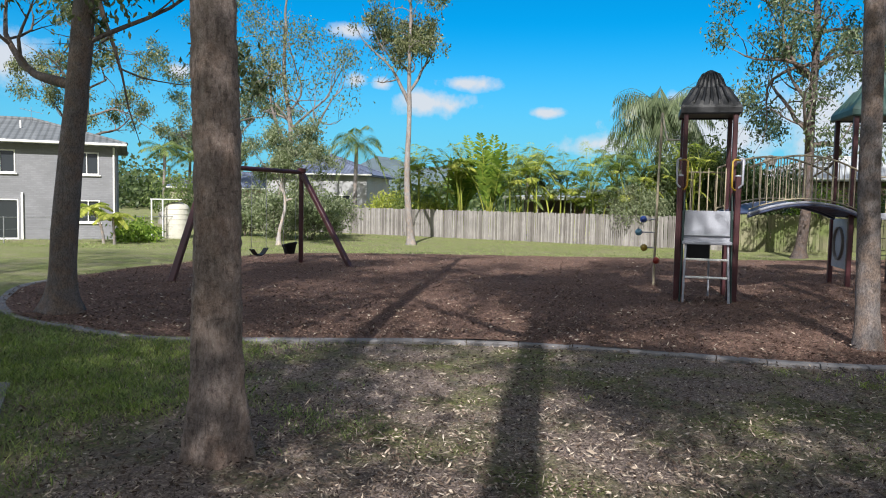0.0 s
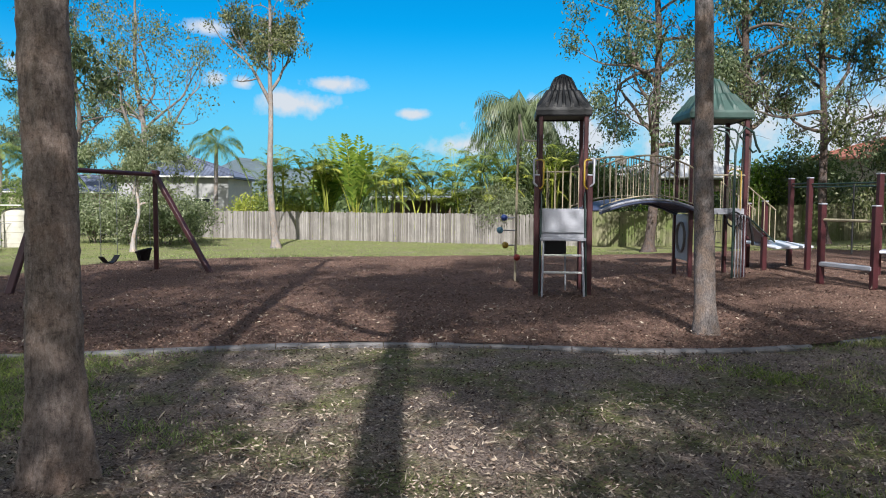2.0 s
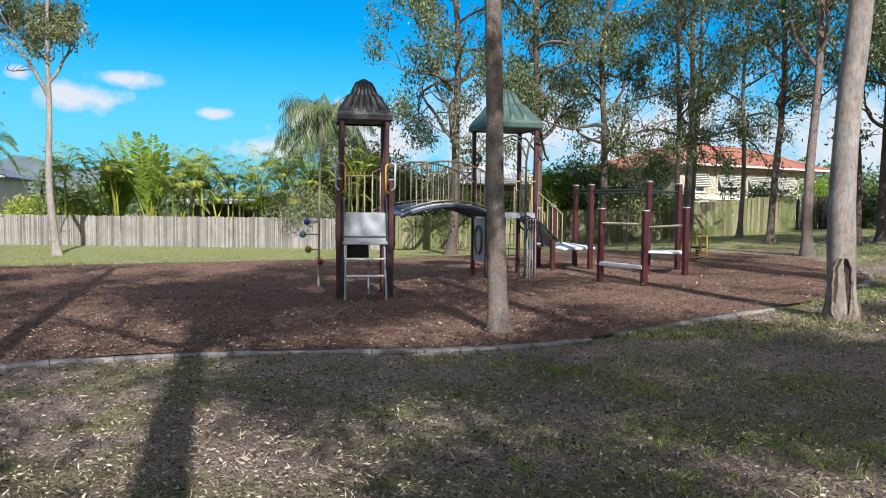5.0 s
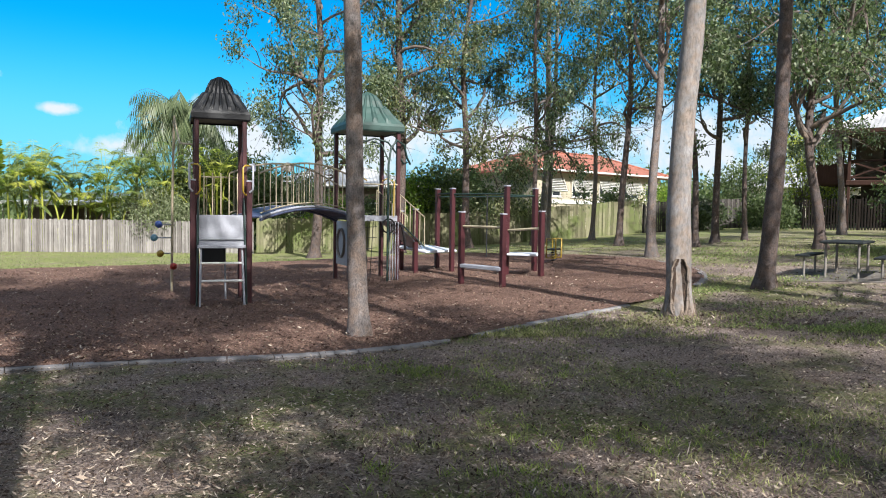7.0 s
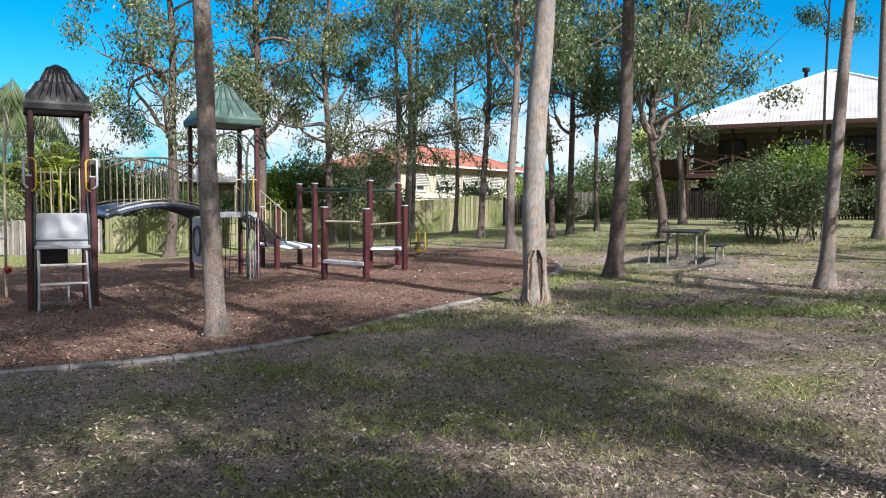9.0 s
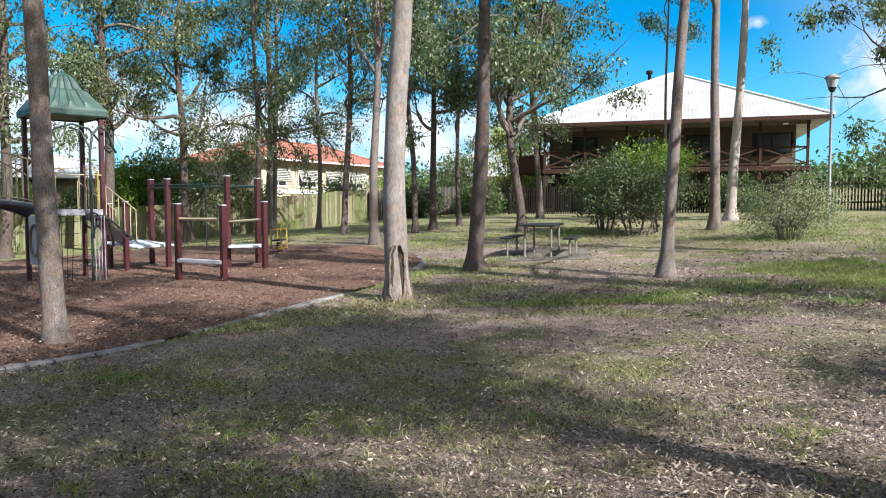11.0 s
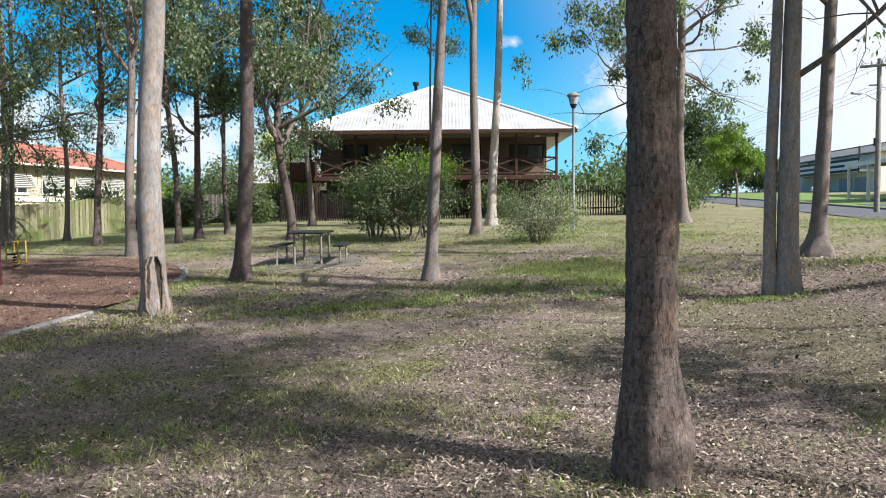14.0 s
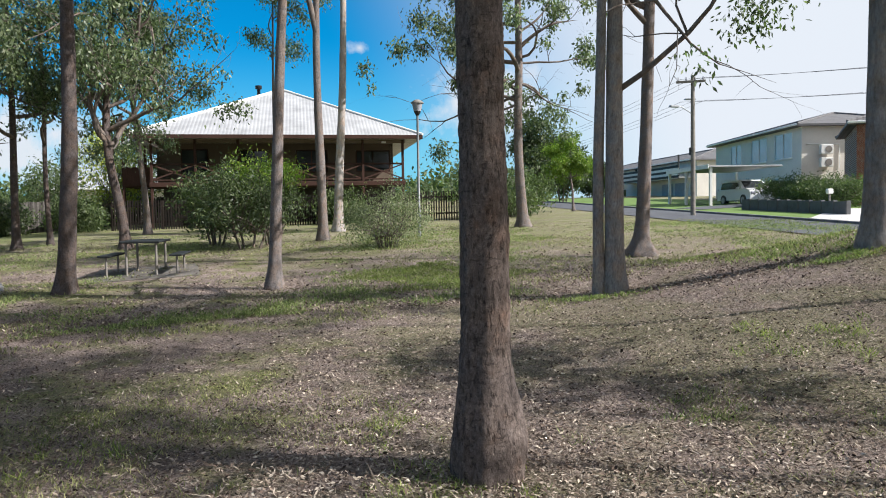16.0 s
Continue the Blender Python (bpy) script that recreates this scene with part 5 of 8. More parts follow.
def tower_large():
    X, Y, A = 9.57, 17.19, -11.0
    t = thing("play_tower", X, Y, None, A, "taller play tower with maroon posts and green ribbed roof", "play tower")
    for px, py in ((-0.62, -0.62), (0.62, -0.62), (-0.62, 0.62), (0.62, 0.62)):
        post(t, px, py, 3.86, 0.10, False)
    g = Geo()
    roof_cap(g, 0.74, 3.71, 1.0, 0, 4)
    part("roof", g, M["roof_green"], t, "green ribbed bell-shaped roof")
    part("deck", Geo().box((0, 0, 1.58), (1.3, 1.3, 0.09), 0, 0.01), M["black"], t)
    part("deck_edge", Geo().box((0.05, -0.66, 1.58), (1.1, 0.03, 0.14), 0, 0.01), M["panel_grey"], t)
    # activity panel with a ring under the deck
    ring, n = Geo(), 28
    vs, fs = [], []
    for i in range(n):
        a = 2 * math.pi * i / n
        for r in (0.29, 0.325):
            for y in (-0.03, 0.03):
                vs.append((-0.66 + y, 0.0 + r * math.cos(a), 0.95 + r * 1.15 * math.sin(a)))
    for i in range(n):
        a, b2 = i * 4, ((i + 1) % n) * 4
        fs += [(a, b2, b2 + 1, a + 1), (a + 2, a + 3, b2 + 3, b2 + 2), (a, a + 2, b2 + 2, b2), (a + 1, b2 + 1, b2 + 3, a + 3)]
    ring.add(vs, fs)
    pan = part("activity_panel", Geo().box((-0.62, 0, 0.95), (0.03, 1.0, 1.1), 0, 0.01), M["panel_grey"], t, "grey activity panel under the deck")
    part("ring", ring, M["timber_grey"], pan, "dark grey ring")
    # tall barrier with bars, hoop climber and net
    for s in (-1, 1):
        g = Geo()
        g.tube([(s * 0.5, -0.66, 1.6), (s * 0.5, -0.68, 2.5), (s * 0.3, -0.68, 2.56), (s * 0.2, -0.66, 2.5)], 0.017)
        part("grab_handle", g, M["yellow"], t)
    for i in range(7):
        part("bar", Geo().tube([(0.62, -0.5 + i * 0.16, 1.6), (0.62, -0.5 + i * 0.16, 2.45)], 0.013, 6), M["beige_bar"], t)
    part("hoop", Geo().tube([(0.25, -0.95, -0.1), (0.25, -0.95, 2.9), (0.32, -0.93, 3.3), (0.5, -0.85, 3.5), (0.72, -0.75, 3.4), (0.82, -0.7, 3.1), (0.95, -0.6, 2.95)], 0.028), M["green_dark"], t)
    part("hoop", Geo().tube([(0.25, -0.95, 3.0), (0.1, -0.85, 3.38), (-0.1, -0.75, 3.45)], 0.022), M["green_dark"], t)
    # black slide pipe arching from the deck, and thin bars beside it
    part("slide_pipe", Geo().tube([(0.36, -0.70, 1.0), (0.40, -0.72, 1.38), (0.52, -0.74, 1.50), (0.70, -0.72, 1.42), (0.80, -0.66, 1.05), (0.86, -0.55, 0.80)], 0.032, 8), M["black"], t, "black bent pipe")
    part("roof_arch", Geo().tube([(-0.60, -0.60, 3.10), (-0.35, -0.62, 3.42), (0.0, -0.62, 3.54), (0.35, -0.62, 3.46), (0.62, -0.60, 3.15), (0.80, -0.55, 2.95), (0.90, -0.50, 3.0)], 0.024, 8), M["green_dark"], t, "dark green arched pipe")
    for i in range(4):
        part("bar", Geo().tube([(0.10 + i * 0.13, -0.66, 1.65), (0.10 + i * 0.13, -0.66, 2.40)], 0.012, 6), M["beige_bar"], t)
    part("top_rail", Geo().tube([(-0.5, -0.66, 2.42), (0.6, -0.66, 2.42)], 0.016, 6), M["beige_bar"], t)
    for i in range(5):
        part("climbing_bar", Geo().tube([(0.30 + i * 0.07, -0.80, 0.0), (0.30 + i * 0.07, -0.78, 1.5)], 0.012, 6), M["panel_grey"], t)
    part("steering_wheel", Geo().tube([(0.30 + 0.17 * math.cos(a * 0.4488), -0.86, 1.40 + 0.17 * math.sin(a * 0.4488)) for a in range(15)], 0.02, 6), M["black"], t)
    for i in range(4):
        part("net_rope", Geo().tube([(-0.45 + i * 0.12, -0.9 + 0.1 * i, -0.05), (-0.45 + i * 0.14, -0.68, 1.55)], 0.009, 5), M["black"], t)
    for i in range(5):
        part("net_rope", Geo().tube([(-0.55, -0.9 + i * 0.04, 0.3 + i * 0.26), (0.05, -0.72, 0.34 + i * 0.26)], 0.008, 5), M["black"], t)
    return t


tower_large()


def arch_bridge():
    a, b = P3(5.50, 14.72, 1.66), P3(8.95, 16.95, 1.60)
    d = Vector((b.x - a.x, b.y - a.y, 0))
    L = d.length
    ang = math.degrees(math.atan2(d.y, d.x))
    t = thing("arch_bridge", a.x, a.y, a.z, ang, "arched footbridge with curved barred railings between the towers", "bridge")

    def arc(q):
        return 0.26 * 4 * q * (1 - q) - 0.06 * q
    for s in (-0.36, 0.36):
        pts = [(L * i / 14, s, arc(i / 14)) for i in range(15)]
        part("side_beam", Geo().tube([(x, y, z - 0.02) for x, y, z in pts], 0.028), M["panel_grey"], t)
        part("side_beam", Geo().tube([(x, y, z - 0.07) for x, y, z in pts], 0.03), M["slate_blue"], t)
        part("handrail", Geo().tube([(x, y, z + 0.84 + 0.07 * 4 * (x / L) * (1 - x / L)) for x, y, z in pts], 0.02), M["beige_bar"], t, "beige curved handrail")
        part("mid_rail", Geo().tube([(x, y, z + 0.06) for x, y, z in pts], 0.014), M["beige_bar"], t)
        for i in range(20):
            q = (i + 0.6) / 20.2
            x, z = L * q, arc(q)
            part("baluster", Geo().tube([(x, s, z + 0.05), (x, s, z + 0.84 + 0.28 * q * (1 - q))], 0.011, 6), M["beige_bar"], t)
    for i in range(24):
        q = (i + 0.5) / 24
        sl = math.degrees(math.atan(0.26 * 4 * (1 - 2 * q) / L))
        part("plank", Geo().box((L * q, 0, arc(q) - 0.02), (L / 24 - 0.012, 0.68, 0.03), Matrix.Rotation(radians(-sl), 3, "Y"), 0.004), M["slate_blue"], t)


arch_bridge()


def step_course():
    t = thing("climbing_course", 11.6, 16.0, None, 0, "maroon-posted climbing course with platforms, bars and planks", "climbing frame")
    X0, Y0, Z0 = 11.6, 16.0, gz(11.6, 16.0)

    def at(x, y, z):
        return (x - X0, y - Y0, z)

    def pst(x, y, top):
        return post(t, x - X0, y - Y0, gz(x, y) - Z0 + top, 0.12, True, gz(x, y) - Z0 - 0.3)
    posts = {"a": (10.62, 14.5, 1.68), "b": (10.80, 13.2, 1.62), "c": (12.55, 15.2, 2.28), "d": (12.75, 14.1, 1.62), "e": (13.6, 15.3, 2.2), "f": (12.6, 18.4, 2.3), "g": (12.2, 17.1, 2.28),
             "h": (11.3, 17.55, 1.75), "i": (11.56, 18.7, 1.7)}
    for x, y, top in posts.values():
        pst(x, y, top)

    def pt(k, z):
        x, y, _ = posts[k]
        return (x - X0, y - Y0, z)
    part("bar", Geo().tube([pt("a", 1.34), pt("b", 1.34)], 0.03), M["beige_bar"], t)
    part("bar", Geo().tube([pt("c", 1.22), pt("d", 1.30)], 0.03), M["beige_bar"], t)
    part("plank", Geo().beam(pt("a", 0.42), pt("b", 0.42), 0.14, 0.10, 0.02), M["panel_grey"], t, "grey balance plank")
    for p, q, z in (("f", "g", 2.18), ("g", "c", 2.15), ("c", "e", 2.12), ("f", "e", 2.1)):
        part("overhead_bar", Geo().tube([pt(p, z), pt(q, z)], 0.019), M["green_dark"], t)
    mx, my = (posts["g"][0] + posts["c"][0]) / 2 - X0 + 0.2, (posts["g"][1] + posts["c"][1]) / 2 - Y0 - 0.1
    part("hanging_pole", Geo().tube([(mx, my, 2.14), (mx, my, 0.5)], 0.02), M["black"], t)
    # platform between the posts f g h i
    cx, cy = (11.3 + 12.6) / 2 + 0.0, 17.95
    part("platform", Geo().box((cx - X0, cy - Y0, 0.62), (1.25, 1.15, 0.07), Matrix.Rotation(radians(12), 3, "Z") @ Matrix.Rotation(radians(5), 3, "X"), 0.02), M["slide_white"], t, "white plastic platform")
    part("platform", Geo().beam((12.65 - X0, 14.6 - Y0, 0.62), (13.2 - X0, 15.2 - Y0, 0.62), 0.9, 0.06, 0.02), M["slide_white"], t, "white plastic platform")
    # sloping plank walk with railing from the large tower
    s0, s1 = Vector((10.15 - X0, 17.2 - Y0, 1.45)), Vector((11.5 - X0, 17.85 - Y0, 0.66))
    part("ramp", Geo().beam(s0, s1, 0.42, 0.04, 0.012), M["panel_grey"], t, "grey sloping ramp")
    side = Vector((-(s1 - s0).y, (s1 - s0).x, 0)).normalized() * 0.28
    for sg in (-1, 1):
        o = side * sg
        part("ramp_rail", Geo().tube([s0 + o + Vector((0, 0, 0.75)), s1 + o + Vector((0, 0, 0.85))], 0.018), M["beige_bar"], t)
        part("ramp_rail", Geo().tube([s0 + o + Vector((0, 0, 0.05)), s1 + o + Vector((0, 0, 0.05))], 0.02), M["green_dark"], t)
        for i in range(7):
            q = i / 6
            p = s0.lerp(s1, q) + o
            part("baluster", Geo().tube([p + Vector((0, 0, 0.03)), p + Vector((0, 0, 0.75 + 0.1 * q))], 0.012, 6), M["beige_bar"], t)


step_course()


def swing_set():
    L, R = (-5.15, 17.1), (-3.72, 20.4)
    t = thing("swing_set", (L[0] + R[0]) / 2, (L[1] + R[1]) / 2, 0.0, 0, "dark maroon steel swing set with two hanging seats", "swing set")
    ox, oy = (L[0] + R[0]) / 2, (L[1] + R[1]) / 2

    def q(p, z):
        return Vector((p[0] - ox, p[1] - oy, z))
    H = 2.42
    part("crossbeam", Geo().tube([q(L, H), q(R, H)], 0.055, 10), M["maroon"], t)
    for p, foot in ((L, (-5.43, 15.3)), (R, (-2.15, 19.4))):
        part("post", Geo().beam(q(p, -0.3), q(p, H + 0.03), 0.11, 0.11, 0.012), M["maroon"], t)
        part("leg", Geo().beam(q(foot, -0.25), q(p, H), 0.13, 0.11, 0.012), M["maroon"], t)
        part("bracket", Geo().box(q(p, H + 0.05), (0.2, 0.2, 0.12), 25, 0.02), M["maroon"], t)
    l, r = q(L, H), q(R, H)

    def chain(name, p0, p1, parent):
        g = Geo()
        n = int((p0 - p1).length / 0.06)
        for i in range(n):
            a, b2 = p0.lerp(p1, i / n), p0.lerp(p1, (i + 1.25) / n)
            w = Vector((0.011, 0, 0)) if i % 2 else Vector((0, 0.011, 0))
            g.tube([a, (a + b2) / 2 + w, b2], 0.0045, 4, False)
            g.tube([a, (a + b2) / 2 - w, b2], 0.0045, 4, False)
        return part(name, g, M["steel"], parent)
    d = (r - l).normalized()
    for f0, f1, kind in ((0.42, 0.58, "belt"), (0.78, 0.93, "bucket")):
        a, b2 = l.lerp(r, f0), l.lerp(r, f1)
        zs = 0.50 if kind == "belt" else 0.54
        ca = Vector((a.x, a.y, zs))
        cb = Vector((b2.x, b2.y, zs))
        c = (ca + cb) / 2
        swing_side = Vector((d.y, -d.x, 0))
        if kind == "belt":
            pts = [ca, ca.lerp(c, 0.5) - Vector((0, 0, 0.13)), c - Vector((0, 0, 0.17)), cb.lerp(c, 0.5) - Vector((0, 0, 0.13)), cb]
            g = Geo()
            for i in range(4):
                g.beam(pts[i], pts[i + 1], 0.15, 0.022, 0.006, swing_side.cross((pts[i + 1] - pts[i])))
            seat = part("belt_seat", g, M["black"], t, "black rubber belt seat")
        else:
            g = Geo()
            w = Vector((c.x, c.y, zs))
            n = 14
            ring_t = [w + d * 0.2 * math.cos(i * 6.2832 / n) + swing_side * 0.17 * math.sin(i * 6.2832 / n) + Vector((0, 0, 0.05 * math.sin(i * 6.2832 / n))) for i in range(n + 1)]
            ring_b = [w + d * 0.13 * math.cos(i * 6.2832 / n) + swing_side * 0.11 * math.sin(i * 6.2832 / n) - Vector((0, 0, 0.24)) for i in range(n + 1)]
            g.tube(ring_t, 0.026, 6, False)
            g.add(ring_t[:n] + ring_b[:n], [(i, (i + 1) % n, n + (i + 1) % n, n + i) for i in range(n // 2)] + [tuple(range(n, 2 * n))], False)
            for i in (0, 3, 7, 10):
                g.tube([ring_t[i], ring_b[i]], 0.025, 6)
            seat = part("bucket_seat", g, M["black"], t, "black toddler bucket seat")
        chain("chain", a, ca, seat)
        chain("chain", b2, cb, seat)


swing_set()


def slab_on(x, y, w, d, rz, lift):
    """A thin slab that follows the slope of the ground."""
    m = Matrix.Rotation(radians(rz), 3, "Z")
    c = [Vector((x, y, 0)) + m @ Vector((sx * w / 2, sy * d / 2, 0)) for sx, sy in ((-1, -1), (1, -1), (1, 1), (-1, 1))]
    g = Geo()
    g.add([(p.x, p.y, gz(p.x, p.y) + lift) for p in c] + [(p.x, p.y, gz(p.x, p.y) - 0.15) for p in c], [(0, 1, 2, 3), (7, 6, 5, 4)] + [(i, i + 4, (i + 1) % 4 + 4, (i + 1) % 4) for i in range(4)])
    return g


def picnic_table():
    t = thing("picnic_table", 17.2, 8.95, None, -72, "dark steel picnic table with two benches on a concrete slab", "picnic table")
    part("tabletop", Geo().box((0, 0, 0.75), (0.85, 1.7, 0.05), 0, 0.015), M["table_dark"], t)
    for x in (-0.32, 0.32):
        for y in (-0.65, 0.65):
            part("leg", Geo().tube([(x, y, -0.05), (x, y, 0.73)], 0.028), M["timber_grey"], t)
    for s in (-1, 1):
        b = part("bench", Geo().box((s * 0.76, 0, 0.44), (0.28, 1.7, 0.045), 0, 0.012), M["table_dark"], t)
        for y in (-0.6, 0.6):
            part("bench_leg", Geo().tube([(s * 0.76, y, -0.05), (s * 0.76, y, 0.43)], 0.025), M["timber_grey"], b)
    slab = tagged(part("slab", slab_on(17.2, 8.95, 2.6, 2.3, 26, 0.012), M["slab"]), "dirty concrete slab under the picnic table", "slab", kind="structure")


picnic_table()


def lamp_post():
    t = thing("street_lamp", 25.4, 3.65, None, 0, "tall slim grey park lamp with a lantern head", "street lamp")
    part("pole", Geo().tube([(0, 0, -0.3), (0, 0, 0.9), (0, 0, 0.92), (0, 0, 4.1)], [0.065, 0.06, 0.045, 0.04], 10), M["lamp_grey"], t)
    part("collar", Geo().tube([(0, 0, 4.05), (0, 0, 4.13), (0, 0, 4.2)], [0.05, 0.10, 0.12], 12), M["black"], t)
    part("lantern", Geo().tube([(0, 0, 4.19), (0, 0, 4.45)], [0.12, 0.18], 12), M["panel_grey"], t, "frosted lantern")
    part("cap", Geo().tube([(0, 0, 4.45), (0, 0, 4.49), (0, 0, 4.57)], [0.22, 0.21, 0.08], 12), M["timber_grey"], t)


lamp_post()


def spring_rider():
    t = thing("spring_rider", 15.9, 17.0, None, 30, "small yellow-framed spring rocker at the bed's edge", "spring rider")
    part("spring", Geo().tube([(0.09 * math.cos(i * 0.9), 0.09 * math.sin(i * 0.9), 0.05 + i * 0.011) for i in range(30)], 0.014, 6), M["black"], t)
    part("seat", Geo().box((0, 0, 0.40), (0.7, 0.24, 0.05), 0, 0.02), M["black"], t)
    for s in (-1, 1):
        part("side_frame", Geo().tube([(s * 0.3, -0.14, 0.15), (s * 0.3, -0.14, 0.72), (s * 0.3, 0.14, 0.72), (s * 0.3, 0.14, 0.15), (s * 0.3, -0.14, 0.15)], 0.025, 6), M["yellow"], t, "yellow tube frame")
    part("footrest", Geo().tube([(-0.3, 0, 0.2), (0.3, 0, 0.2)], 0.02, 6), M["yellow"], t)


spring_rider()

path_piece = Geo()
_c = [(-3.45, 6.25), (-3.95, 7.3), (-9.5, 7.9), (-9.5, 6.6)]
path_piece.add([(x, y, 0.03) for x, y in _c] + [(x, y, -0.1) for x, y in _c], [(0, 1, 2, 3), (7, 6, 5, 4)] + [(i, i + 4, (i + 1) % 4 + 4, (i + 1) % 4) for i in range(4)])
tagged(part("path", path_piece, M["concrete_kerb"]), "end of a grey concrete path in the grass", "path", kind="structure")

# ---- fences ----
def fence_bays(name, a, b, h, mat, label, pitch=0.105, gap=0.010, seed=1, bay=2.4, rails=True, pointed=False, post_w=0.1, step=0.02, wid=None, kind_cat="fence"):
    """A fence of upright boards in bays; boards differ a little in height and lean."""
    rng = random.Random(seed)
    d = Vector((b[0] - a[0], b[1] - a[1], 0))
    L = d.length
    d.normalize()
    rz = math.degrees(math.atan2(d.y, d.x))
    t = thing(name, a[0], a[1], 0.0, rz, label, kind_cat)
    n = max(1, round(L / bay))
    g = Geo()
    for i in range(n):
        x0, x1 = L * i / n, L * (i + 1) / n
        x = x0
        while x < x1 - 0.03:
            w = (wid or pitch - gap) * rng.uniform(0.88, 1.06)
            X, Y = a[0] + d.x * x, a[1] + d.y * x
            z0 = gz(X, Y) - 0.04
            hh = h + rng.gauss(0, step)
            if rng.random() < 0.015:
                hh -= rng.uniform(0.05, 0.25)
            q = rng.gauss(0, 0.006)
            y = rng.gauss(0, 0.006)
            tx = rng.gauss(0, 0.008)
            vs = [(x, y, z0), (x + w, y, z0), (x + w + tx, y + q, z0 + hh), (x + tx, y + q, z0 + hh - rng.uniform(0, 0.01))]
            if pointed:
                vs = vs[:3] + [(x + w / 2, y + q, z0 + hh + w * 0.6)] + vs[3:]
            m = len(vs)
            bk = [(p[0], p[1] + 0.018, p[2]) for p in vs]
            g.add(vs + bk, [tuple(range(m)), tuple(range(2 * m - 1, m - 1, -1))] + [(k, k + m, (k + 1) % m + m, (k + 1) % m) for k in range(m)])
            x += pitch * rng.uniform(0.97, 1.03)
        X, Y = a[0] + d.x * x0, a[1] + d.y * x0
        part("post", Geo().box((x0, 0.09, gz(X, Y) + h * 0.46), (post_w, post_w, h), 0, 0.01), M[mat], t)
        if rails:
            for z in (0.35, h - 0.3):
                X1, Y1 = a[0] + d.x * x1, a[1] + d.y * x1
                part("rail", Geo().beam((x0, 0.05, gz(X, Y) + z), (x1, 0.05, gz(X1, Y1) + z), 0.04, 0.08), M[mat], t)
    tagged(part("boarding", g, M[mat], t), kind="stuff")
    return t


def on_fence(x):
    return 45.4 - 0.517 * x


fence_bays("paling_fence", (-21.0, on_fence(-21)), (14.4, on_fence(14.4)), 1.68, "paling", "weathered silver-grey timber paling fence along the lawn", seed=3)
fence_bays("paling_fence", (14.6, on_fence(14.6)), (33.0, on_fence(33)), 1.85, "paling_moss", "mossy brown-green timber paling fence", 0.15, 0.008, seed=4)
fence_bays("paling_fence", (33.2, on_fence(33.2)), (47.0, on_fence(47) + 2.0), 1.7, "paling_dark", "dark brushwood boundary fence", 0.12, 0.012, seed=5)
fence_bays("picket_fence", (36.5, 21.0), (39.4, 3.4), 1.5, "fence_dark", "dark brown timber picket fence before the raised house", 0.13, 0.06, seed=6, pointed=True, wid=0.07)
fence_bays("picket_fence", (39.6, 3.0), (40.3, 1.4), 1.5, "fence_dark", "dark timber picket fence beside the hedge", 0.13, 0.06, seed=7, pointed=True, wid=0.07)


def wire_fence():
    a, b = Vector((-22.0, 29.0, 0)), Vector((-12.5, 40.5, 0))
    t = thing("wire_fence", a.x, a.y, 0, 0, "low wire mesh fence with thin steel posts", "fence")
    n = 6
    for i in range(n + 1):
        p = a.lerp(b, i / n)
        part("post", Geo().tube([(p.x - a.x, p.y - a.y, gz(p.x, p.y) - 0.2), (p.x - a.x, p.y - a.y, gz(p.x, p.y) + 1.15)], 0.025), M["steel"], t)
    for z in (0.15, 0.6, 1.12):
        pts = [a.lerp(b, i / 12) for i in range(13)]
        part("wire", Geo().tube([(p.x - a.x, p.y - a.y, gz(p.x, p.y) + z) for p in pts], 0.012 if z > 1 else 0.005, 5), M["steel"], t)


wire_fence()


# ---- houses ----
def window(parent, x, z, w, h, y=0.0, panes=2, frame_mat="white", sill=True, glass="glass", name="window"):
    """A sliding window set into a wall that faces -y."""
    g = Geo()
    f = 0.06
    for s in (-1, 1):
        g.box((x + s * (w / 2 - f / 2), y - 0.03, z), (f, 0.08, h), 0, 0.006)
        g.box((x, y - 0.03, z + s * (h / 2 - f / 2)), (w - 2 * f - 0.002, 0.078, f), 0, 0.006)
    for i in range(1, panes):
        g.box((x - w / 2 + w * i / panes, y - 0.028, z), (f * 0.8, 0.07, h - 2 * f), 0, 0.005)
    o = part(name, g, M[frame_mat], parent)
    pw = (w - 2 * f) / panes
    for i in range(panes):
        part("pane", Geo().box((x - w / 2 + f + pw * (i + 0.5), y + 0.012, z), (pw - 0.01, 0.02, h - 2 * f)), M[glass], o)
    if sill:
        part("sill", Geo().box((x, y - 0.07, z - h / 2 - 0.04), (w + 0.16, 0.16, 0.07), 0, 0.012), M[frame_mat], o)
    return o


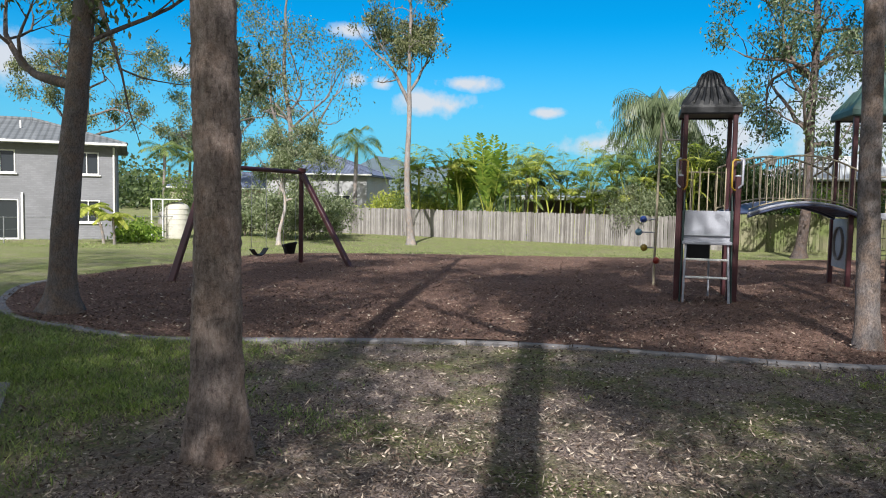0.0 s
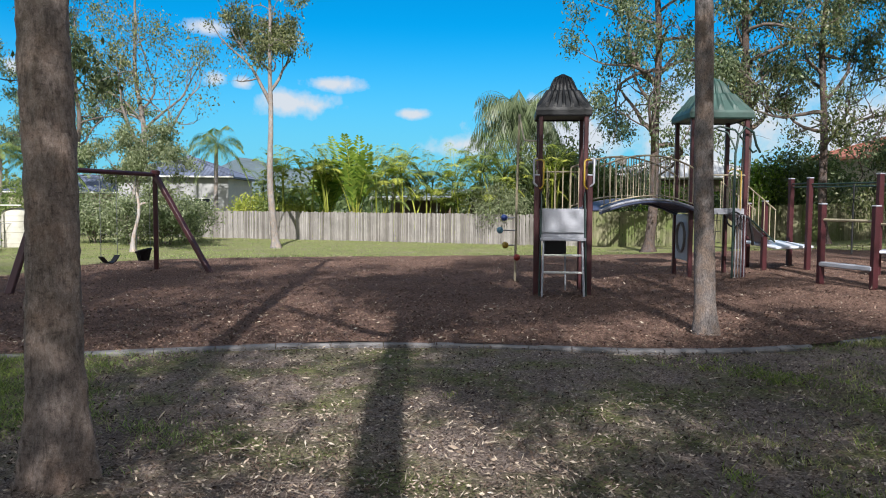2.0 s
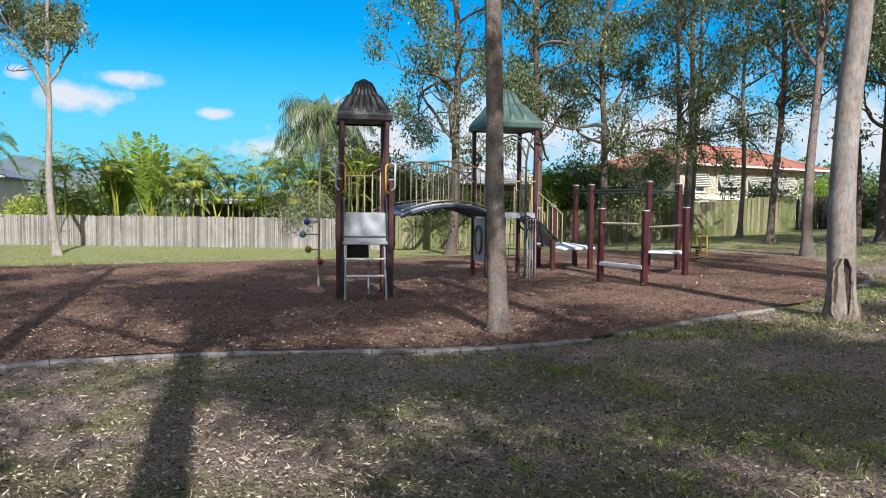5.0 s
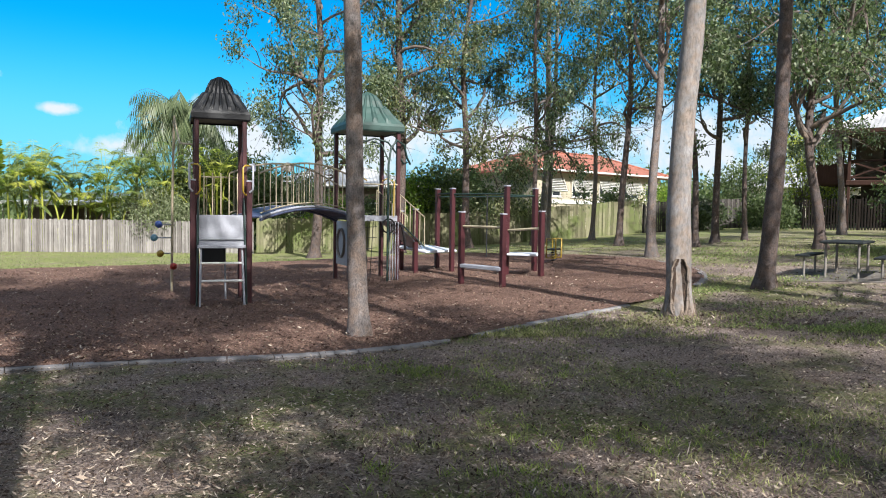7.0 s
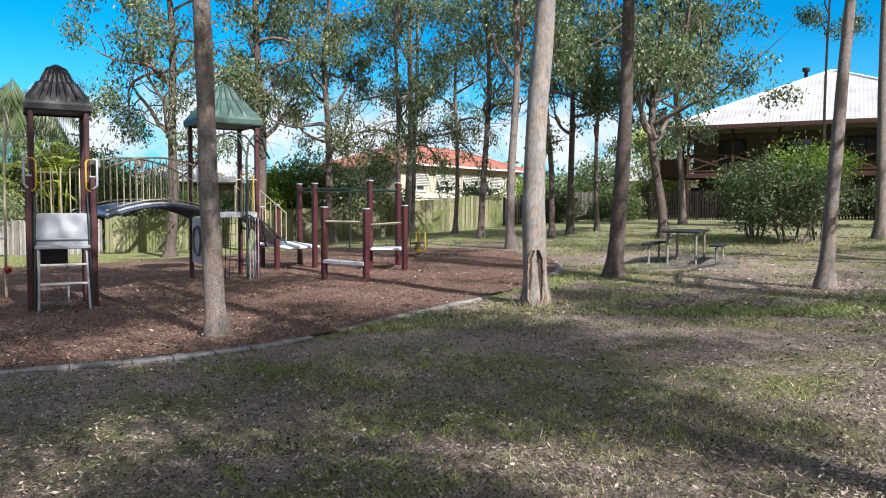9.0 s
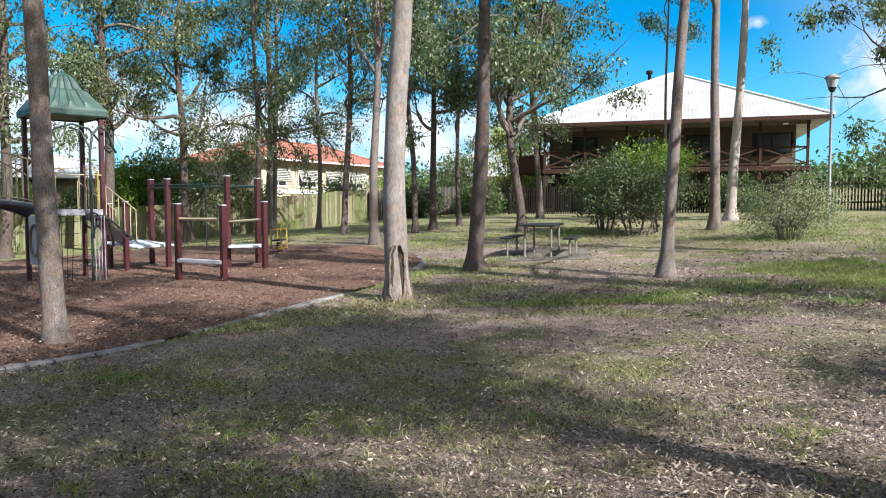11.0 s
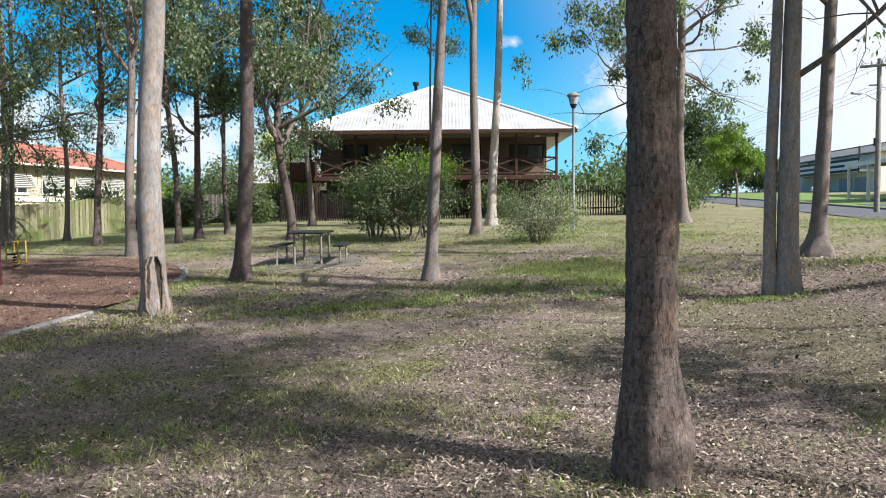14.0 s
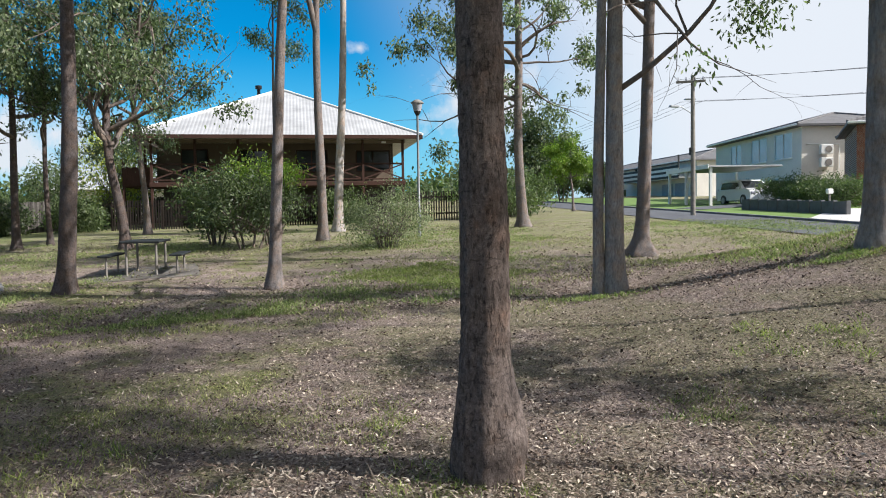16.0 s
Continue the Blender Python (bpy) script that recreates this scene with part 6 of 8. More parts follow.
def wall_with_holes(g, w, h, th, holes, z0=0.0, y=0.0):
    """A wall along x, facing -y, with openings (x, z, w, h) going through it: one closed skin."""
    xs = sorted({0.0, w, *(k for a, b, c, d in holes for k in (a - c / 2, a + c / 2))})
    zs = sorted({0.0, h, *(k for a, b, c, d in holes for k in (b - d / 2, b + d / 2))})
    nx, nz = len(xs), len(zs)

    def solid(i, j):
        if not (0 <= i < nx - 1 and 0 <= j < nz - 1):
            return False
        mx, mz = (xs[i] + xs[i + 1]) / 2, (zs[j] + zs[j + 1]) / 2
        return not any(abs(mx - a) < c / 2 and abs(mz - b) < d / 2 for a, b, c, d in holes)
    vs = [(x, y + dy, z0 + z) for dy in (0, th) for z in zs for x in xs]
    o = nx * nz
    fs = []
    for i in range(nx - 1):
        for j in range(nz - 1):
            if not solid(i, j):
                continue
            a, b, c, d = j * nx + i, j * nx + i + 1, (j + 1) * nx + i + 1, (j + 1) * nx + i
            fs += [(a, b, c, d), (d + o, c + o, b + o, a + o)]
            for di, dj, p, q in ((0, -1, b, a), (1, 0, c, b), (0, 1, d, c), (-1, 0, a, d)):
                if not solid(i + di, j + dj):
                    fs.append((p, q, q + o, p + o))
    g.add(vs, fs)


def hip_roof(g, x0, x1, y0, y1, z, rise, over=0.5, thick=0.14):
    """A hipped roof over a rectangle, with eaves."""
    x0, x1, y0, y1 = x0 - over, x1 + over, y0 - over, y1 + over
    w, d = x1 - x0, y1 - y0
    k = min(w, d) / 2
    r0, r1 = ((x0 + k, (y0 + y1) / 2), (x1 - k, (y0 + y1) / 2)) if w >= d else (((x0 + x1) / 2, y0 + k), ((x0 + x1) / 2, y1 - k))
    c = [(x0, y0, z), (x1, y0, z), (x1, y1, z), (x0, y1, z)]
    R = [(r0[0], r0[1], z + rise), (r1[0], r1[1], z + rise)]
    vs = c + R + [(a, b2, q - thick) for a, b2, q in c]
    if w >= d:
        fs = [(0, 1, 5, 4), (1, 2, 5), (2, 3, 4, 5), (3, 0, 4)]
    else:
        fs = [(0, 1, 4), (1, 2, 5, 4), (2, 3, 5), (3, 0, 4, 5)]
    fs += [(0, 6, 7, 1), (1, 7, 8, 2), (2, 8, 9, 3), (3, 9, 6, 0), (6, 9, 8, 7)]
    g.add(vs, fs)


def ridge_caps(parent, x0, x1, y0, y1, z, rise, over, mat):
    x0, x1, y0, y1 = x0 - over, x1 + over, y0 - over, y1 + over
    k = min(x1 - x0, y1 - y0) / 2
    ym = (y0 + y1) / 2
    xa, xb = x0 + k, x1 - k
    for p, q in (((x0, y0, z), (xa, ym, z + rise)), ((x0, y1, z), (xa, ym, z + rise)), ((x1, y0, z), (xb, ym, z + rise)), ((x1, y1, z), (xb, ym, z + rise)), ((xa, ym, z + rise), (xb, ym, z + rise))):
        part("ridge_cap", Geo().tube([Vector(p) + Vector((0, 0, 0.02)), Vector(q) + Vector((0, 0, 0.02))], 0.09, 6), M[mat], parent)


def simple_house(name, x, y, rz, w, d, h, wall_mat, roof_mat, rise, wins, label, z=None, over=0.5, th=0.2, gutter="white", side_wins=(), glass="glass"):
    """A house whose front lies along local x and faces -y, with openings cut through the front."""
    t = thing(name, x, y, z, rz, label, "house")
    g = Geo()
    wall_with_holes(g, w, h + 1.0, th, [(a, b + 1.0, c, e) for a, b, c, e, *_ in wins], -1.0)
    part("front_wall", g, M[wall_mat], t)
    part("side_wall", Geo().box((th / 2, d / 2 + th / 2, h / 2 - 0.5), (th, d - th, h + 1)), M[wall_mat], t)
    part("side_wall", Geo().box((w - th / 2, d / 2 + th / 2, h / 2 - 0.5), (th, d - th, h + 1)), M[wall_mat], t)
    part("back_wall", Geo().box((w / 2, d - th / 2 + 0.2, h / 2 - 0.5), (w - 0.01, th, h + 1)), M[wall_mat], t)
    part("floor_inside", Geo().box((w / 2, d / 2, h * 0.5), (w - 2 * th, d - 2 * th, 0.1)), M["black"], t)
    g = Geo()
    hip_roof(g, 0, w, 0, d, h + 0.05, rise, over)
    part("roof", g, M[roof_mat], t)
    ridge_caps(t, 0, w, 0, d, h + 0.05, rise, over, roof_mat)
    part("gutter", Geo().box((w / 2, -over - 0.03, h + 0.02), (w + 2 * over, 0.12, 0.13), 0, 0.03), M[gutter], t)
    for a, b, c, e, *k in wins:
        window(t, a, b, c - 0.02, e - 0.02, 0.06, k[0] if k else 2, glass=glass)
    for a, b, c, e in side_wins:
        o = part("window", Geo().box((w + 0.01, a, b), (0.06, c, e), 0, 0.01), M["white"], t)
        part("pane", Geo().box((w + 0.045, a, b), (0.02, c - 0.14, e - 0.14)), M["glass"], o)
    return t


def grey_house():
    t = simple_house("house", -28.8, 32.1, 22.4, 13.9, 8.0, 4.6, "brick_pale", "tile_grey", 1.35,
                     [(12.6, 3.7, 1.1, 1.1), (8.95, 3.7, 1.3, 1.1), (12.65, 1.4, 1.05, 1.1), (8.85, 1.0, 1.7, 1.9), (4.0, 3.7, 1.3, 1.1)],
                     "two-storey grey rendered house with a grey tiled hip roof", -0.55)
    part("downpipe", Geo().tube([(13.8, -0.06, 4.62), (13.8, -0.06, 2.6), (13.8, -0.06, -0.2)], 0.05), M["white"], t, "white downpipe")
    part("vent_pipe", Geo().tube([(9.6, 2.0, 5.0), (9.6, 2.0, 5.75)], 0.05), M["white"], t)
    g = Geo()
    for p, q in (((10.0, 2.6, 5.3), (10.0, 2.6, 6.5)), ((9.5, 2.6, 6.4), (10.5, 2.6, 6.2)), ((9.7, 2.4, 6.4), (9.7, 2.8, 6.4)), ((10.0, 2.4, 6.32), (10.0, 2.8, 6.32))):
        g.tube([p, q], 0.012, 5)
    part("aerial", g, M["steel"], t)
    part("door_frame", Geo().box((9.85, -0.05, 1.1), (0.09, 0.12, 2.3), 0, 0.01), M["white"], t)


grey_house()


def water_tank():
    t = thing("water_tank", -13.75, 39.6, None, 22, "ribbed cream plastic water tank beside a white cover", "water tank")
    part("tank", Geo().tube([(0, 0, -0.05), (0, 0, 1.55), (0, 0, 1.72), (0, 0, 1.85)], [0.62, 0.62, 0.5, 0.2], 20), M["tank_cream"], t)
    for i in range(6):
        part("rib", Geo().tube([(0, 0, 0.15 + i * 0.26), (0, 0, 0.19 + i * 0.26), (0, 0, 0.23 + i * 0.26)], [0.61, 0.645, 0.61], 20), M["tank_cream"], t)
    part("cover", Geo().box((-0.55, 0, 1.98), (1.5, 1.2, 0.05), 0, 0.02), M["white"], t)
    for x in (-1.25, -0.72):
        part("cover_post", Geo().box((x, -0.7, 0.9), (0.07, 0.07, 2.1), 0, 0.01), M["white"], t)


water_tank()

simple_house("house", -14.0, 60.5, -8, 8.2, 8, 4.1, "render_grey", "tile_blue", 1.7, [(6.2, 1.9, 1.4, 1.3), (2.6, 1.9, 1.6, 1.3)], "house with a slate-blue tiled roof behind the fence", -0.6)
simple_house("house", -28.0, 78.0, -8, 12, 8, 3.0, "render_cream", "tile_blue", 1.7, [(6.2, 1.7, 1.4, 1.2)], "distant house with a dark blue roof", -0.6)
_grey = simple_house("house", 19.3, 47.5, -24, 10, 8, 3.6, "tan_wall", "sheet_grey", 1.5, [(2.6, 1.9, 1.6, 1.3), (6.8, 1.9, 1.8, 1.3)], "low house with a pale grey roof behind the play area", -0.2)
_d = part("satellite_dish", Geo().tube([(1.0, 0.9, 4.75), (1.0, 0.86, 4.77), (1.0, 0.78, 4.80)], [0.08, 0.3, 0.38], 14), M["timber_grey"], _grey, "dark satellite dish")
part("dish_arm", Geo().tube([(1.0, 1.0, 4.2), (1.0, 0.95, 4.75)], 0.03, 6), M["steel"], _d)



def shelter(x, y, w, d, h, rz, label):
    """An open patio roof on thin posts."""
    t = thing("patio_roof", x, y, None, rz, label, "patio roof")
    part("roof", Geo().box((w / 2, d / 2, h), (w, d, 0.12), Matrix.Rotation(radians(2), 3, "X"), 0.02), M["sheet_white"], t)
    part("fascia", Geo().box((w / 2, -0.04, h - 0.08), (w, 0.05, 0.22), 0, 0.01), M["white"], t)
    for px in (0.1, w * 0.5, w - 0.1):
        part("post", Geo().box((px, 0.1, h / 2 - 0.1), (0.09, 0.09, h), 0, 0.01), M["white"], t)
    part("back_wall", Geo().box((w / 2, d, h / 2 - 0.1), (w, 0.15, h)), M["tan_wall"], t)


shelter(4.0, 49.5, 4.6, 4, 2.55, -26, "low white patio roof behind the palms")
shelter(9.2, 47.5, 4.4, 4, 2.45, -26, "pale grey patio roof behind the palms")


def red_house():
    wins = [(1.6, 3.3, 1.7, 1.1), (4.6, 3.3, 2.0, 1.1), (7.6, 3.3, 2.0, 1.1), (10.4, 3.3, 1.8, 1.1), (12.8, 3.3, 1.3, 1.1), (4.2, 1.0, 1.6, 1.1), (10.5, 1.0, 1.8, 1.1)]
    t = simple_house("house", 33.6, 37.6, 5.7, 14.2, 7.0, 4.45, "render_cream", "tile_red", 1.6, wins, "two-storey cream house with an orange-red tiled roof", 0.2, over=0.7)
    for a, b, c, e in wins[:5]:
        hood = None
        for sx in (-1, 1):
            rail = part("hood_side" if hood else "window_hood", Geo().beam((a + sx * (c / 2 + 0.11), -0.5, b - 0.25), (a + sx * (c / 2 + 0.11), -0.05, b + 0.78), 0.03, 0.05), M["white"], hood or t, "" if hood else "white slatted window hood")
            hood = hood or rail
        for q in range(8):
            part("slat", Geo().box((a, -0.46 + 0.05 * q, b - 0.18 + 0.115 * q), (c + 0.25, 0.12, 0.03), Matrix.Rotation(radians(-38), 3, "X")), M["white"], hood)
    part("string_course", Geo().box((7.1, -0.04, 2.4), (14.2, 0.1, 0.25), 0, 0.02), M["white"], t)


red_house()


def raised_house():
    """A timber house on stumps, with a deep veranda all along its front. Local x runs along the front, -y faces the park."""
    ax, ay, bx, by = 37.8, 19.6, 41.75, 6.75
    W = math.hypot(bx - ax, by - ay)
    rz = math.degrees(math.atan2(by - ay, bx - ax))
    t = thing("house", ax, ay, 0.0, rz, "raised brown timber house with veranda and white sheet roof", "house")
    F, E, B = 3.65, 6.05, 1.0
    part("veranda_floor", Geo().box((W / 2, 1.2, F - 0.12), (W, 2.6, 0.24), 0, 0.02), M["stain_brown"], t)
    g = Geo()
    holes = [(2.0, 1.15, 1.5, 1.6), (5.2, 1.25, 1.6, 1.3), (8.4, 1.25, 1.8, 1.3), (11.9, 1.25, 2.0, 1.25)]
    wall_with_holes(g, W - 0.4, E - F, 0.15, holes, F, 2.3)
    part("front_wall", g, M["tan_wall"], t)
    for a, b, c, e in holes:
        window(t, a, F + b, c - 0.02, e - 0.02, 2.36, 2, "stain_brown", False)
    part("side_wall", Geo().box((W - 0.45, 6.0, (E + F) / 2), (0.15, 7.4, E - F)), M["render_cream"], t)
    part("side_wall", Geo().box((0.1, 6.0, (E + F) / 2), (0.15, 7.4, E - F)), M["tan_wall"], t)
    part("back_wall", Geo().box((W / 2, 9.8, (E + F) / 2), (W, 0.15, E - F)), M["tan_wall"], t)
    part("floor_inside", Geo().box((W / 2, 6.1, F - 0.1), (W - 0.5, 7.2, 0.2)), M["stain_brown"], t)
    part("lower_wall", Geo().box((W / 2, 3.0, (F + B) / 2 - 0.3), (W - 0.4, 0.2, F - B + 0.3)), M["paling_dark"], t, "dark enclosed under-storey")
    part("lower_wall", Geo().box((W - 0.3, 6.5, (F + B) / 2 - 0.3), (0.2, 6.6, F - B + 0.3)), M["brick_red"], t)
    n = 7
    for i in range(n):
        x = 0.12 + (W - 0.24) * i / (n - 1)
        part("veranda_post", Geo().box((x, 0.02, (E + B) / 2 - 0.4), (0.13, 0.13, E - B + 0.8), 0, 0.01), M["stain_brown"], t)
    step = (W - 0.24) / (n - 1)
    for i in range(n - 1):
        x0, x1 = 0.2 + step * i, 0.05 + step * (i + 1)
        part("rail", Geo().box(((x0 + x1) / 2, 0.02, F + 0.95), (x1 - x0, 0.08, 0.09), 0, 0.01), M["stain_brown"], t)
        part("rail", Geo().box(((x0 + x1) / 2, 0.02, F + 0.12), (x1 - x0, 0.06, 0.08), 0, 0.01), M["stain_brown"], t)
        for p, q in (((x0, F + 0.15), (x1, F + 0.9)), ((x0, F + 0.9), (x1, F + 0.15))):
            part("cross_brace", Geo().beam((p[0], 0.02, p[1]), (q[0], 0.02, q[1]), 0.05, 0.07), M["stain_brown"], t)
    part("beam", Geo().box((W / 2, 0.02, E - 0.2), (W, 0.1, 0.25), 0, 0.01), M["tan_wall"], t)
    # projecting dark deck at the far end
    part("deck_side", Geo().box((-0.7, 0.6, F + 0.35), (1.5, 0.08, 1.0), 0, 0.02), M["stain_brown"], t)
    part("deck_floor", Geo().box((-0.7, 2.2, F - 0.1), (1.5, 3.2, 0.2), 0, 0.02), M["stain_brown"], t)
    for x in (-1.4, -0.3):
        part("deck_post", Geo().box((x, 0.7, (E + B) / 2 - 0.4), (0.13, 0.13, E - B + 0.8), 0, 0.01), M["stain_brown"], t)
    g = Geo()
    hip_roof(g, 0, W, 0.2, 13.4, E + 0.05, 3.5, 0.9, 0.18)
    part("roof", g, M["sheet_white"], t, "white corrugated hip roof")
    ridge_caps(t, 0, W, 0.2, 13.4, E + 0.05, 3.5, 0.9, "white")
    g = Geo()
    hip_roof(g, -1.2, -0.2, 0.9, 6, E - 0.25, 0.5, 0.3, 0.15)
    part("deck_roof", g, M["sheet_white"], t)
    part("fascia", Geo().box((W / 2, -0.74, E - 0.06), (W + 1.8, 0.06, 0.2), 0, 0.01), M["stain_brown"], t)
    part("flue", Geo().tube([(W * 0.40, 6.0, E + 2.9), (W * 0.40, 6.0, E + 3.5), (W * 0.40, 6.0, E + 3.5), (W * 0.40, 6.0, E + 3.7)], [0.1, 0.1, 0.2, 0.2], 10), M["black"], t)
    part("eave_lamp", Geo().box((W - 1.2, -0.3, E - 0.32), (0.25, 0.12, 0.1), 0, 0.02), M["white"], t)


raised_house()

simple_house("house", 52.0, 34.0, -60, 9, 8, 2.8, "render_white", "sheet_white", 1.4, [(2.6, 1.5, 1.6, 1.2), (6.4, 1.5, 1.6, 1.2)], "low white house with a pale sheet roof among trees", 1.2)


# ---- street ----
def strip(name, pts, mat, lift, label, cat):
    """A flat strip laid on the ground: pairs of edge points."""
    g = Geo()
    vs = []
    for (x0, y0), (x1, y1) in pts:
        for q in (0, 0.25, 0.5, 0.75, 1):
            x, y = x0 + (x1 - x0) * q, y0 + (y1 - y0) * q
            vs.append((x, y, gz(x, y) + lift))
    n = len(pts)
    g.add(vs, [(i * 5 + k, i * 5 + k + 1, (i + 1) * 5 + k + 1, (i + 1) * 5 + k) for i in range(n - 1) for k in range(4)], False)
    return tagged(part(name, g, M[mat]), label, cat, kind="structure")


def near_edge(x):
    return -8.4 + (x - 19) * 0.175


RW = 3.6
strip("road", [((x + 0.17 * RW, near_edge(x) - RW), (x, near_edge(x))) for x in [-60, -30, -10] + list(range(0, 60, 2)) + [65, 75, 90, 120, 180]], "asphalt", 0.02, "grey asphalt street rising past the park", "road")
for side, off in (("far", -RW),):
    t = tagged(new("street_kerb"), "low concrete street kerb", "kerb", kind="structure")
    for x in range(-20, 76, 3):
        p = [(x + k * 1.0 + 0.17 * -off, near_edge(x + k * 1.0) + off) for k in range(4)]
        g = Geo()
        for k in range(3):
            a, b = p[k], p[k + 1]
            g.beam((a[0], a[1], gz(*a) + 0.03), (b[0] - 0.005, b[1], gz(b[0], b[1]) + 0.03), 0.18, 0.16, 0.02)
        part("kerb_stone", g, M["concrete_kerb"], t)


def at_bear(b, d):
    return (0.45 + d * math.sin(radians(b)), d * math.cos(radians(b)))


strip("verge", [((x + 3.5, near_edge(x) - RW - 10), (x + 0.9, near_edge(x) - RW - 0.15)) for x in range(10, 90, 3)], "lawn", 0.03, "mown green verge and front lawns across the street", "verge")
strip("driveway", [((33.0, -21.0), (24.6, -11.1)), ((36.5, -18.0), (27.2, -10.7)), ((40.0, -15.3), (29.9, -10.3))], "path", 0.05, "pale concrete driveway", "driveway")
strip("driveway", [((52.5, -20.0), (43.0, -9.4)), ((55.5, -19.0), (46.5, -8.7))], "asphalt", 0.05, "dark driveway under the carport", "driveway")


def street_house():
    ax, ay = at_bear(103.5, 73)
    bx, by = at_bear(109.0, 58)
    W = math.hypot(bx - ax, by - ay)
    rz = math.degrees(math.atan2(by - ay, bx - ax))
    wins = [(4.6, 4.0, 2.4, 1.7), (9.2, 4.0, 3.0, 1.9), (13.4, 4.0, 2.9, 1.9), (2.5, 1.2, 1.8, 1.1), (7.0, 1.1, 1.0, 1.9), (11.8, 1.2, 2.0, 1.1)]
    t = simple_house("house", ax, ay, rz, W, 9, 5.2, "render_white", "tile_dark", 1.3, wins, "two-storey pale rendered house with a dark tiled roof", 2.3, 0.6, glass="glass_blind")
    for a in (4.6, 9.2, 13.4):
        part("blind", Geo().box((a, 0.13, 4.0), (2.2, 0.02, 1.6)), M["teal"], t, "pale blue blind behind the glass")
    for z in (2.6, 3.5):
        u = part("air_conditioner", Geo().box((W + 0.22, 1.6, z), (0.32, 0.85, 0.65), 0, 0.03), M["white"], t)
        part("fan_grille", Geo().tube([(W + 0.385, 1.7, z), (W + 0.40, 1.7, z)], 0.24, 14), M["timber_grey"], u)
    part("conduit", Geo().tube([(W + 0.06, 0.3, 3.9), (W + 0.06, 2.6, 3.85), (W + 0.06, 2.6, 2.2)], 0.04, 6), M["white"], t)


street_house()


def carport():
    x, y = at_bear(100.2, 57)
    bx, by = at_bear(103.1, 50)
    W = math.hypot(bx - x, by - y)
    rz = math.degrees(math.atan2(by - y, bx - x))
    t = thing("carport", x, y, 1.75, rz, "flat white carport on slim posts beside the house", "carport")
    part("roof", Geo().box((W / 2, 2.3, 2.72), (W, 4.7, 0.10), 0, 0.02), M["sheet_white"], t)
    part("fascia", Geo().box((W / 2, -0.12, 2.72), (W, 0.06, 0.26), 0, 0.01), M["white"], t)
    for px, py in ((0.1, 0.1), (W * 0.45, 0.05), (W - 0.2, 0.1), (0.1, 5.0)):
        part("post", Geo().box((px, py, 1.25), (0.17, 0.17, 2.95), 0, 0.01), M["white"], t)


carport()


def stripe_house():
    ax, ay = at_bear(94.8, 118)
    bx, by = at_bear(102.2, 86)
    W = math.hypot(bx - ax, by - ay)
    rz = math.degrees(math.atan2(by - ay, bx - ax))
    t = simple_house("house", ax, ay, rz, W, 9, 4.7, "render_white", "tile_dark", 1.4, [(3.0, 4.2, 1.6, 1.2), (7.5, 1.4, 2.0, 1.4), (13.0, 1.2, 2.2, 2.0, 1), (18.0, 4.2, 2.0, 1.2)], "white two-storey house with dark banded balconies and garages", 2.5)
    for x0, x1 in ((5.0, 13.5), (16.0, W - 1.0)):
        b = part("balcony", Geo().box(((x0 + x1) / 2, -0.8, 2.85), (x1 - x0, 1.6, 0.18), 0, 0.02), M["white"], t)
        for k in range(5):
            part("balcony_slat", Geo().box(((x0 + x1) / 2, -1.58, 2.95 + k * 0.27), (x1 - x0, 0.05, 0.26)), M["black"] if k % 2 == 0 else M["white"], b)
        part("balcony_post", Geo().box((x1 - 0.1, -1.55, 4.0), (0.14, 0.14, 2.6)), M["black"], b)
    for x in (W - 7.4, W - 3.8):
        part("garage_door", Geo().box((x, -0.06, 1.15), (2.8, 0.06, 2.3), 0, 0.01), M["panel_grey"], t)


stripe_house()

_x, _y = at_bear(112.3, 47)
simple_house("house", _x, _y, -108, 9, 9, 4.6, "brick_red", "tile_dark", 1.6, [(2.6, 3.9, 1.4, 1.3), (2.6, 1.3, 1.4, 1.3)], "red-brown brick house with a dark roof beside the driveway", 1.75)


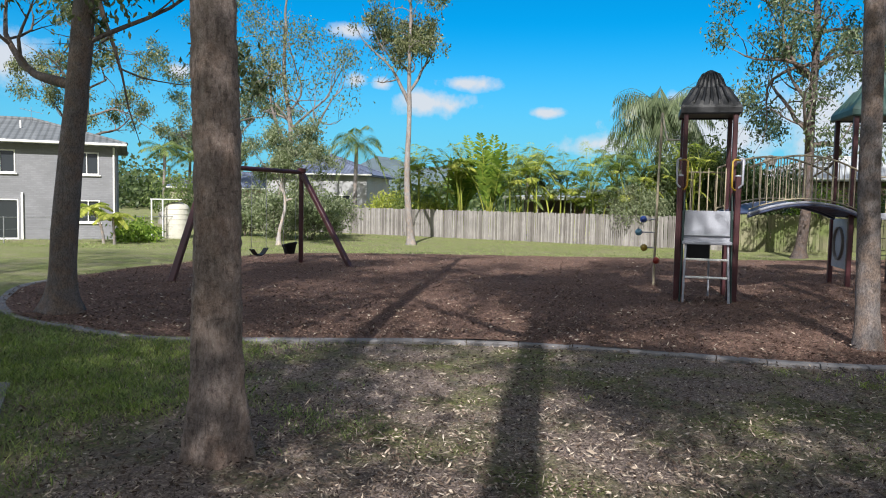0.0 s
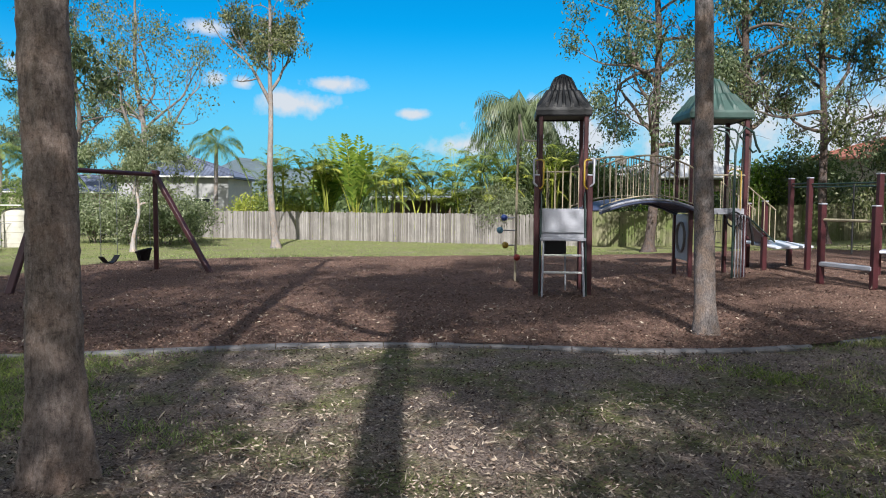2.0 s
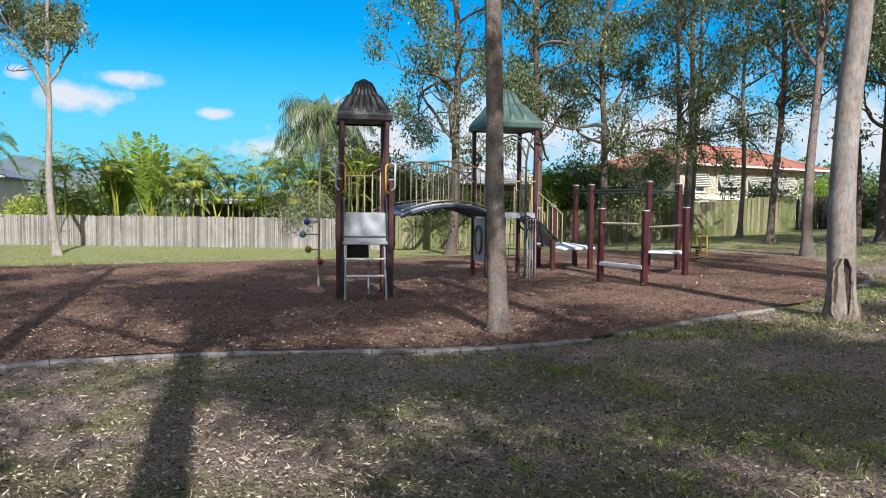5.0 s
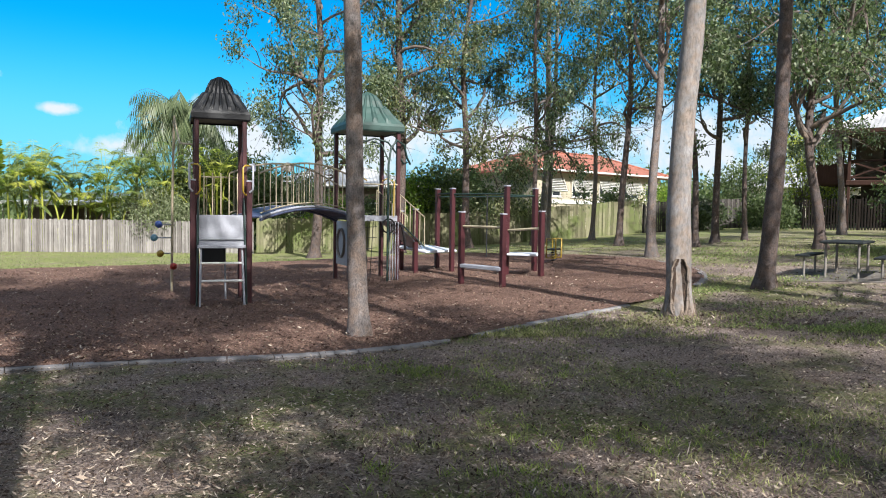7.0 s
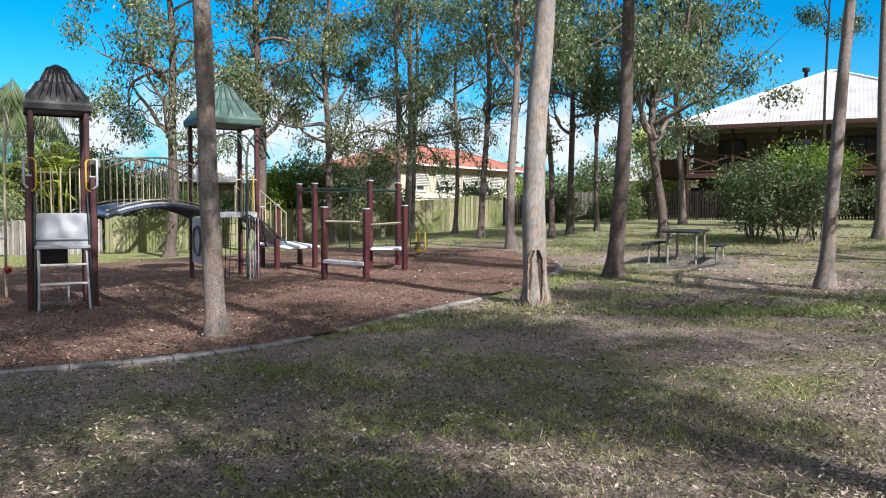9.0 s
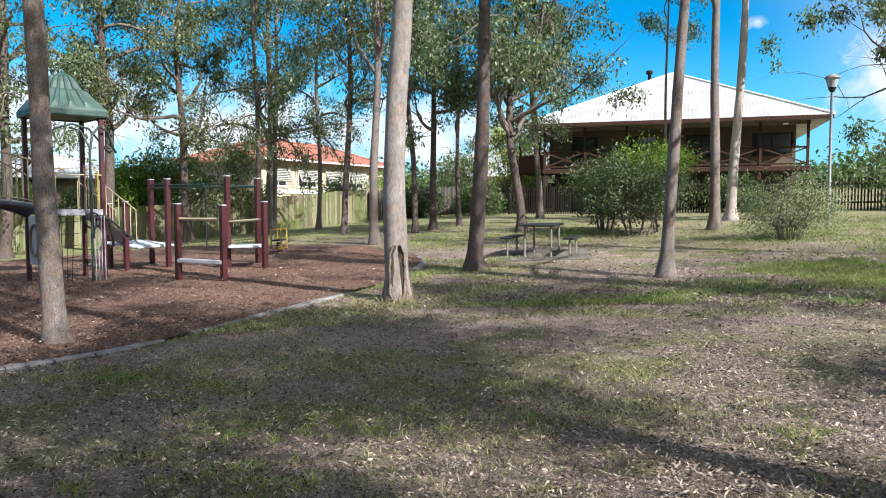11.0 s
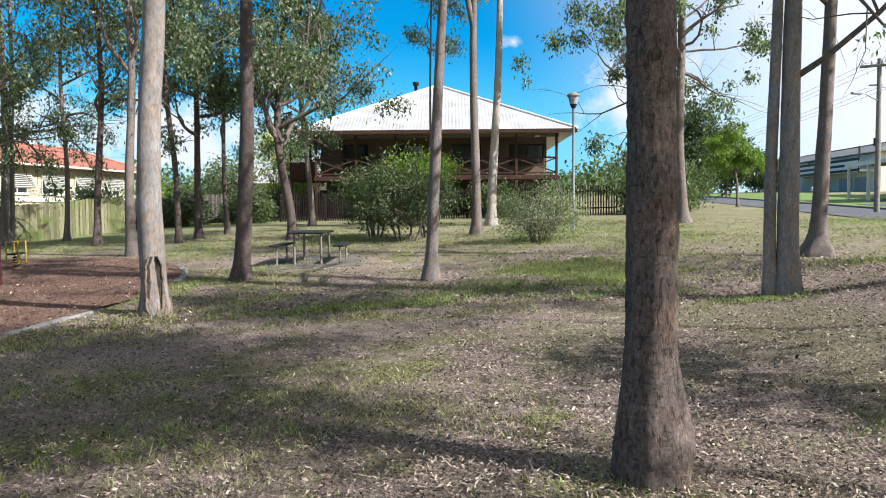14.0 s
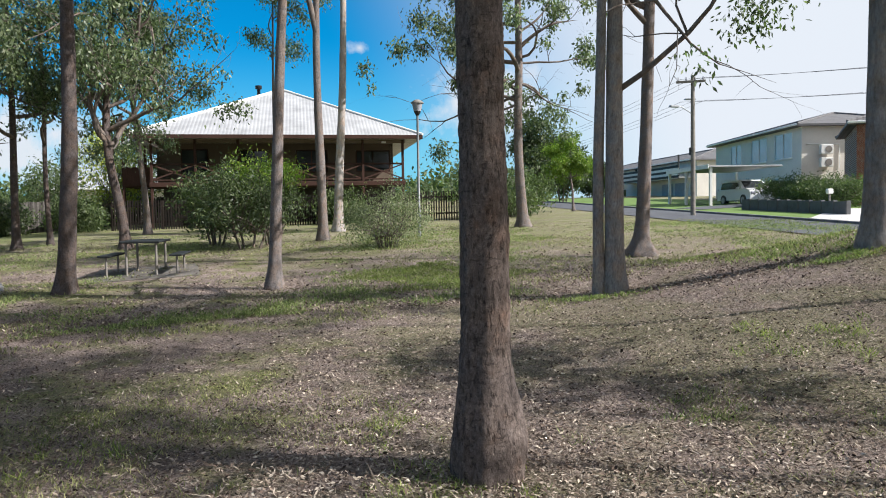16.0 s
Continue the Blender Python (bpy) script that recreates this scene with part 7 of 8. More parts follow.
def suv():
    x, y = at_bear(105.5, 54.0)
    t = thing("parked_car", x, y, 2.0, -168, "white four-wheel-drive car parked under the carport", "car")
    prof = [(-2.25, 0.35), (-2.28, 0.8), (-2.15, 1.0), (-2.0, 1.5), (-1.75, 1.68), (0.35, 1.70), (0.6, 1.62), (1.15, 1.12), (2.1, 0.98), (2.28, 0.75), (2.28, 0.38)]
    g = Geo()
    n = len(prof)
    rings = []
    for y2, sx, in ((-0.9, 0.985), (-0.93, 1.0), (0.93, 1.0), (0.9, 0.985)):
        rings.append([(px * sx, y2 * (0.84 if pz > 1.2 else 1.0), pz) for px, pz in prof])
    vs = [p for r in rings for p in r]
    fs = [(i * n + k, i * n + (k + 1) % n, (i + 1) * n + (k + 1) % n, (i + 1) * n + k) for i in range(3) for k in range(n)]
    fs += [tuple(range(n - 1, -1, -1)), tuple(range(3 * n, 4 * n))]
    g.add(vs, fs)
    part("body", g, M["car_white"], t)
    for s in (-1, 1):
        part("side_window", Geo().prism([(-1.8, 1.10), (0.85, 1.10), (0.45, 1.52), (-1.6, 1.52)], s * 0.86 - 0.04, s * 0.86 + 0.04), M["glass"], t)
        part("mirror", Geo().box((0.75, s * 1.0, 1.15), (0.12, 0.22, 0.16), 0, 0.03), M["car_white"], t)
        part("headlight", Geo().box((2.2, s * 0.7, 0.82), (0.2, 0.35, 0.16), 0, 0.03), M["panel_grey"], t)
        part("tail_light", Geo().box((-2.2, s * 0.78, 1.0), (0.14, 0.22, 0.3), 0, 0.03), M["red"], t)
        for wx in (-1.35, 1.35):
            w = part("wheel", Geo().tube([(wx, s * 0.72, 0.36), (wx, s * 0.96, 0.36)], 0.36, 18), M["black"], t)
            part("rim", Geo().tube([(wx, s * 0.95, 0.36), (wx, s * 0.975, 0.36)], 0.22, 14), M["steel"], w)
    part("rear_window", Geo().box((-2.08, 0, 1.3), (0.05, 1.3, 0.38), Matrix.Rotation(radians(16), 3, "Y"), 0.01), M["glass"], t)
    part("windscreen", Geo().box((0.9, 0, 1.38), (0.04, 1.4, 0.66), Matrix.Rotation(radians(-48), 3, "Y"), 0.01), M["glass"], t)
    part("bumper", Geo().box((-2.24, 0, 0.5), (0.16, 1.75, 0.26), 0, 0.05), M["timber_grey"], t)


suv()


def power_pole():
    x, y = at_bear(101.9, 37.0)
    t = thing("power_pole", x, y, None, 12, "timber power pole with crossarm, street light and wires", "power pole")
    part("pole", Geo().tube([(0, 0, -0.5), (0, 0, 3), (0.02, 0, 6.5)], [0.12, 0.11, 0.085], 10), M["timber_grey"], t)
    part("crossarm", Geo().box((0, 0.1, 6.2), (0.1, 1.3, 0.11), -20, 0.01), M["timber_grey"], t)
    for k in (-0.55, -0.2, 0.2, 0.55):
        part("insulator", Geo().tube([(0.02 + k * 0.34, 0.1 + k * 0.94, 6.26), (0.02 + k * 0.34, 0.1 + k * 0.94, 6.42)], [0.04, 0.025], 8), M["panel_grey"], t)
    a = part("lamp_arm", Geo().tube([(0, 0, 4.7), (-0.3, 0.7, 5.0), (-0.4, 0.95, 5.02)], 0.025, 6), M["steel"], t)
    part("lamp_head", Geo().box((-0.45, 1.1, 5.0), (0.16, 0.5, 0.1), 20, 0.03), M["steel"], a)
    part("transformer_bracket", Geo().box((0.1, 0.1, 5.4), (0.2, 0.5, 0.06), 0, 0.01), M["steel"], t)
    part("meter_box", Geo().box((0.14, 0, 3.0), (0.1, 0.22, 0.35), 0, 0.01), M["black"], t)


power_pole()


def wires():
    x, y = at_bear(101.9, 37.0)
    z = gz(x, y)
    t = tagged(new("power_lines"), "sagging black overhead power lines", "power lines")
    ends = [((100, 5.5), 10.5, 3), ((24, -42), 10.6, 3)]
    for (ex, ey), ez, n in ends:
        for k in range(n):
            for h in (6.35, 5.3):
                o = (k - (n - 1) / 2) * 0.5
                p0 = Vector((x + o * 0.35, y + o, z + h))
                p1 = Vector((ex + o * 2, ey + o * 0.6, ez + (h - 6.35) + o * 0.5))
                pts = [p0.lerp(p1, i / 16) - Vector((0, 0, 1.2 * 4 * (i / 16) * (1 - i / 16))) for i in range(17)]
                part("wire", Geo().tube(pts, 0.007, 4, False), M["black"], t)


wires()


def retaining_wall():
    a, b = at_bear(105.2, 43), at_bear(111.8, 35.0)
    d = Vector((b[0] - a[0], b[1] - a[1], 0))
    t = thing("retaining_wall", a[0], a[1], 0, math.degrees(math.atan2(d.y, d.x)), "low dark block retaining wall at the front garden", "wall")
    n = 10
    for i in range(n):
        q = (i + 0.5) / n
        X, Y = a[0] + d.x * q, a[1] + d.y * q
        part("panel", Geo().box((d.length * q, 0, gz(X, Y) + 0.10), (d.length / n - 0.1, 0.12, 0.95), 0, 0.02), M["block_grey"], t)
        part("post", Geo().box((d.length * (q + 0.5 / n), 0.0, gz(X, Y) + 0.10), (0.12, 0.2, 1.0), 0, 0.02), M["block_grey"], t)


retaining_wall()
for i in range(5):
    bx, by = at_bear(107.8 + i * 1.0, 49.0 - i * 1.6)
    bush(bx, by, 1.3, 1.2, 300 + i, "leaf_dense", 70, 80, 0.14, 0.24, 0.05, "clipped dark green hedge shrub in the front garden", z=gz(bx, by) + 0.3, group="hedge across the street")


def mailbox(b, d):
    x, y = at_bear(b, d)
    t = thing("mailbox", x, y, None, 0, "small white letterbox on a post", "mailbox")
    part("post", Geo().box((0, 0, 0.45), (0.08, 0.08, 0.9), 0, 0.01), M["timber_grey"], t)
    part("box", Geo().box((0, 0, 0.95), (0.2, 0.32, 0.24), 20, 0.04), M["white"], t)


mailbox(110.7, 39)
mailbox(98.2, 45)

# ---- garden plants and far woods ----
def fence_row(x, back=2.0):
    return (x + back * 0.46, on_fence(x) + back * 0.89)


rngp = random.Random(77)
for i, x in enumerate([-3.6, -2.2, 4.2, 5.9, 7.4, 8.8, 10.2, 12.6, -0.9, 3.4, 5.0, 6.6, 8.0, 9.5, 0.6]):
    px, py = fence_row(x, rngp.uniform(1.3, 3.2))
    palm(px, py, rngp.uniform(2.6, 4.2), 0.05, 400 + i, 7, 1.5, 1.1, "leaf_golden" if i % 3 else "leaf_palm", "clumping golden cane palm behind the fence", 0.40, 0.45, 3, 0.05, "leaf_golden", (0.9, 2.6), group="cane palms behind the fence")
for i, x in enumerate([3.2, 8.2]):
    px, py = fence_row(x, 4.5)
    palm(px, py, 4.4, 0.09, 430 + i, 11, 1.9, 1.0, "leaf_palm", "feathery palm rising behind the fence", 0.55, 0.6, 1, 0.1, rise=(0.25, 1.7), group="feather palms")
_x, _y = fence_row(1.7, 2.6)
paddle_palm(_x, _y, 7.0, 440, 18, "bright green palm with torn upright paddle leaves", 1.0)
_x, _y = fence_row(-0.6, 4.0)
paddle_palm(_x, _y, 6.0, 441, 14, "dark drooping palm with torn leaves", 1.3)
_x, _y = at_bear(-6.6, 56)
palm(_x - 0.4, _y, 5.9, 0.15, 442, 13, 2.5, 1.25, "leaf_palm", "slim single-trunk palm beside the blue-roofed house", 0.6, 0.9, rise=(0.3, 1.9))
_x, _y = at_bear(15.2, 47)
palm(_x, _y, 7.6, 0.18, 445, 56, 3.7, 1.15, "leaf_weep", "large palm with long weeping grey-green fronds", 1.0, 2.2, rise=(0.0, 1.5))
for i, (b, d, r, h) in enumerate([(17.4, 45.0, 2.4, 6.2), (19.6, 45, 2.3, 5.8), (15.6, 45.0, 2.2, 5.0), (21.6, 43.5, 1.7, 4.6), (18.6, 48, 2.6, 6.8), (32.2, 44, 1.6, 4.2), (34.2, 44, 1.8, 4.9), (36.0, 44, 1.6, 4.5)]):
    _x, _y = at_bear(b, d)
    bush(_x, _y, r, h, 450 + i, "leaf_dense" if i != 5 else "leaf_bright", 110, 70, 0.26, 0.40, 0.02, "dark green bushy tree behind the fence" if i != 5 else "yellow-green bushy tree behind the fence", 6, "garden_tree", "tree")
_x, _y = fence_row(9.9, 0.7)
bush(_x, _y, 1.7, 3.6, 460, "leaf_grey", 110, 70, 0.13, 0.28, 0.2, "grey-green shrub hanging over the fence")
_x, _y = at_bear(14.6, 42.5)
bush(_x, _y, 1.2, 3.0, 461, "leaf_grey", 60, 60, 0.17, 0.28, 0.25, "grey-green shrub hanging over the fence")
for i, (b, d, r, h, m) in enumerate([(-17, 52, 2.2, 3.6, "leaf_dense"), (-14.5, 44, 1.6, 2.8, "leaf_grey"), (-12.0, 42, 1.6, 2.8, "leaf_grey"), (-10.0, 41, 1.4, 2.2, "leaf_grey"), (-8.4, 44, 1.4, 2.6, "leaf_grey"), (-19.0, 54, 2.0, 4.0, "leaf_palm"),
                                     (-4.0, 50, 1.6, 2.6, "leaf_golden"), (-2.6, 49, 1.7, 2.6, "leaf_palm"), (-0.8, 48.5, 1.6, 2.4, "leaf_golden")]):
    _x, _y = at_bear(b, d)
    bush(_x - 0.4, _y, r, h, 470 + i, m, 80, 60, 0.2, 0.32, 0.05, "leafy garden shrub beside the fence")
gum_tree(-7.6, 35.6, 4.4, 0.10, 490, "bark_pale", "leaf_grey", (0.2, 0), 0.12, 0.42, 8, 2.2, 40, 0.22, 0.38, "limb_pale", "small spreading tree with a pale trunk and grey-green leaves", name="garden_tree", up=0.6)
_x, _y = at_bear(-23.6, 37.0)
palm(_x, _y, 1.5, 0.06, 495, 9, 1.0, 0.7, "leaf_golden", "small yellow-green palm against the grey wall", 0.3, 0.5, 2, 0.1)
_x, _y = at_bear(-22.4, 38.6)
bush(_x, _y, 0.9, 0.8, 497, "leaf_bright", 40, 50, 0.24, 0.2, 0.05, "low strappy bright green plant at the house wall")
for i, (b, d, h) in enumerate([(-20.5, 60, 5.5), (-18.8, 62, 5.0), (-17.0, 60, 4.2)]):
    _x, _y = at_bear(b, d)
    palm(_x, _y, h, 0.12, 500 + i, 12, 2.4, 0.7, "leaf_palm", "feathery palm behind the grey house", 0.55, 0.6, 1, 0.1, group="feather palms")

# shrubs by the picnic table and the raised house
bush(22.9, 8.6, 1.95, 2.45, 520, "leaf_shade", 66, 190, 0.115, 0.27, 0.13, "round dark green bush with several bare stems", 4, twig=0.02, hollow=0.35)
bush(23.9, 8.2, 1.3, 2.95, 521, "leaf_bright", 34, 150, 0.10, 0.24, 0.5, "yellow-green bush beside the darker one", 4, twig=0.02, hollow=0.35)
bush(24.4, 10.3, 1.3, 2.6, 522, "leaf_dense", 70, 60, 0.15, 0.28, 0.2, "dark green bush in the shade of the house", 5, twig=0.02)
bush(22.0, 4.1, 1.5, 1.75, 525, "leaf_grey", 150, 70, 0.075, 0.20, 0.0, "tangled grey-green shrub with bare pale twigs", 18, twig=0.009)
for i, (x, y, r, h, m) in enumerate([(39.5, 2.2, 1.5, 2.2, "leaf_dense"), (41.5, 1.0, 1.6, 2.4, "leaf_dense"), (43.5, 0.2, 1.7, 2.6, "leaf_dense"), (37.2, 14.0, 1.4, 1.9, "leaf_dense"), (38.2, 9.5, 1.3, 1.7, "leaf_dense"),
                                     (36.0, 22.6, 1.3, 1.7, "leaf_dense"), (35.0, 26.0, 1.4, 1.8, "leaf_shade"), (40.2, 23.0, 1.9, 6.6, "leaf_golden"), (33.0, 30.5, 1.5, 2.4, "leaf_dense"), (44.5, 24.0, 2.2, 5.5, "leaf_dense"), (42.0, 28.0, 2.0, 4.2, "leaf_dense"),
                                     (20.0, 40.0, 1.8, 3.2, "leaf_bright"), (21.8, 38.6, 1.6, 2.8, "leaf_dense"), (30.3, 33.6, 1.5, 2.4, "leaf_dense"), (43.5, 35.0, 1.6, 3.0, "leaf_bright")]):
    bush(x, y, r, h, 530 + i, m, 90, 60, 0.2, 0.32, 0.03, "leafy garden shrub along the boundary")
_x, _y = at_bear(93.4, 47)
gum_tree(_x, _y, 3.3, 0.09, 560, "bark_grey", "leaf_bright", (0.1, 0), 0.08, 0.55, 9, 1.7, 40, 0.22, 0.30, "limb", "young street tree with a flat bright green crown", name="street_tree", up=0.35)
for i, (b, d, h, r) in enumerate([(90.8, 66, 8.6, 2.4), (92.6, 72, 6.2, 2.2), (94.8, 96, 5.0, 2.8)]):
    _x, _y = at_bear(b, d)
    bush(_x, _y, r, h, 570 + i, "leaf_shade", 130, 110, 0.34, 0.38, 0.08, "dark leafy tree down the street", 5, "street_tree", "tree", twig=0.03)


def far_woods():
    """A broken belt of far trees round the place."""
    r = np.random.RandomState(9)
    P = []
    for k in range(420):
        b = r.uniform(-75, 135)
        if 92 < b < 116:
            continue
        d = r.uniform(95, 170)
        h = r.uniform(2.5, 8.5) * (0.7 + 0.5 * noise.noise(Vector((b * 0.15, 0, 0))))
        x, y = 0.45 + d * math.sin(radians(b)), d * math.cos(radians(b))
        n = 330
        c = r.normal(0, 1, (n, 3)) * np.array([2.6, 2.6, h * 0.28]) + np.array([x, y, gz(x, y) + h * 0.55])
        P.append(c)
    P = np.concatenate(P)
    n = len(P)
    d = r.normal(0, 1, (n, 3))
    d /= np.linalg.norm(d, axis=1)[:, None]
    u = np.cross(d, r.normal(0, 1, (n, 3)))
    u /= np.linalg.norm(u, axis=1)[:, None]
    tagged(part("far_woods", quads("far_woods", M["leaf_dense"], P, u * 0.24, d * 0.75), M["leaf_dense"]), "distant belt of dark green trees", "woods", kind="stuff")


far_woods()


def hills():
    g = Geo()
    vs, n = [], 160
    for i in range(n + 1):
        b = -60 + 200 * i / n
        h = 20 + 10 * noise.noise(Vector((b * 0.06, 2, 0))) + 5 * noise.noise(Vector((b * 0.3, 5, 0))) + 31 * math.exp(-((b + 4.6) / 2.6) ** 2) + 22 * math.exp(-((b - 0.5) / 3.0) ** 2)
        for d, z in ((820, -4), (900, h * 0.8), (960, h)):
            vs.append((d * math.sin(radians(b)), d * math.cos(radians(b)), z))
    g.add(vs, [(i * 3 + k, i * 3 + k + 1, (i + 1) * 3 + k + 1, (i + 1) * 3 + k) for i in range(n) for k in range(2)], False)
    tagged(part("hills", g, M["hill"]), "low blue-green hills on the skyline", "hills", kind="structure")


hills()

# ---- grass, fallen leaves and wood chips ----
EX, EY = np.array([p[0] for p in EDGE]), np.array([p[1] for p in EDGE])
EX2, EY2 = np.roll(EX, -1), np.roll(EY, -1)


def bed_mask(x, y):
    """Which of many points lie on the mulch bed."""
    hit = np.zeros(len(x), bool)
    for x1, y1, x2, y2 in zip(EX, EY, EX2, EY2):
        if y1 != y2:
            hit ^= ((y1 > y) != (y2 > y)) & (x < (x2 - x1) * (y - y1) / (y2 - y1) + x1)
    return hit


def waves(x, y, seed, n=9, low=0.25, high=2.2):
    """A smooth random field from a few crossing waves, for many points."""
    r = np.random.RandomState(seed)
    out = np.zeros(len(x))
    for k in range(n):
        f = low * (high / low) ** (k / (n - 1))
        a, p = r.uniform(0, 6.283, 2)
        out += np.sin((x * math.cos(a) + y * math.sin(a)) * f * 2.2 + p + 1.6 * np.sin(x * f * 0.7 + y * f * 0.5 + k)) / (1 + 0.25 * k)
    return out / 3.2


def slope(x, y):
    """gz for many points."""
    return np.array([gz(a, b) for a, b in zip(x.tolist(), y.tolist())])


def scatter(name, mat, count, region, size, seed, on_bed=False, flat=True, label="", cat="", aspect=0.17, lift=0.01, cover=None, keep=None, clump=None):
    """Many small leaves, chips or blades strewn over a stretch of ground. cover: (lowest, highest) field value where they begin and are full."""
    r = np.random.RandomState(seed)
    m = count * 4
    x, y = region(r, m)
    ok = bed_mask(x, y) == on_bed
    if cover:
        ok &= turf(x, y, cover[2]) > r.uniform(cover[0], cover[1], m)
    if keep:
        ok &= keep(x, y)
    x, y = x[ok][:count], y[ok][:count]
    if clump:
        x = np.repeat(x, clump[0]) + r.normal(0, clump[1], len(x) * clump[0])
        y = np.repeat(y, clump[0]) + r.normal(0, clump[1], len(y) * clump[0])
        ok = bed_mask(x, y) == on_bed
        x, y = x[ok], y[ok]
    n = len(x)
    p0 = np.stack([x, y, slope(x, y) + lift + 0.012 * r.random_sample(n) * flat], 1)
    a = r.uniform(0, 6.283, n)
    s = (size * r.uniform(0.55, 1.35, n))[:, None]
    if flat:
        w = np.stack([np.cos(a), np.sin(a), r.normal(0, 0.34, n)], 1)
        u = np.stack([-np.sin(a), np.cos(a), r.normal(0, 0.6, n)], 1)
    else:
        w = np.stack([r.normal(0, 0.8, n), r.normal(0, 0.8, n), np.ones(n)], 1)
        u = np.stack([-np.sin(a), np.cos(a), np.zeros(n)], 1)
    return tagged(part(name, quads(name, M[mat], p0, u * s * aspect, w * s), M[mat]), label, cat, kind="stuff")


def fan(r, m, d0, d1, b0=-40, b1=125):
    """Points in a ring sector, denser near its inner edge."""
    d = d0 + (d1 - d0) * r.random_sample(m) ** 1.5
    b = np.radians(r.uniform(b0, b1, m))
    return d * np.sin(b), d * np.cos(b)


def turf(x, y, seed):
    """Below 0 bare, above 0.5 grassy: patches of several sizes."""
    west = np.clip((-1.5 - x) / 3.0, 0, 1)
    path = np.exp(-((x - 0.6) ** 2) / 2.0) * (y < 10)
    return 0.5 * waves(x, y, seed) + 0.05 + 0.5 * west - 0.3 * path


def bare(x, y):
    """Little grass grows on the trodden strip between the park's trees and the street."""
    return (y > 0.22 * x - 0.4) | (x > 11.0) | (waves(x, y, 88) > 0.25)


scatter("grass_tufts", "blade", 8500, lambda r, m: fan(r, m, 3.2, 13), 0.042, 1, False, False, "short dry yellow-green grass", "grass", 0.07, 0.0, (0.18, 0.5, 4), bare, (9, 0.05))
scatter("grass_tufts", "blade_green", 9000, lambda r, m: fan(r, m, 3.2, 13), 0.05, 2, False, False, "greener grass tufts", "grass", 0.065, 0.0, (0.3, 0.55, 7), bare, (9, 0.04))
scatter("grass_tufts", "blade_green", 5200, lambda r, m: (r.uniform(-9, -1.6, m), r.uniform(3.5, 11.5, m)), 0.055, 12, False, False, "dense green grass beside the near tree", "grass", 0.065, 0.0, (0.1, 0.7, 4), None, (9, 0.05))
scatter("grass_tufts", "blade", 9000, lambda r, m: fan(r, m, 11, 34, 30, 120), 0.055, 3, False, False, "short dry grass further off", "grass", 0.10, 0.0, (-0.1, 0.45, 4), bare, (6, 0.08))
scatter("grass_tufts", "blade_green", 14000, lambda r, m: fan(r, m, 12, 32, 50, 112), 0.06, 14, False, False, "greener grass towards the street", "grass", 0.10, 0.0, (0.0, 0.45, 21), bare, (6, 0.08))
scatter("grass_tufts", "blade_green", 20000, lambda r, m: (r.uniform(-22, 14, m), r.uniform(28, 46, m)), 0.07, 4, False, False, "short green lawn before the fence", "grass", 0.12, 0.0, None, lambda x, y: y < 45.2 - 0.517 * x)
scatter("fallen_leaves", "litter", 110000, lambda r, m: fan(r, m, 3.4, 15), 0.036, 5, False, True, "dry tan gum leaves on the ground", "leaf litter", 0.15, 0.012)
scatter("fallen_leaves", "litter", 1500, lambda r, m: fan(r, m, 3.4, 13), 0.065, 15, False, True, "larger curled tan leaves", "leaf litter", 0.13, 0.012)
scatter("fallen_leaves", "litter", 26000, lambda r, m: fan(r, m, 12, 34, 30, 120), 0.06, 6, False, True, "dry tan gum leaves further off", "leaf litter", 0.18, 0.012)
scatter("fallen_leaves", "litter", 9000, lambda r, m: fan(r, m, 9, 28, -35, 55), 0.055, 7, True, True, "dry leaves on the mulch", "leaf litter", 0.14, 0.07)
scatter("twigs", "twig", 26000, lambda r, m: fan(r, m, 3.2, 15), 0.10, 9, False, True, "thin dry twigs and bark shreds on the ground", "twigs", 0.028, 0.01)
scatter("twigs", "twig", 5000, lambda r, m: fan(r, m, 12, 30, 30, 120), 0.14, 10, False, True, "thin dry twigs further off", "twigs", 0.04, 0.01)
scatter("wood_chips", "chip", 62000, lambda r, m: fan(r, m, 9, 24, -35, 58), 0.038, 8, True, True, "loose brown wood chips", "mulch", 0.2, 0.05)
scatter("bark_crumbs", "crumb", 38000, lambda r, m: fan(r, m, 3.4, 16), 0.032, 16, False, True, "dark crumbs of bark and soil", "leaf litter", 0.22, 0.012)
scatter("grass_tufts", "blade_lush", 2000, lambda r, m: (r.uniform(12.0, 19.5, m), r.uniform(-1.5, 5.5, m)), 0.06, 31, False, False, "lush bright green grass patch", "grass", 0.10, 0.0, None, lambda x, y: ((x - 15.4) / 2.3) ** 2 + ((y - 2.0) / 2.6) ** 2 + 0.9 * waves(x, y, 55) < 0.9, (7, 0.06))
scatter("grass_tufts", "blade_lush", 2600, lambda r, m: fan(r, m, 4.5, 9, 0, 75), 0.05, 32, False, False, "green grass clumps in the leaf litter", "grass", 0.075, 0.0, (0.35, 0.6, 33), None, (12, 0.045))
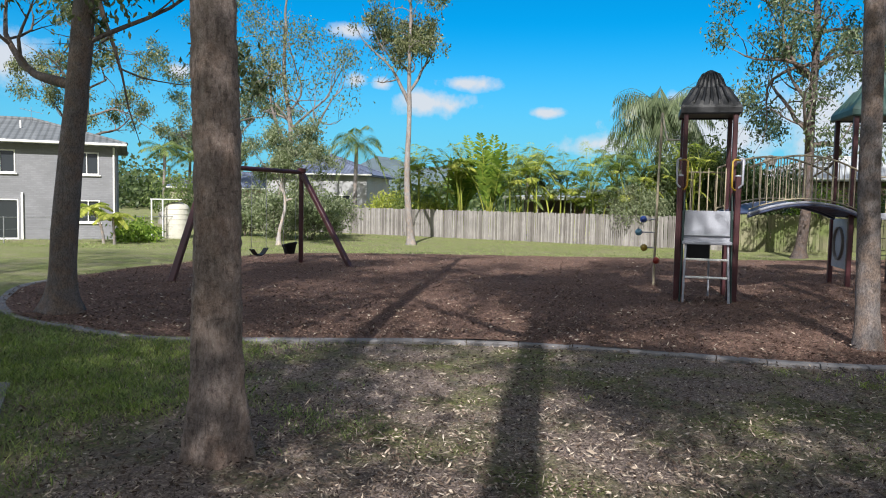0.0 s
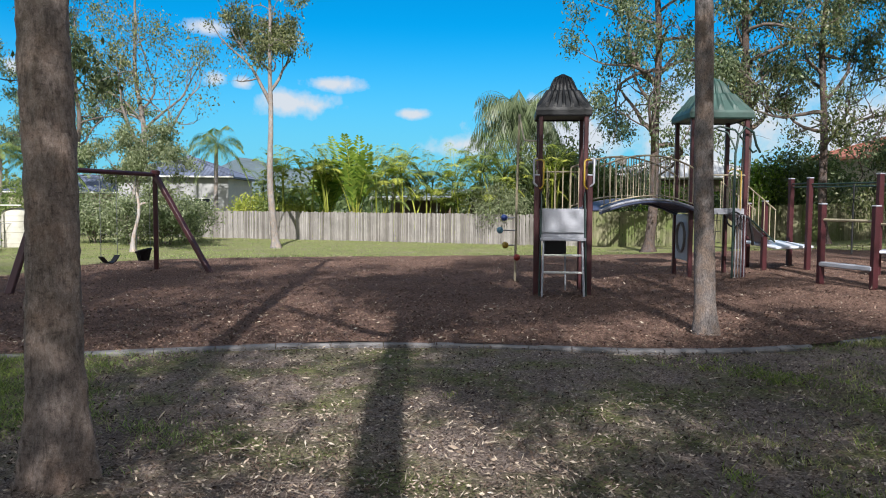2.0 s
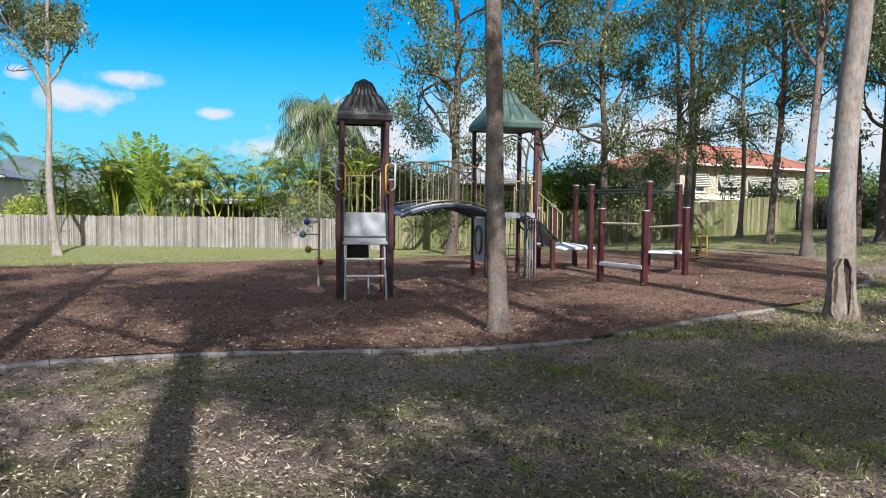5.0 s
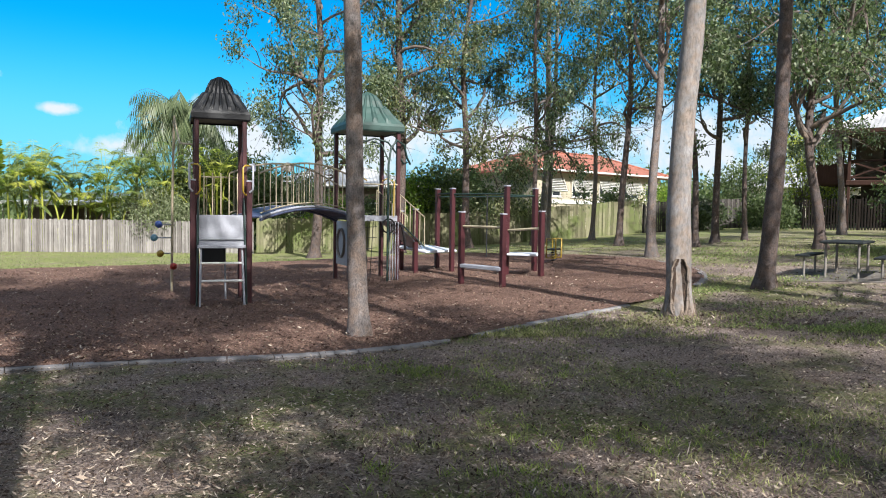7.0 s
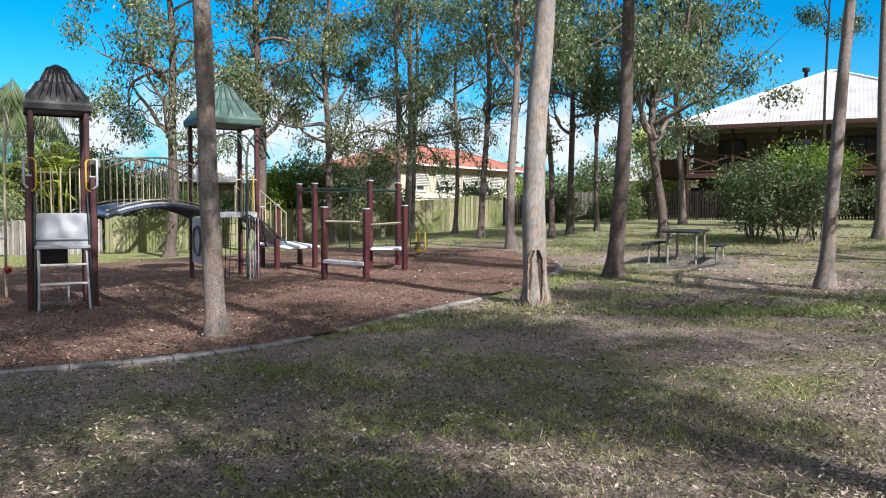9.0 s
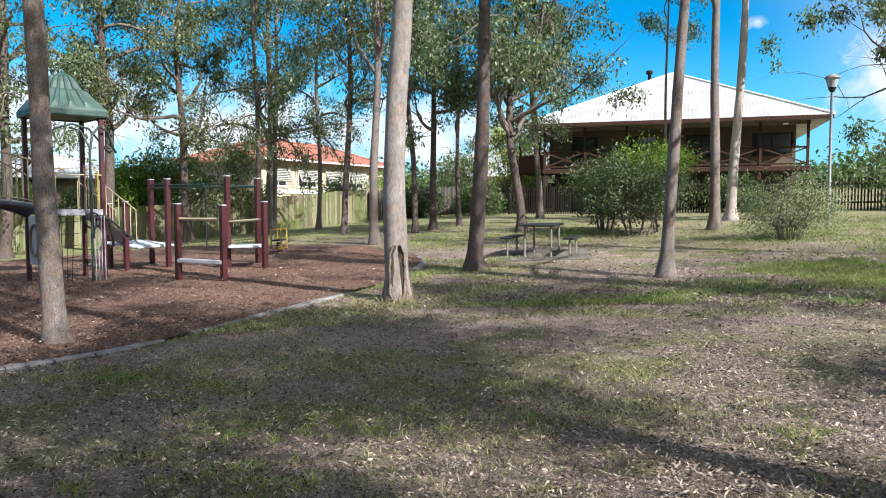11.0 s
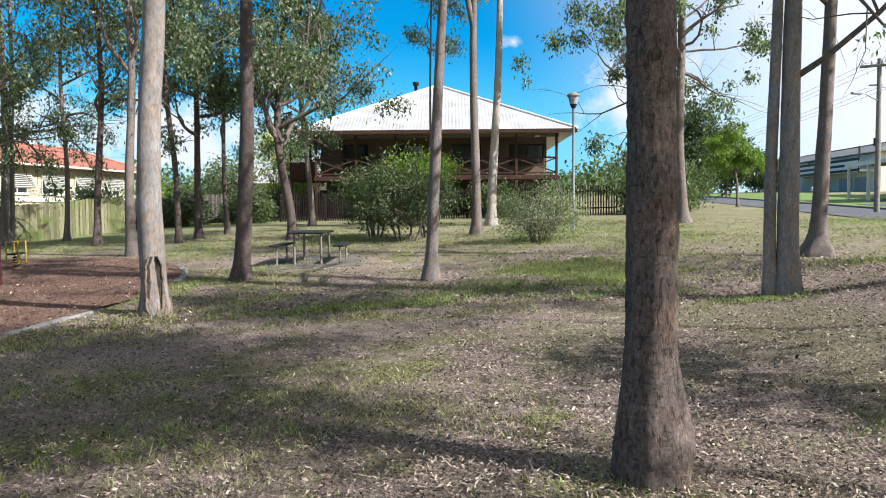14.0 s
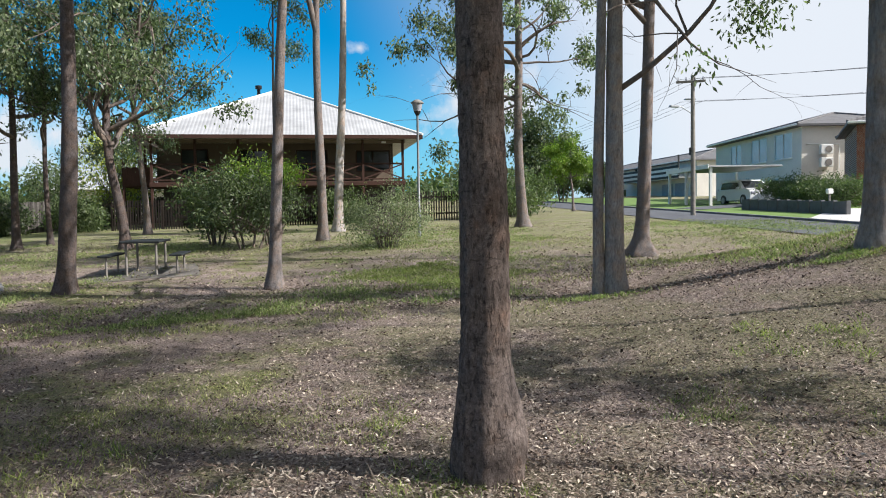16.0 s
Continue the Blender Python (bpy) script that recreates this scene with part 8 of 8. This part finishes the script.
scatter("fallen_leaves", "litter", 12000, lambda r, m: (r.uniform(-7, 8, m), r.uniform(-8, 4, m)), 0.045, 41, False, True, "dry tan leaves round the standing place", "leaf litter", 0.15, 0.012, None, lambda x, y: (x * x + y * y < 13) | (y < -1))
scatter("grass_tufts", "blade", 2500, lambda r, m: (r.uniform(-7, 8, m), r.uniform(-8, 4, m)), 0.045, 42, False, False, "thin grass round the standing place", "grass", 0.07, 0.0, (0.0, 0.5, 4), lambda x, y: (x * x + y * y < 11) | (y < -1), (7, 0.06))
scatter("fallen_leaves", "litter_pale", 16000, lambda r, m: fan(r, m, 3.6, 16, 70, 118), 0.036, 43, False, True, "bleached grey-tan leaf litter in the sun", "leaf litter", 0.16, 0.012)
scatter("twigs", "twig", 60, lambda r, m: fan(r, m, 4.5, 12, 20, 112), 0.38, 44, False, True, "fallen sticks", "twigs", 0.02, 0.02)
scatter("grass_tufts", "blade_tuft", 1300, lambda r, m: fan(r, m, 3.6, 9.5, -8, 112), 0.062, 51, False, False, "tufts of longer green grass in the leaf litter", "grass", 0.045, 0.0, (0.15, 0.7, 33), None, (26, 0.05))
scatter("grass_tufts", "blade_tuft", 1500, lambda r, m: (r.uniform(-8, -0.6, m), r.uniform(3.6, 9.6, m)), 0.062, 52, False, False, "longer green grass round the near tree", "grass", 0.045, 0.0, (0.2, 0.8, 4), None, (22, 0.06))
scatter("fallen_leaves", "straw", 22000, lambda r, m: fan(r, m, 4.5, 16, 78, 120), 0.034, 61, False, True, "bleached straw and leaf shreds in the sun", "leaf litter", 0.10, 0.012)
scatter("fallen_leaves", "straw", 9000, lambda r, m: fan(r, m, 3.6, 10, -8, 80), 0.045, 62, False, True, "pale straw and leaf shreds", "leaf litter", 0.10, 0.012)
scatter("grass_tufts", "blade_tuft", 700, lambda r, m: fan(r, m, 3.5, 7.0, 78, 118), 0.05, 63, False, False, "thin green grass in the litter by the near tree", "grass", 0.05, 0.0, (-0.1, 0.5, 71), None, (16, 0.06))
